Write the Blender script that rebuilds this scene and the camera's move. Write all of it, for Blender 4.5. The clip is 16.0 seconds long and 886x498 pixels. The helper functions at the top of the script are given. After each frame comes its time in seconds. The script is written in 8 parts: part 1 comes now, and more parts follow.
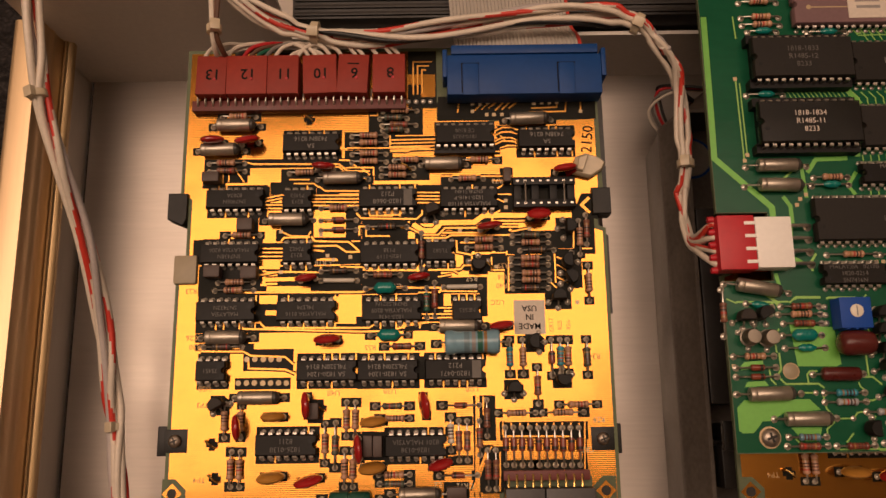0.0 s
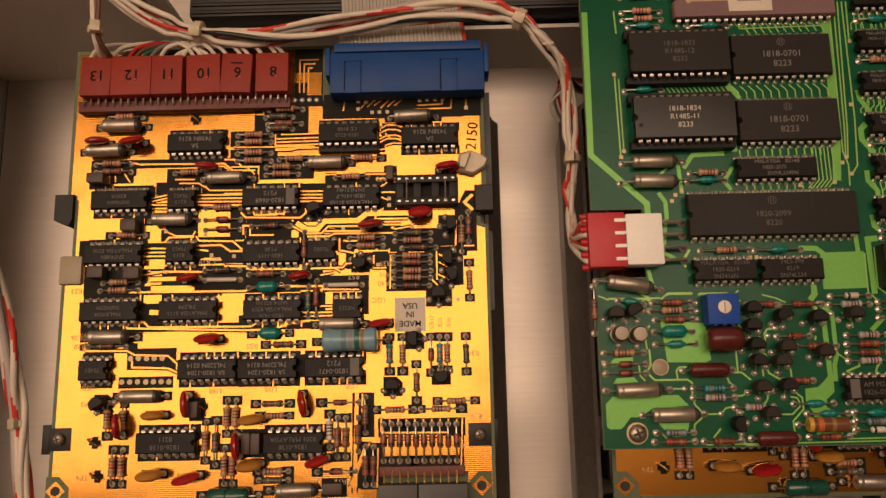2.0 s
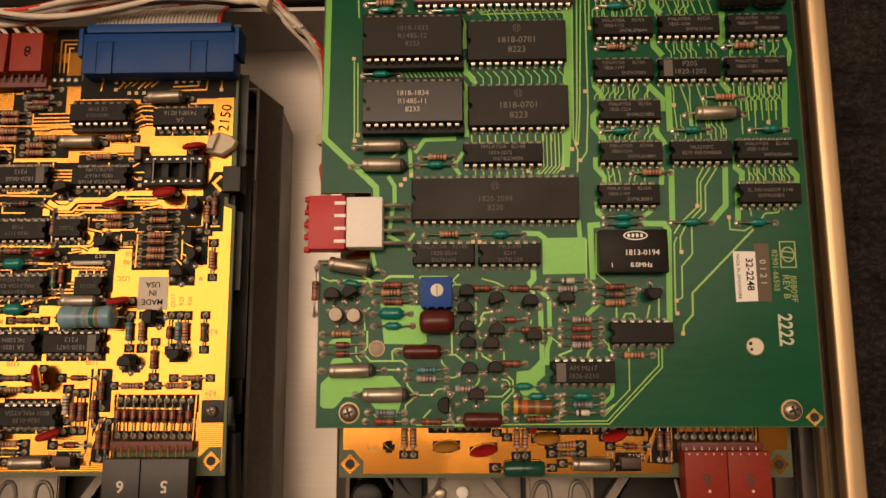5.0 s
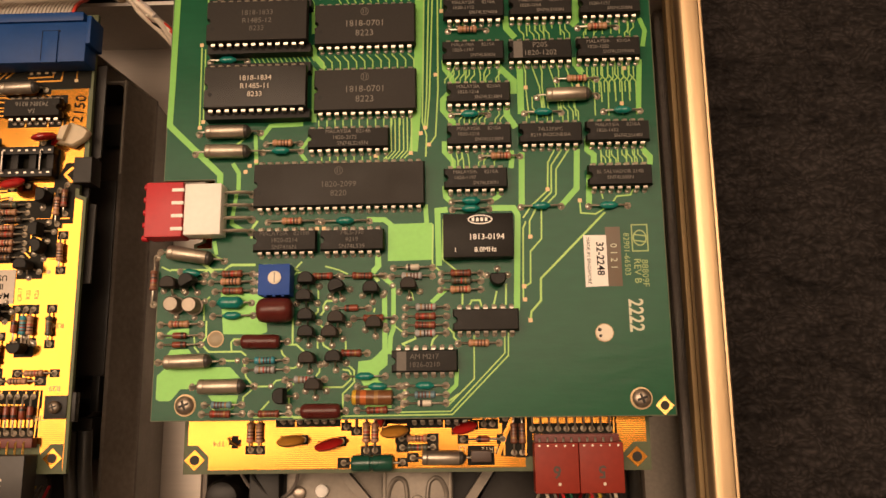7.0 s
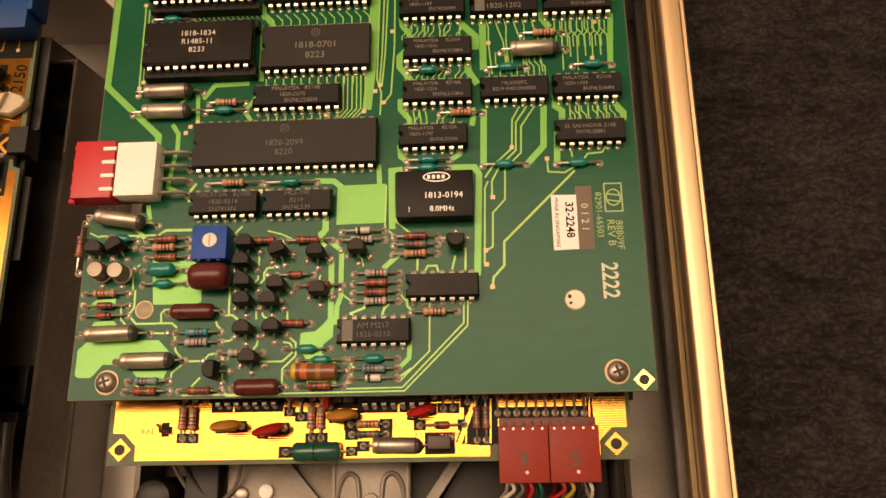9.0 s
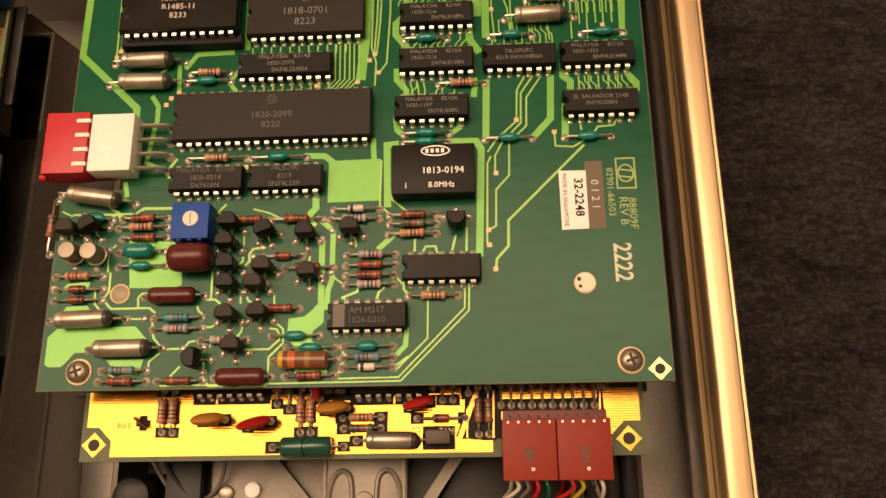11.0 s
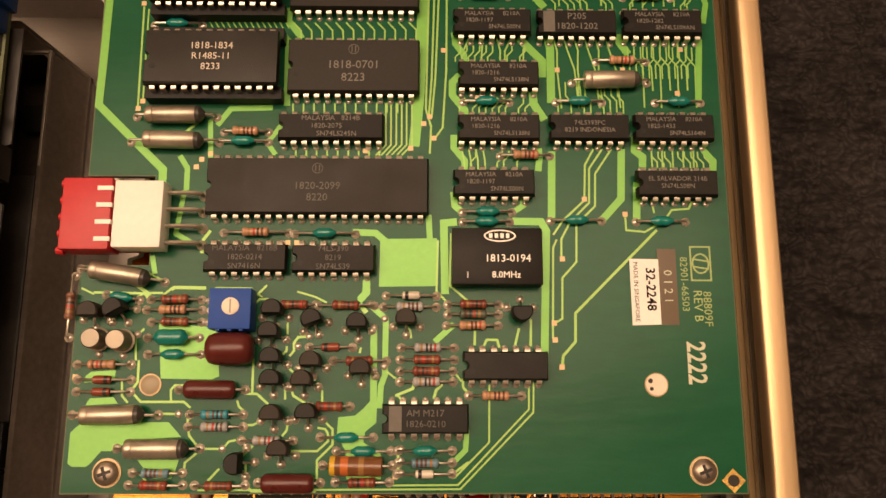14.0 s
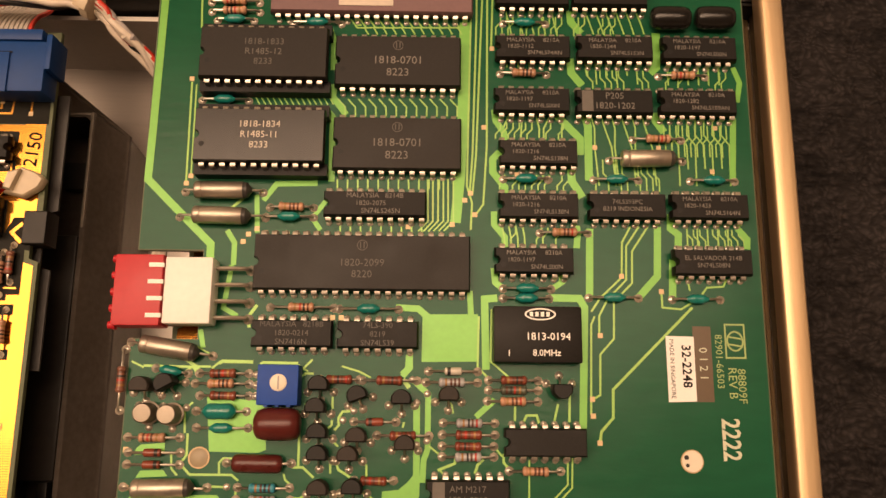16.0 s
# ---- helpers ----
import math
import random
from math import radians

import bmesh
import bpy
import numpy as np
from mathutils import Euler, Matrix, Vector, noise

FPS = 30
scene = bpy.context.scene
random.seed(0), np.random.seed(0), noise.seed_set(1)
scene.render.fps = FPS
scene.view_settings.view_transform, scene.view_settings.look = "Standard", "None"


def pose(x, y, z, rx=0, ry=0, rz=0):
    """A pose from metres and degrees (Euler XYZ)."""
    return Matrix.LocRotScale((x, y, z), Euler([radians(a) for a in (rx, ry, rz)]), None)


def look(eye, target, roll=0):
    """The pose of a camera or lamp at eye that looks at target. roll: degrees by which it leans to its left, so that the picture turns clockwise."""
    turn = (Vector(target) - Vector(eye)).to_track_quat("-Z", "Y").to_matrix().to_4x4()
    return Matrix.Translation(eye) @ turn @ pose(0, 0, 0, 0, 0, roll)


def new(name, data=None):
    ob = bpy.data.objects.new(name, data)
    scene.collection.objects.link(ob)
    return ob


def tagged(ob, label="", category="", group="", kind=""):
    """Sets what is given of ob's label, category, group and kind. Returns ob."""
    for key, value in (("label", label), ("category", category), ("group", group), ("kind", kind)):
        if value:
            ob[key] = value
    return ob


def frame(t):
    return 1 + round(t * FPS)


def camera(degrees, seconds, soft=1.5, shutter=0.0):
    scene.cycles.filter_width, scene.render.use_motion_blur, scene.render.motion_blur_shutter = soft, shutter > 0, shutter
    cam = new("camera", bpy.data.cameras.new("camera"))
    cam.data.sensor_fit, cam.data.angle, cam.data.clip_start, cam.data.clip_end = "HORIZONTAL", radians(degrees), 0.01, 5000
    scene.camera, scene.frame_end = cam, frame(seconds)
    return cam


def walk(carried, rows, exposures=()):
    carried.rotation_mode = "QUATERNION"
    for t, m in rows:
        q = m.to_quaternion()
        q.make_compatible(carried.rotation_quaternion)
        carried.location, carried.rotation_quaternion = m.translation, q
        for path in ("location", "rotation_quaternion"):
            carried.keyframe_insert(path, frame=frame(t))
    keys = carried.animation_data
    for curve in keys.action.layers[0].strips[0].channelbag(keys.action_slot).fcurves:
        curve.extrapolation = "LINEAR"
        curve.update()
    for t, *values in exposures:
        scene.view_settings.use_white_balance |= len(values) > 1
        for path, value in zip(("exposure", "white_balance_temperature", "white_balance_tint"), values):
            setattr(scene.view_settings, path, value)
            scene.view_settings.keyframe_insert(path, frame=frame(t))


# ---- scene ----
cam = camera(58.1, 16.0)
METRES, EYE, TILT, LEAN, TURN = 0.3267, 0.3210, -90.0, 0.0, 0.0
ROWS = [
    (0.0, 0.0, 0.0, 0.0, 0.16, 12.08, 0.74),
    (0.5, 0.0343, -0.005, 0.0127, 0.28, 11.75, 0.71),
    (1.0, 0.0812, -0.0051, 0.0147, 0.61, 11.44, 0.86),
    (1.5, 0.1037, -0.0045, 0.0174, 0.82, 11.06, 1.01),
    (2.0, 0.1287, -0.0068, 0.0138, 0.93, 10.72, 1.13),
    (2.5, 0.1741, -0.0105, 0.0068, 1.0, 10.41, 1.24),
    (3.0, 0.2157, -0.0102, 0.0026, 1.0, 10.01, 0.83),
    (3.5, 0.2502, -0.0133, -0.002, 0.97, 9.76, 0.15),
    (4.0, 0.2942, -0.0164, -0.0031, 1.0, 9.69, -0.34),
    (4.5, 0.3469, -0.0117, 0.0002, 1.16, 9.6, -0.2),
    (5.0, 0.3984, -0.0124, 0.009, 1.39, 9.41, 0.2),
    (7.5, 0.5729, 0.0389, -0.045, 2.19, 12.56, 0.78),
    (8.0, 0.5894, 0.0638, -0.0761, 2.55, 15.17, 0.81),
    (8.5, 0.5953, 0.0897, -0.0987, 2.98, 16.36, 0.69),
    (11.0, 0.592, 0.1599, -0.1018, 2.86, 16.35, 0.66),
    (11.5, 0.5603, 0.1697, -0.0559, 1.91, 15.36, 0.74),
    (12.0, 0.5477, 0.1695, -0.0446, 0.95, 14.34, 0.53),
    (12.5, 0.5519, 0.1639, -0.0422, 0.39, 13.71, 0.69),
    (13.0, 0.5394, 0.1715, -0.0226, 0.08, 13.24, 0.58),
    (13.5, 0.5162, 0.1833, 0.0054, -0.4, 12.23, 0.22),
    (14.0, 0.5139, 0.1768, 0.0221, -0.73, 11.45, -0.04),
    (14.5, 0.5102, 0.169, 0.0378, -0.78, 11.31, 0.03),
    (15.0, 0.5034, 0.1651, 0.0421, -0.77, 11.43, -0.08),
    (15.5, 0.4958, 0.1604, 0.0529, -0.78, 11.55, -0.32),
    (16.0, 0.4832, 0.1523, 0.0715, -0.8, 11.69, -0.52),
]
walk(cam, [(t, pose(0, 0, EYE, TILT, LEAN, TURN) @ pose(METRES * x, METRES * y, METRES * z, 90 + pitch, roll, yaw)) for t, x, y, z, yaw, pitch, roll in ROWS],
     [(0.0, -0.83, 5740, 13), (3.0, -0.80, 5780, 7), (5.2, -0.62, 5800, 5), (7.5, -0.12, 6100, 8), (11.0, 0.03, 6180, 7), (13.0, -0.02, 6200, 8), (16.0, -0.05, 6240, 12)])

# ---- world and lights ----
world = bpy.data.worlds.new("room_air")
world.use_nodes = True
world.node_tree.nodes["Background"].inputs[0].default_value = (1.0, 0.72, 0.45, 1)
world.node_tree.nodes["Background"].inputs[1].default_value = 0.012
scene.world = world
scene.view_settings.exposure = 0.0


def area_lamp(name, eye, target, w, h, watts, colour):
    data = bpy.data.lights.new(name, "AREA")
    data.shape, data.size, data.size_y, data.energy, data.color = "ELLIPSE", w, h, watts, colour
    ob = new(name, data)
    ob.matrix_world = look(eye, target)
    return ob


# unseen lamp, placed and sized from its reflection in the gold
LAMP_X, LAMP_Y, LAMP_TURN = -0.55, 0.32, 6
lamp_light = area_lamp("assumed_downlight", (LAMP_X, LAMP_Y, 2.06), (LAMP_X, LAMP_Y, 0.0), 3.2, 1.0, 70.0, (1.0, 0.655, 0.41))
# uplight added to brighten the ceiling; no such source is known
up_light = area_lamp("added_uplight", (LAMP_X, LAMP_Y, 2.15), (LAMP_X, LAMP_Y, 3.0), 3.0, 0.8, 30.0, (1.0, 0.65, 0.39))
for ob in (lamp_light, up_light):
    ob.rotation_mode = "XYZ"
    ob.rotation_euler[2] += radians(LAMP_TURN if ob is lamp_light else -LAMP_TURN)

# ---- materials ----
MM = 0.001


def mat(name, colour, rough=0.5, metal=0.0, vary=0.12, grain=600.0, stain=60.0, bump=0.0, coat=0.0, spec=0.5, stretch=(1, 1, 1), transmit=0.0):
    """A surface with grain and broad stains, a little relief and uneven gloss."""
    m = bpy.data.materials.new(name)
    m.use_nodes = True
    nt = m.node_tree
    p = nt.nodes["Principled BSDF"]
    p.inputs["Roughness"].default_value, p.inputs["Metallic"].default_value = rough, metal
    p.inputs["Coat Weight"].default_value, p.inputs["Coat Roughness"].default_value = coat, 0.12
    p.inputs["Specular IOR Level"].default_value = spec
    p.inputs["Transmission Weight"].default_value = transmit
    tc, mp = nt.nodes.new("ShaderNodeTexCoord"), nt.nodes.new("ShaderNodeMapping")
    mp.inputs["Scale"].default_value = stretch
    nt.links.new(tc.outputs["Object"], mp.inputs["Vector"])
    fine, broad = nt.nodes.new("ShaderNodeTexNoise"), nt.nodes.new("ShaderNodeTexNoise")
    fine.inputs["Scale"].default_value, fine.inputs["Detail"].default_value = grain, 3
    broad.inputs["Scale"].default_value, broad.inputs["Detail"].default_value = stain, 4
    for n in (fine, broad):
        nt.links.new(mp.outputs["Vector"], n.inputs["Vector"])
    add = nt.nodes.new("ShaderNodeMath")
    add.operation = "ADD"
    nt.links.new(fine.outputs["Fac"], add.inputs[0])
    nt.links.new(broad.outputs["Fac"], add.inputs[1])
    ramp = nt.nodes.new("ShaderNodeMapRange")
    ramp.inputs["From Min"].default_value, ramp.inputs["From Max"].default_value = 0.6, 1.4
    ramp.inputs["To Min"].default_value, ramp.inputs["To Max"].default_value = 1 - vary, 1 + vary
    nt.links.new(add.outputs[0], ramp.inputs["Value"])
    info = nt.nodes.new("ShaderNodeObjectInfo")
    each = nt.nodes.new("ShaderNodeMapRange")
    each.inputs["To Min"].default_value, each.inputs["To Max"].default_value = 1 - vary * 0.7, 1 + vary * 0.7
    nt.links.new(info.outputs["Random"], each.inputs["Value"])
    both = nt.nodes.new("ShaderNodeMath")
    both.operation = "MULTIPLY"
    nt.links.new(ramp.outputs[0], both.inputs[0])
    nt.links.new(each.outputs[0], both.inputs[1])
    mul = nt.nodes.new("ShaderNodeVectorMath")
    mul.operation = "SCALE"
    mul.inputs[0].default_value = colour
    nt.links.new(both.outputs[0], mul.inputs["Scale"])
    nt.links.new(mul.outputs[0], p.inputs["Base Color"])
    rr = nt.nodes.new("ShaderNodeMapRange")
    rr.inputs["From Min"].default_value, rr.inputs["From Max"].default_value = 0.3, 0.7
    rr.inputs["To Min"].default_value, rr.inputs["To Max"].default_value = rough * 0.85, min(1, rough * 1.18)
    nt.links.new(broad.outputs["Fac"], rr.inputs["Value"])
    nt.links.new(rr.outputs[0], p.inputs["Roughness"])
    if bump:
        b = nt.nodes.new("ShaderNodeBump")
        b.inputs["Strength"].default_value, b.inputs["Distance"].default_value = 1.0, bump * MM
        nt.links.new(fine.outputs["Fac"], b.inputs["Height"])
        nt.links.new(b.outputs[0], p.inputs["Normal"])
        if coat:
            nt.links.new(b.outputs[0], p.inputs["Coat Normal"])
    return m


GOLD = mat("gold_under_lacquer", (0.47, 0.212, 0.028), 0.14, 0.94, 0.05, 900, 45, 0.004, 0.16, stretch=(0.12, 1, 1))


def hatch(m, period, depth):
    """Fine parallel ridges across the sheet, stronger in some patches than in others."""
    nt = m.node_tree
    p = nt.nodes["Principled BSDF"]
    tc, wave, patch = nt.nodes.new("ShaderNodeTexCoord"), nt.nodes.new("ShaderNodeTexWave"), nt.nodes.new("ShaderNodeTexNoise")
    wave.bands_direction = "Y"
    wave.inputs["Scale"].default_value, wave.inputs["Distortion"].default_value = 0.314 / (period * MM), 0.4
    patch.inputs["Scale"].default_value = 38
    for n in (wave, patch):
        nt.links.new(tc.outputs["Object"], n.inputs["Vector"])
    level = nt.nodes.new("ShaderNodeMapRange")
    level.inputs["From Min"].default_value, level.inputs["From Max"].default_value = 0.42, 0.62
    nt.links.new(patch.outputs["Fac"], level.inputs["Value"])
    mul = nt.nodes.new("ShaderNodeMath")
    mul.operation = "MULTIPLY"
    nt.links.new(wave.outputs["Fac"], mul.inputs[0])
    nt.links.new(level.outputs[0], mul.inputs[1])
    b = nt.nodes.new("ShaderNodeBump")
    b.inputs["Distance"].default_value = depth * MM
    nt.links.new(mul.outputs[0], b.inputs["Height"])
    nt.links.new(p.inputs["Normal"].links[0].from_socket, b.inputs["Normal"])
    nt.links.new(b.outputs[0], p.inputs["Normal"])


hatch(GOLD, 0.62, 0.012)
GOLD_TRACE = mat("gold_trace", (0.58, 0.275, 0.045), 0.28, 0.85, 0.06, 900, 60)
FR4_DARK = mat("dark_laminate", (0.0075, 0.0070, 0.0040), 0.45, 0, 0.3, 700, 80, 0.01, spec=0.12)
FR4_EDGE = mat("board_edge", (0.09, 0.11, 0.05), 0.55, 0, 0.2, 900, 90)
GREEN = mat("green_solder_mask", (0.012, 0.090, 0.042), 0.21, 0, 0.14, 360, 40, 0.055, 0.0, stretch=(0.35, 1, 1), spec=0.17)
GREEN_TRACE = mat("green_over_copper", (0.155, 0.42, 0.062), 0.34, 0.15, 0.08, 700, 60, 0.012, 0.0)
GREEN_FINE = mat("green_trace_fine", (0.27, 0.50, 0.10), 0.34, 0.15, 0.08, 700, 60)
SOLDER = mat("solder", (0.76, 0.70, 0.61), 0.32, 0.8, 0.15, 900, 200, 0.02)
TIN = mat("tinned_pad", (0.50, 0.38, 0.22), 0.5, 0.5, 0.15, 900, 200)
LEAD = mat("tinned_wire", (0.52, 0.47, 0.41), 0.30, 0.95, 0.12, 900, 200)
PIN = mat("chip_pin", (0.52, 0.475, 0.41), 0.34, 0.95, 0.15, 900, 300)
GOLD_PIN = mat("gold_pin", (0.85, 0.58, 0.18), 0.25, 1.0, 0.1, 900, 200)
CHIP = mat("chip_epoxy", (0.0105, 0.0090, 0.0078), 0.46, 0, 0.3, 1500, 120, 0.014, spec=0.18)
# wide chips: the grey sheen on their tops is put into the colour
CHIP_WIDE = mat("chip_epoxy_sheen_grey", (0.017, 0.0145, 0.0125), 0.44, 0, 0.2, 1500, 100, 0.012, spec=0.22)
CHIP_SHINY = mat("chip_epoxy_smooth", (0.010, 0.009, 0.008), 0.22, 0, 0.12, 1500, 90, 0.004, spec=0.4)
SOCKET = mat("socket_plastic", (0.007, 0.006, 0.006), 0.45, 0, 0.2, spec=0.25)
INK = mat("chip_print", (0.19, 0.173, 0.152), 0.6, 0, 0.15, 2500, 300)
INK_FAINT = mat("chip_print_faint", (0.105, 0.095, 0.083), 0.6, 0, 0.2, 2500, 300)
WHITE_STRIPE = mat("pale_grey_print", (0.12, 0.108, 0.094), 0.6, 0, 0.15)
CERAMIC = mat("purple_ceramic", (0.17, 0.095, 0.10), 0.5, 0, 0.1, 900, 60)
SILVER = mat("capacitor_can", (0.45, 0.40, 0.33), 0.40, 0.85, 0.16, 500, 150, 0.015)
SEAL = mat("capacitor_seal", (0.05, 0.045, 0.04), 0.35)
TEAL = mat("teal_epoxy", (0.008, 0.19, 0.165), 0.28, 0, 0.12, 500, 120, 0.02, 0.3)
DKGREEN = mat("dark_green_epoxy", (0.012, 0.075, 0.05), 0.28, 0, 0.15, 500, 120, 0.02, 0.3)
RED_DISC = mat("red_epoxy", (0.36, 0.012, 0.010), 0.22, 0, 0.12, 400, 120, 0.02, 0.4)
OCHRE = mat("ochre_epoxy", (0.42, 0.19, 0.025), 0.3, 0, 0.12, 400, 120, 0.02, 0.3)
MAROON = mat("maroon_epoxy", (0.085, 0.014, 0.011), 0.30, 0, 0.15, 400, 120, 0.05, 0.0, spec=0.4)
BROWN_BOX = mat("brown_plastic", (0.062, 0.036, 0.027), 0.5, 0, 0.12)
BLACK_TR = mat("transistor_epoxy", (0.010, 0.009, 0.008), 0.45, 0, 0.2, 900, 150, 0.015, spec=0.2)
GREY_TR = mat("transistor_epoxy_worn", (0.026, 0.020, 0.016), 0.5, 0, 0.2, 900, 150, 0.015, spec=0.22)
CAN = mat("transistor_can", (0.27, 0.235, 0.19), 0.5, 0.95, 0.1)
BLUE_TRIM = mat("blue_trimmer_plastic", (0.012, 0.062, 0.33), 0.5, 0, 0.08, spec=0.25)
CREAM = mat("cream_plastic", (0.75, 0.68, 0.55), 0.4, 0, 0.05)
WHITE_PL = mat("white_connector_plastic", (0.90, 0.87, 0.82), 0.42, 0, 0.05)
RED_PL = mat("bright_red_plastic", (0.46, 0.012, 0.020), 0.42, 0, 0.08)
RED_PLUG = mat("brick_red_plug_plastic", (0.26, 0.028, 0.014), 0.5, 0, 0.10, 500, 60, spec=0.25)
RED_HEAD = mat("dull_red_header_plastic", (0.13, 0.022, 0.015), 0.5, 0, 0.15)
BLACK_PL = mat("black_plastic", (0.010, 0.009, 0.008), 0.42, 0, 0.25, 700, 50, 0.02, spec=0.3)
GREY_PLUG = mat("charcoal_plug_plastic", (0.035, 0.032, 0.030), 0.45, 0, 0.15)
BLUE_CONN = mat("blue_connector_plastic", (0.008, 0.052, 0.21), 0.45, 0, 0.08, 500, 60, spec=0.25)
NYLON = mat("natural_nylon", (0.54, 0.45, 0.31), 0.4, 0, 0.08, 400, 100, 0.0, 0.2)
NYLON_DK = mat("tan_nylon", (0.34, 0.28, 0.18), 0.45, 0, 0.08)
WIRE_W = mat("white_wire_insulation", (0.66, 0.58, 0.48), 0.42, 0, 0.10, 500, 60)
WIRE_R = mat("red_stripe_insulation", (0.55, 0.04, 0.02), 0.42, 0, 0.1)
WIRE_RED = mat("red_wire_insulation", (0.45, 0.015, 0.018), 0.4, 0, 0.1)
WIRE_K = mat("black_wire_insulation", (0.015, 0.014, 0.013), 0.4, 0, 0.2)
WIRE_LILAC = mat("pale_grey_wire_insulation", (0.42, 0.375, 0.36), 0.42, 0, 0.1)
WIRE_G = mat("green_wire_insulation", (0.01, 0.10, 0.055), 0.4, 0, 0.1)
WIRE_GREY = mat("grey_wire_insulation", (0.16, 0.14, 0.125), 0.45, 0, 0.1)
WIRE_BR = mat("brown_wire_insulation", (0.12, 0.055, 0.03), 0.45, 0, 0.1)
WIRE_Y = mat("yellow_wire_insulation", (0.5, 0.34, 0.03), 0.45, 0, 0.1)
RIBBON = mat("grey_ribbon_cable", (0.46, 0.42, 0.37), 0.45, 0, 0.06)
PAPER = mat("white_paper_label", (0.93, 0.90, 0.86), 0.6, 0, 0.04, 900, 90)
PAPER_OLD = mat("aged_paper_label", (0.66, 0.58, 0.49), 0.65, 0, 0.08, 900, 90)
PRINT = mat("black_print", (0.010, 0.009, 0.008), 0.6, 0, 0.1, spec=0.1)
SILK = mat("pale_board_print", (0.34, 0.46, 0.17), 0.5, 0, 0.1)
SILK_W = mat("grey_white_board_print", (0.58, 0.60, 0.45), 0.5, 0, 0.1)
SILK_G = mat("pale_gold_board_print", (0.55, 0.46, 0.30), 0.5, 0, 0.1)
SILK_B = mat("brownish_gold_print", (0.50, 0.31, 0.12), 0.5, 0.5, 0.1)
STICKER = mat("brown_film_sticker", (0.10, 0.065, 0.032), 0.4, 0, 0.08)
ALU = mat("brushed_aluminium", (0.45, 0.405, 0.36), 0.38, 0.90, 0.07, 900, 25, 0.012, stretch=(0.06, 1, 1))
ALU_WALL = mat("satin_aluminium_sheet", (0.74, 0.68, 0.62), 0.45, 0.12, 0.06, 500, 20, 0.006, stretch=(1, 0.1, 1))
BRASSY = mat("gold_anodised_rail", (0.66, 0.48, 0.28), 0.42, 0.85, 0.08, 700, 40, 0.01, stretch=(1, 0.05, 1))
# darker copy of the rail's gold: shade on its inner faces put into the colour
BRASSY_DK = mat("shaded_anodised_flange", (0.46, 0.33, 0.17), 0.42, 0.85, 0.12, 700, 40, 0.01, stretch=(1, 0.05, 1))
CAST = mat("die_cast_aluminium", (0.23, 0.205, 0.175), 0.55, 0.7, 0.15, 700, 60, 0.03)
STEEL = mat("zinc_plated_steel", (0.40, 0.34, 0.28), 0.42, 0.95, 0.15, 900, 150, 0.01)
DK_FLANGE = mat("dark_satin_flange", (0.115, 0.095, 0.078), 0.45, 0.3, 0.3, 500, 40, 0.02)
RECESS = mat("shadowed_recess", (0.03, 0.026, 0.022), 0.6, 0.3, 0.2)
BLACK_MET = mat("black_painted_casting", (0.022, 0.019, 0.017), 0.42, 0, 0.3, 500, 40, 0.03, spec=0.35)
WALL_PAINT = mat("warm_wall_paint", (0.76, 0.70, 0.61), 0.85, 0, 0.05, 60, 3)
BAND = {k: mat(k + "_band", c, 0.35, 0, 0.1) for k, c in dict(
    brown=(0.10, 0.035, 0.018), red=(0.40, 0.035, 0.018), orange=(0.52, 0.14, 0.03), black=(0.018, 0.016, 0.015),
    yellow=(0.62, 0.38, 0.03), grey=(0.28, 0.26, 0.25), white=(0.62, 0.58, 0.52), gold=(0.30, 0.16, 0.05), blue=(0.05, 0.12, 0.30)).items()}
BODY = {k: mat(k + "_resistor_body", c, 0.33, 0, 0.14, 600, 200, 0.01, 0.25) for k, c in dict(
    tan=(0.47, 0.255, 0.15), brown=(0.21, 0.085, 0.05), rust=(0.20, 0.050, 0.026), red=(0.20, 0.045, 0.024), dark=(0.045, 0.034, 0.026),
    olive=(0.075, 0.085, 0.060), blue=(0.12, 0.22, 0.28), cyan=(0.04, 0.25, 0.33), grey=(0.36, 0.36, 0.37), green=(0.03, 0.13, 0.085),
    bigblue=(0.20, 0.35, 0.44), umber=(0.17, 0.065, 0.020), glass=(0.22, 0.045, 0.02), white=(0.62, 0.57, 0.48), slate=(0.14, 0.22, 0.26)).items()}


# ---- building helpers ----
def link(name, mesh, parent=None, label="", at=(0, 0, 0), turn=0.0):
    ob = new(name, mesh)
    if parent is not None:
        ob.parent = parent
    ob.matrix_basis = Matrix.LocRotScale(Vector(at) * MM, Euler((0, 0, radians(turn))), None)
    return tagged(ob, label)


def mesh_of(bm, name, *mats, smooth=True):
    me = bpy.data.meshes.new(name)
    bmesh.ops.recalc_face_normals(bm, faces=bm.faces[:])
    bm.to_mesh(me)
    bm.free()
    for m in mats:
        me.materials.append(m)
    if smooth:
        me.shade_auto_smooth(0.7) if hasattr(me, "shade_auto_smooth") else me.set_sharp_from_angle(angle=0.7)
        me.polygons.foreach_set("use_smooth", [True] * len(me.polygons))
        me.set_sharp_from_angle(angle=0.7)
    return me


def part(name, bm, material, parent, label="", at=(0, 0, 0), turn=0.0):
    return link(name, mesh_of(bm, name, *(material if isinstance(material, (list, tuple)) else [material])), parent, label, at, turn)


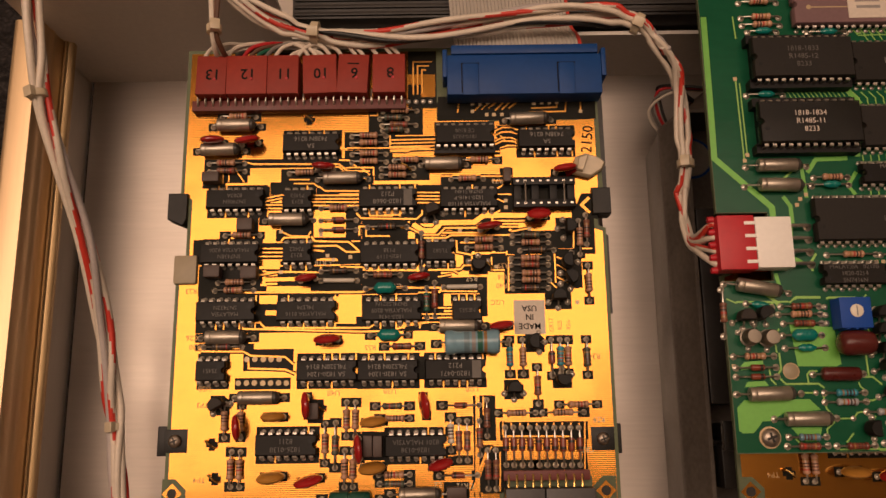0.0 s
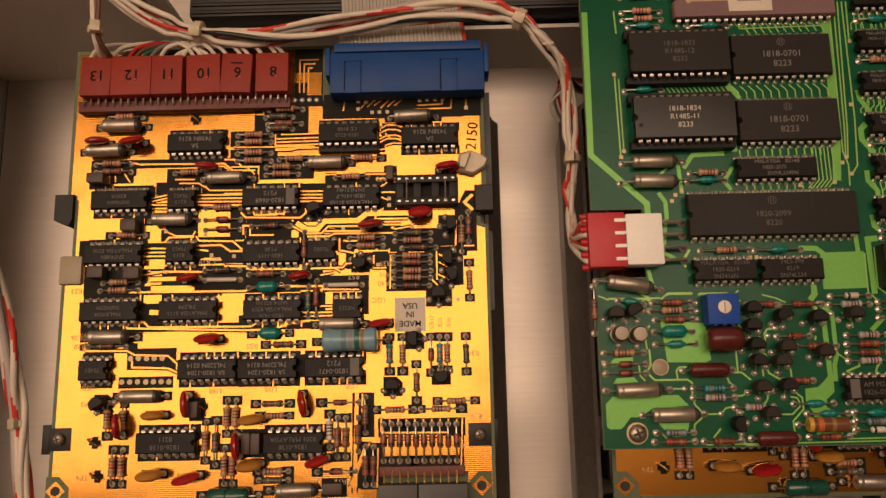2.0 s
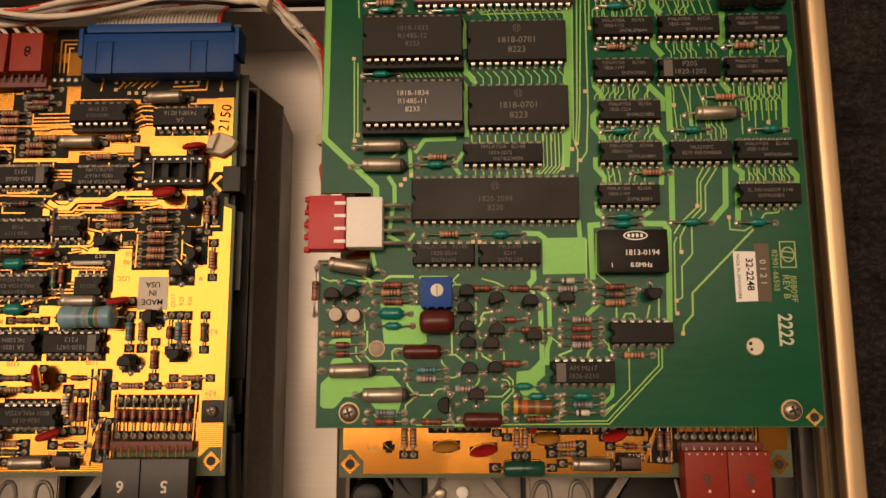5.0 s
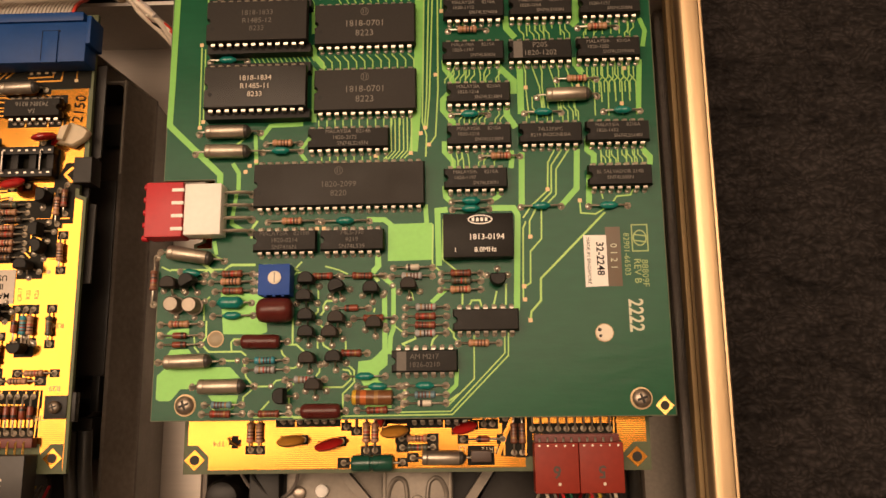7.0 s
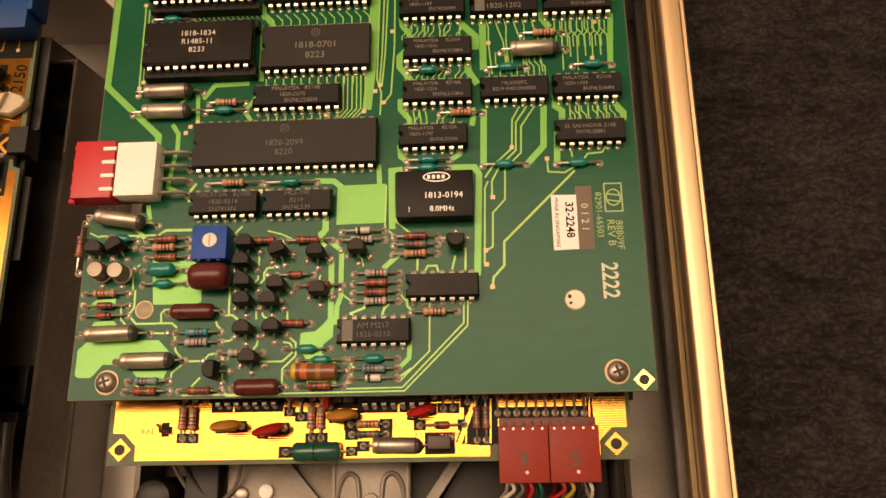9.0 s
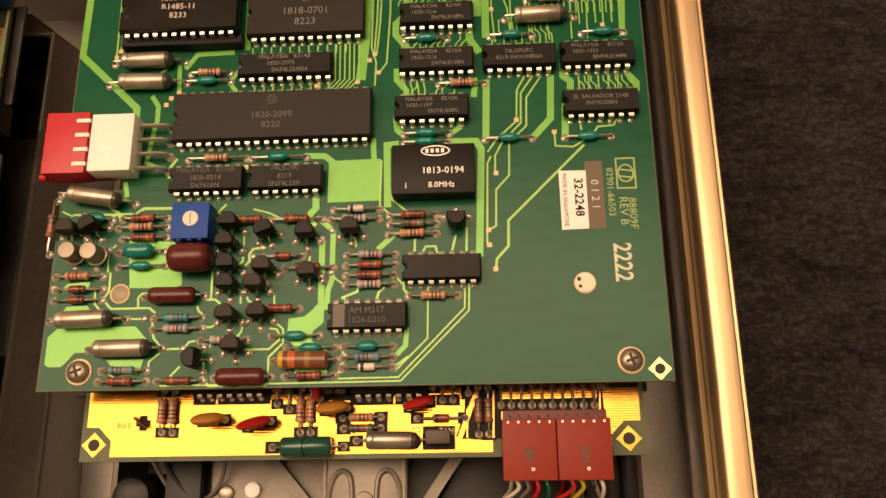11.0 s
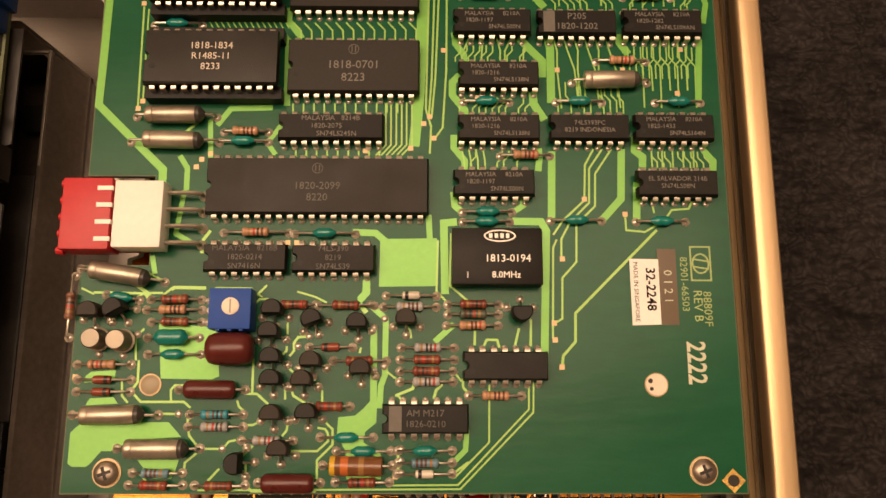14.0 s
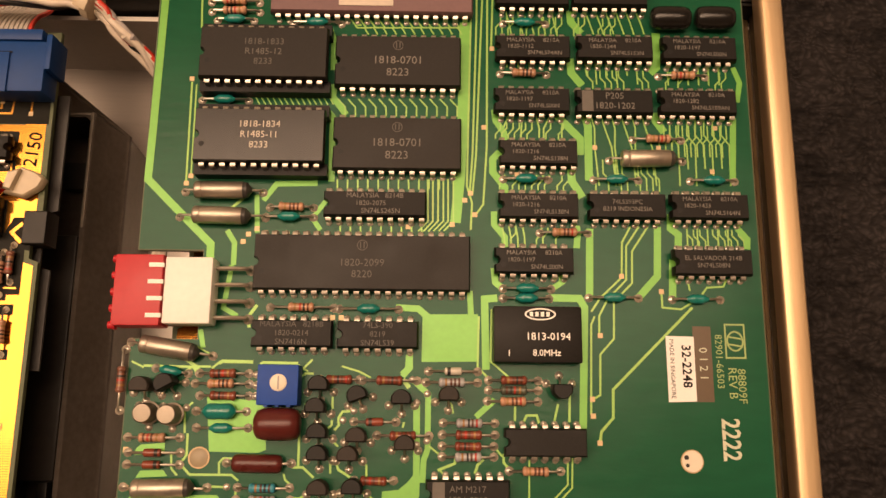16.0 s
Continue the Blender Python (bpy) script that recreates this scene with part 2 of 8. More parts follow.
def box(bm, x0, x1, y0, y1, z0, z1, bevel=0.0, mi=0):
    """A box in mm, with bevelled edges where asked."""
    m = Matrix.LocRotScale(Vector(((x0 + x1) / 2, (y0 + y1) / 2, (z0 + z1) / 2)) * MM, None, Vector((x1 - x0, y1 - y0, z1 - z0)) * MM)
    vs = bmesh.ops.create_cube(bm, size=1, matrix=m)["verts"]
    faces = {f for v in vs for f in v.link_faces}
    for f in faces:
        f.material_index = mi
    if bevel:
        es = {e for v in vs for e in v.link_edges}
        r = bmesh.ops.bevel(bm, geom=list(es), offset=bevel * MM, segments=2, affect="EDGES", profile=0.6)
        for f in r["faces"]:
            f.material_index = mi
    return bm


def prism(bm, pts, z0, z1, mi=0, chamfer=0.0):
    """An upright prism over an outline in mm; chamfer narrows its top rim."""
    n = len(pts)
    cx, cy = sum(p[0] for p in pts) / n, sum(p[1] for p in pts) / n
    size = max(max(abs(p[0] - cx), abs(p[1] - cy)) for p in pts)
    levels = [(z0, 1.0), (z1 - chamfer, 1.0), (z1, 1 - chamfer / size)] if chamfer else [(z0, 1.0), (z1, 1.0)]
    rings = [[bm.verts.new((((x - cx) * s + cx) * MM, ((y - cy) * s + cy) * MM, z * MM)) for x, y in pts] for z, s in levels]
    fs = [bm.faces.new(rings[0][::-1]), bm.faces.new(rings[-1])]
    for a, b in zip(rings, rings[1:]):
        fs += [bm.faces.new((a[i], a[(i + 1) % n], b[(i + 1) % n], b[i])) for i in range(n)]
    for f in fs:
        f.material_index = mi
    return bm


def lathe(bm, rows, seg=14, axis="x", at=(0, 0, 0), flat=1.0):
    """Turns rows of (place along the axis, radius, material) about x or z, in mm."""
    rings = []
    for s, r, _ in rows:
        ring = []
        for k in range(seg):
            a = 2 * math.pi * k / seg
            u, v = r * math.cos(a), r * math.sin(a) * flat
            p = (s, u, v) if axis == "x" else (u, v, s)
            ring.append(bm.verts.new((Vector(p) + Vector(at)) * MM))
        rings.append(ring)
    for i, (a, b) in enumerate(zip(rings, rings[1:])):
        for k in range(seg):
            bm.faces.new((a[k], a[(k + 1) % seg], b[(k + 1) % seg], b[k])).material_index = rows[i + 1][2]
    bm.faces.new(rings[0][::-1]).material_index = rows[0][2]
    bm.faces.new(rings[-1]).material_index = rows[-1][2]
    return bm


def tube(bm, pts, r, seg=7, mi=0, stripe=None):
    """A round wire of radius r along points in mm. stripe: a second material that winds round it."""
    pts = [Vector(p) for p in pts]
    side, rings = None, []
    for i, p in enumerate(pts):
        d = (pts[min(i + 1, len(pts) - 1)] - pts[max(i - 1, 0)]).normalized()
        if side is None:
            side = d.orthogonal().normalized()
        side = (side - d * side.dot(d)).normalized()
        up = d.cross(side)
        rings.append([bm.verts.new((p + r * (math.cos(2 * math.pi * k / seg) * side + math.sin(2 * math.pi * k / seg) * up)) * MM) for k in range(seg)])
    for i, (a, b) in enumerate(zip(rings, rings[1:])):
        for k in range(seg):
            f = bm.faces.new((a[k], a[(k + 1) % seg], b[(k + 1) % seg], b[k]))
            f.material_index = stripe[0] if stripe and (k + int(i * stripe[1])) % seg < stripe[2] else mi
    bm.faces.new(rings[0][::-1]).material_index = mi
    bm.faces.new(rings[-1]).material_index = mi
    return bm


def glide(pts, n=10):
    """A smooth line through points."""
    pts = [Vector(p) for p in pts]
    q = [2 * pts[0] - pts[1], *pts, 2 * pts[-1] - pts[-2]]
    out = []
    for i in range(1, len(q) - 2):
        a, b, c, d = q[i - 1], q[i], q[i + 1], q[i + 2]
        for k in range(n):
            t = k / n
            out.append(0.5 * (2 * b + (c - a) * t + (2 * a - 5 * b + 4 * c - d) * t * t + (3 * b - a - 3 * c + d) * t**3))
    return out + [pts[-1]]


TEXTS = {}


def letters(parent, words, x, y, z, size, material, turn=0.0, name="print", wide=1.0, bold=0.0):
    """Flat lettering in mm, centred on its place."""
    key = (words, size, material.name, wide, bold)
    if key not in TEXTS:
        cu = bpy.data.curves.new("lettering", "FONT")
        cu.body, cu.size, cu.align_x, cu.align_y, cu.resolution_u, cu.offset = words, size * 1.4 * MM, "CENTER", "CENTER", 2, bold * MM
        cu.extrude = 0.01 * MM
        ob = bpy.data.objects.new("lettering", cu)
        me = bpy.data.meshes.new_from_object(ob)
        me.transform(Matrix.Diagonal((wide, 1, 1, 1)))
        me.materials.clear()
        me.materials.append(material)
        bpy.data.objects.remove(ob)
        TEXTS[key] = me
    return link(name, TEXTS[key], parent, at=(x, y, z), turn=turn)


class Board:
    """A circuit board: the object that carries the parts, and sheets of pads, tracks and openings that grow with them."""

    def __init__(self, ob, gold, limit=1e9):
        self.ob, self.gold, self.limit = ob, gold, limit
        self.dark, self.track, self.fine, self.pad, self.joint, self.level = bmesh.new(), bmesh.new(), bmesh.new(), bmesh.new(), bmesh.new(), 0

    def out(self, y):
        return y > self.limit

    def close(self):
        sheets = [("mask_opening", self.dark, FR4_DARK), ("copper_area", self.track, GOLD if self.gold else GREEN_TRACE),
                  ("copper_track", self.fine, GOLD_TRACE if self.gold else GREEN_FINE), ("pad", self.pad, TIN), ("solder_joint", self.joint, SOLDER)]
        for name, bm, m in sheets:
            if bm.verts:
                tagged(part(name, bm, m, self.ob), kind="stuff")


def sheet(b, bm, z, pts):
    """A thin flat patch on a board."""
    if b.out(sum(p[1] for p in pts) / len(pts)):
        return
    b.level = (b.level + 1) % 150
    z = z + 0.0002 * b.level
    bm.faces.new([bm.verts.new((x * MM, y * MM, z * MM)) for x, y in pts])


def dark(b, x0, y0, x1, y1):
    """An opening in the gold, where dark laminate shows."""
    sheet(b, b.dark, 0.052, [(x0, y0), (x1, y0), (x1, y1), (x0, y1)])


def dark_shape(b, *pts):
    sheet(b, b.dark, 0.052, pts)


def fill(b, *pts):
    """A broad copper area."""
    sheet(b, b.track, 0.09, pts)


def strip(b, bm, z, w, pts):
    """A flat band of width w through points."""
    b.level = (b.level + 1) % 150
    z, left, right = z + 0.0002 * b.level, [], []
    for i, p in enumerate(pts):
        d0 = (p - pts[i - 1]).normalized() if i else (pts[1] - p).normalized()
        d1 = (pts[i + 1] - p).normalized() if i < len(pts) - 1 else d0
        d = d0 + d1
        d = d.normalized() if d.length > 1e-6 else d1
        n = Vector((-d.y, d.x)) * (w / 2 / max(0.5, d.dot(d1)))
        left.append(bm.verts.new(((p + n).x * MM, (p + n).y * MM, z * MM)))
        right.append(bm.verts.new(((p - n).x * MM, (p - n).y * MM, z * MM)))
    for i in range(len(pts) - 1):
        bm.faces.new((left[i], right[i], right[i + 1], left[i + 1]))


def track(b, w, *pts, broad=None, gap=0.0):
    """A copper track of width w through points in mm, with mitred bends; gap: bare laminate kept free on both sides of it."""
    pts = [Vector(p) for p in pts]
    if b.out(pts[0].y):
        return
    if gap:
        strip(b, b.dark, 0.052, w + 2 * gap, pts)
    bm = b.track if (w > 1.1 if broad is None else broad) else b.fine
    strip(b, bm, 0.13, w, pts)


def via(b, x, y, square=True, size=1.2):
    """A pad with a small dome of solder."""
    if b.out(y):
        return
    z = 0.168
    n = 4 if square else 10
    k = size / 2 * (1.414 if square else 1)
    b.pad.faces.new([b.pad.verts.new(((x + k * math.cos(2 * math.pi * (i + 0.5) / n)) * MM, (y + k * math.sin(2 * math.pi * (i + 0.5) / n)) * MM, z * MM)) for i in range(n)])


def joint(b, x, y, r=0.85, h=0.7):
    lathe(b.joint, [(0.12, r * 1.1, 0), (0.3, r * 0.9, 0), (h * 0.8, r * 0.55, 0), (h, r * 0.3, 0)], 8, "z", (x, y, 0))


# ---- parts that sit on boards ----
LEADS = {}


def lead(owner, x, y, turn, reach, h, r=0.3):
    """One wire leg: from the body at height h out by reach, then down to the board."""
    key = (round(reach, 1), round(h, 1), r)
    if key not in LEADS:
        reach, h = key[0], key[1]
        c = min(0.7, h * 0.6, max(0.15, reach * 0.6))
        bm = tube(bmesh.new(), [(-0.6, 0, h), (max(0.0, reach - c), 0, h), (reach - c * 0.3, 0, h - c * 0.3), (reach, 0, h - c), (reach, 0, -0.2)], r, 6)
        LEADS[key] = mesh_of(bm, "lead", LEAD)
    return link("lead", LEADS[key], owner, at=(x, y, 0), turn=turn)


SHAPES = {}
CODES = [("brown", "black", "red"), ("red", "brown", "brown"), ("brown", "brown", "brown"), ("brown", "red", "brown"), ("brown", "black", "brown"), ("red", "brown", "black")]


def axial_mesh(kind, code):
    key = (kind, code)
    if key in SHAPES:
        return SHAPES[key]
    bm = bmesh.new()
    if kind in ("silver", "silver_l"):
        k = 12.4 if kind == "silver" else 13.2
        lathe(bm, [(-k / 2, 0.7, 1), (-k / 2, 1.9, 0), (-k / 2 + 0.35, 2.15, 0), (-k / 2 + 1.5, 2.15, 0), (-k / 2 + 1.8, 2.02, 0), (-k / 2 + 2.1, 2.15, 0),
                   (k / 2 - 1.3, 2.15, 0), (k / 2 - 1.1, 2.0, 1), (k / 2 - 0.4, 1.95, 1), (k / 2, 1.5, 1), (k / 2 + 0.8, 0.5, 1)], 18)
        me = mesh_of(bm, "axial_capacitor", SILVER, SEAL)
    elif kind in ("teal", "teal_l", "greencap"):
        k, r = {"teal": (4.3, 1.2), "teal_l": (6.8, 1.9), "greencap": (6.2, 1.95)}[kind]
        lathe(bm, [(-k / 2 - 0.6, 0.35, 0), (-k / 2, r * 0.55, 0), (-k / 2 + 0.5, r * 0.86, 0), (-k / 2 + 1.3, r, 0), (-0.5, r * 0.94, 0), (0.5, r * 0.94, 0),
                   (k / 2 - 1.3, r, 0), (k / 2 - 0.5, r * 0.86, 0), (k / 2, r * 0.55, 0), (k / 2 + 0.6, 0.35, 0)], 12, flat=0.9)
        me = mesh_of(bm, "dipped_capacitor", TEAL)
    elif kind == "choke":
        lathe(bm, [(-6.4, 0.5, 0), (-6.2, 2.0, 0), (-5.6, 2.5, 0), (-0.4, 2.5, 0), (-0.2, 2.0, 0), (0.5, 2.0, 0), (0.7, 2.5, 0), (5.6, 2.5, 0), (6.2, 2.0, 0), (6.4, 0.5, 0)], 14)
        me = mesh_of(bm, "choke", DKGREEN)
    elif kind == "maroon":
        lathe(bm, [(-5.8, 0.4, 0), (-5.7, 1.4, 0), (-5.2, 1.95, 0), (-4.4, 2.1, 0), (4.4, 2.1, 0), (5.2, 1.95, 0), (5.7, 1.4, 0), (5.8, 0.4, 0)], 14, flat=0.85)
        me = mesh_of(bm, "film_capacitor", MAROON)
    elif kind == "power":
        rows = [(-8.6, 0.6, 0), (-8.6, 3.2, 0), (-8.1, 3.75, 0), (-6.4, 3.9, 0), (-5.4, 3.6, 0), (-4.6, 3.45, 0), (-2.6, 3.45, 0), (-2.2, 3.45, 2), (-0.9, 3.45, 2), (-0.2, 3.45, 0),
                (1.0, 3.45, 1), (1.6, 3.45, 0), (3.2, 3.45, 4), (3.6, 3.45, 0), (4.6, 3.5, 3), (5.4, 3.6, 0), (6.4, 3.9, 0), (8.1, 3.75, 0), (8.6, 3.2, 0), (8.6, 0.6, 0)]
        me = mesh_of(lathe(bm, rows, 24), "power_resistor", BODY["bigblue"], BAND["grey"], BODY["slate"], BAND["gold"], BODY["green"])
    elif kind == "orange":
        rows = [(-5.8, 0.5, 0), (-5.8, 2.0, 1), (-5.5, 2.2, 1), (-4.6, 2.2, 1), (-3.4, 2.15, 0), (-1.7, 2.15, 2), (0.6, 2.15, 0), (1.8, 2.15, 3), (4.8, 2.15, 0), (5.6, 2.1, 0), (5.8, 1.8, 0), (5.8, 0.5, 0)]
        me = mesh_of(lathe(bm, rows, 16), "carbon_resistor", BODY["umber"], BAND["yellow"], BAND["orange"], BAND["gold"])
    elif kind in ("glass", "glass_w", "link"):
        if kind == "link":
            rows = [(-5.0, 0.3, 0), (-4.9, 0.75, 0), (4.9, 0.75, 0), (5.0, 0.3, 0)]
            me = mesh_of(lathe(bm, rows, 10), "sleeved_link", BODY["white"])
        else:
            rows = [(-2.1, 0.4, 0), (-1.9, 0.85, 0), (-1.4, 0.95, 0), (-0.6, 0.95, 1), (1.5, 0.95, 0), (1.9, 0.85, 0), (2.1, 0.4, 0)]
            me = mesh_of(lathe(bm, rows, 12), "diode", BODY["glass" if kind == "glass" else "white"], BAND["black"])
    else:
        k, r = 6.2, 1.12
        cuts = [-1.75, -0.75, 0.15, 1.35]
        rows = [(-k / 2, 0.35, 0), (-k / 2 + 0.15, r * 0.8, 0), (-k / 2 + 0.5, r, 0), (-k / 2 + 0.95, r, 0), (-k / 2 + 1.15, r * 0.86, 0)]
        for i, c in enumerate(cuts):
            rows += [(c - 0.25, r * 0.86, 0), (c + 0.25, r * 0.86, i + 1)]
        rows += [(k / 2 - 1.15, r * 0.86, 0), (k / 2 - 0.95, r, 0), (k / 2 - 0.5, r, 0), (k / 2 - 0.15, r * 0.8, 0), (k / 2, 0.35, 0)]
        bands = [BAND[c] for c in code] + [BAND["gold"]]
        me = mesh_of(lathe(bm, rows, 12), "resistor", BODY[kind], *bands)
    SHAPES[key] = me
    return me


HALF = dict(silver=6.6, silver_l=7.0, teal=2.3, teal_l=3.6, greencap=3.3, choke=6, maroon=5.8, power=9.2, orange=5.8, glass=2.0, glass_w=2.0, link=5)
RISE = dict(silver=2.3, silver_l=2.3, teal=1.3, teal_l=1.8, greencap=1.9, choke=2.3, maroon=2.0, power=5.2, orange=2.4, glass=1.2, glass_w=1.2, link=0.9)
NAMES = dict(silver="axial_capacitor", silver_l="axial_capacitor", teal="dipped_capacitor", teal_l="dipped_capacitor", greencap="dipped_capacitor", choke="choke",
             maroon="film_capacitor", power="power_resistor", orange="carbon_resistor", glass="diode", glass_w="diode", link="sleeved_link")
LABELS = dict(silver="silver metal-can axial capacitor", silver_l="silver metal-can axial capacitor", teal="small teal dipped capacitor", teal_l="teal dipped capacitor",
              greencap="teal-green dipped capacitor", choke="dark green axial choke", maroon="maroon tubular film capacitor", power="large pale blue power resistor with bands",
              orange="brown resistor with yellow and orange bands", glass="small reddish glass diode", glass_w="small white diode with black band", link="white sleeved wire link")
COUNT = [0]


def axial(b, kind, x0, y0, x1, y1, shift=0.0, rise=None):
    """A part lying between two pads at its lead ends."""
    if b.out((y0 + y1) / 2):
        return
    COUNT[0] += 1
    rnd = random.Random(COUNT[0] * 7919)
    d = Vector((x1 - x0, y1 - y0))
    turn, mid = math.degrees(math.atan2(d.y, d.x)), Vector((x0 + x1, y0 + y1)) / 2 + d.normalized() * shift
    half, h = HALF.get(kind, 3.1), (rise or RISE.get(kind, 1.3)) + rnd.uniform(0, 0.25)
    code = () if kind in HALF else CODES[rnd.randrange(len(CODES))]
    ob = link(NAMES.get(kind, "resistor"), axial_mesh(kind, code), b.ob, LABELS.get(kind, kind + " banded resistor"))
    flip = rnd.choice((0, 180)) if kind not in ("silver", "silver_l", "power", "orange", "glass_w") else 0
    ob.matrix_basis = pose(mid.x * MM, mid.y * MM, h * MM, 0, rnd.uniform(-1.5, 1.5), turn + flip + rnd.uniform(-1.2, 1.2))
    ob.matrix_basis = ob.matrix_basis @ pose(0, 0, 0, rnd.uniform(-180, 180) if kind not in ("teal", "teal_l", "greencap", "maroon") else 0)
    for s in (1, -1):
        u = d.normalized() * s
        e = mid + u * half
        end = Vector((x1, y1)) if s == 1 else Vector((x0, y0))
        reach = max(0.5, (end - e).dot(u))
        lo = lead(b.ob, e.x, e.y, turn + (0 if s == 1 else 180), reach, h)
        lo.parent = ob
        lo.matrix_parent_inverse = ob.matrix_basis.inverted()
        p = e + u * reach
        if b.gold:
            joint(b, p.x, p.y)
            k = 1.55 + rnd.uniform(0, 0.35)
            dark(b, p.x - k, p.y - k * 0.8, p.x + k, p.y + k * 0.8)
            via(b, p.x, p.y, False, 1.9)
        else:
            via(b, p.x, p.y, False, 2.1)
            joint(b, p.x, p.y, 1.0, 0.6)
    return ob


def disc(b, kind, x, y, turn=0.0, size=7.6, lean=20.0, thick=2.6):
    """A dipped disc capacitor that stands on edge and leans."""
    if b.out(y):
        return
    key = ("disc", kind, size, thick)
    if key not in SHAPES:
        r, t = size / 2, thick / 2
        rows = [(-t, r * 0.25, 0), (-t * 0.92, r * 0.55, 0), (-t * 0.62, r * 0.85, 0), (-t * 0.2, r * 0.99, 0), (t * 0.2, r * 0.99, 0), (t * 0.62, r * 0.85, 0), (t * 0.92, r * 0.55, 0), (t, r * 0.25, 0)]
        SHAPES[key] = mesh_of(lathe(bmesh.new(), rows, 20), "disc_capacitor", {"red": RED_DISC, "ochre": OCHRE}[kind])
    h = size / 2 + 0.8
    ob = link("disc_capacitor", SHAPES[key], b.ob, {"red": "glossy red dipped disc capacitor", "ochre": "ochre dipped capacitor"}[kind])
    ob.matrix_basis = pose(x * MM, y * MM, h * MM, 0, 0, turn) @ pose(0, 0, 0, lean, 0, 0) @ pose(0, 0, 0, 0, 0, 90)
    for s in (-1, 1):
        c, q = math.cos(radians(turn)) * s * size * 0.33, math.sin(radians(turn)) * s * size * 0.33
        lo = link("lead", LEADS.setdefault("down", mesh_of(tube(bmesh.new(), [(0, 0, 3.2), (0, 0, -0.2)], 0.28, 6), "lead", LEAD)), ob, at=(x + c, y + q, 0))
        lo.matrix_parent_inverse = ob.matrix_basis.inverted()
        joint(b, x + c, y + q)
        via(b, x + c, y + q, False, 2.0)
        if b.gold:
            dark(b, x + c - 1.5, y + q - 1.5, x + c + 1.5, y + q + 1.5)
    return ob


def lump(b, kind, x, y, w, d, h, turn=0.0):
    """A boxy moulded capacitor with rounded edges."""
    if b.out(y):
        return
    key = ("lump", kind, w, d, h)
    if key not in SHAPES:
        pillow = [(s * w / 2, r * d / 2, 0) for s, r in ((-1, 0.3), (-0.97, 0.62), (-0.86, 0.86), (-0.62, 0.97), (-0.3, 1.0), (0.3, 1.0), (0.62, 0.97), (0.86, 0.86), (0.97, 0.62), (1, 0.3))]
        SHAPES[key] = mesh_of(lathe(bmesh.new(), pillow, 22, "x", (0, 0, h / 2 + 0.2), (h - 0.4) / d), "box_capacitor", MAROON if kind == "maroon" else CHIP_SHINY) if kind in ("maroon", "black") else mesh_of(box(bmesh.new(), -w / 2, w / 2, -d / 2, d / 2, 0.4, h, min(w, d, h) * (0.12 if kind == "brown" else 0.42)), "box_capacitor",
                              {"brown": BROWN_BOX, "maroon": MAROON, "black": CHIP_SHINY}[kind])
    ob = link("box_capacitor", SHAPES[key], b.ob, {"brown": "brown moulded box capacitor", "maroon": "glossy maroon dipped film capacitor", "black": "glossy black dipped capacitor"}[kind], (x, y, 0), turn)
    if b.gold:
        dark(b, x - w / 2 - 1, y - d / 2 - 1.2, x + w / 2 + 1, y + d / 2 + 1.2)
    return ob


def transistor(b, x, y, turn=0.0, worn=False):
    """A black D-shaped transistor on three legs."""
    if b.out(y):
        return
    key = ("to92", worn)
    if key not in SHAPES:
        pts = [(2.4 * math.cos(a), 2.4 * math.sin(a)) for a in [radians(-24 + 228 * i / 14) for i in range(15)]]
        SHAPES[key] = mesh_of(prism(bmesh.new(), pts, 2.0, 6.4, 0, 0.35), "transistor", GREY_TR if worn else BLACK_TR)
    ob = link("transistor", SHAPES[key], b.ob, "weathered grey-brown plastic transistor" if worn else "black plastic transistor", (x, y, 0), turn)
    if b.gold:
        k = 3.1
        dark_shape(b, (x - k, y - k), (x + k, y - k), (x + k, y + k * 0.4), (x + k * 0.4, y + k), (x - k, y + k))
    for s in (-1, 0, 1):
        a = radians(turn)
        px, py = s * 3.1, -1.3 if s else -3.2
        qx, qy = px * math.cos(a) - py * math.sin(a), px * math.sin(a) + py * math.cos(a)
        lo = link("lead", LEADS.setdefault("leg", mesh_of(tube(bmesh.new(), [(0, 0, 2.6), (0, 0, -0.2)], 0.28, 6), "lead", LEAD)), ob, at=(px * 0.62, -0.6, 0))
        part("leg_foot", tube(bmesh.new(), [(px * 0.62, -0.6, 1.9), (px * 0.85, py * 0.8, 1.0), (px, py, -0.2)], 0.28, 6), LEAD, ob)
        joint(b, x + qx, y + qy, 0.95, 0.9)
    return ob


def metal_can(b, x, y):
    rows = [(1.0, 2.75, 0), (1.35, 2.75, 0), (1.5, 2.35, 0), (5.6, 2.3, 0), (6.0, 2.0, 0), (6.05, 1.2, 0)]
    ob = link("metal_can_transistor", SHAPES.setdefault("can", mesh_of(lathe(bmesh.new(), rows, 22, "z"), "metal_can_transistor", CAN)), b.ob, "round silver metal-can transistor", (x, y, 0))
    for a in (0.5, 2.6, 4.7):
        joint(b, x + 3.3 * math.cos(a), y + 3.3 * math.sin(a))
    return ob


PINS = {}


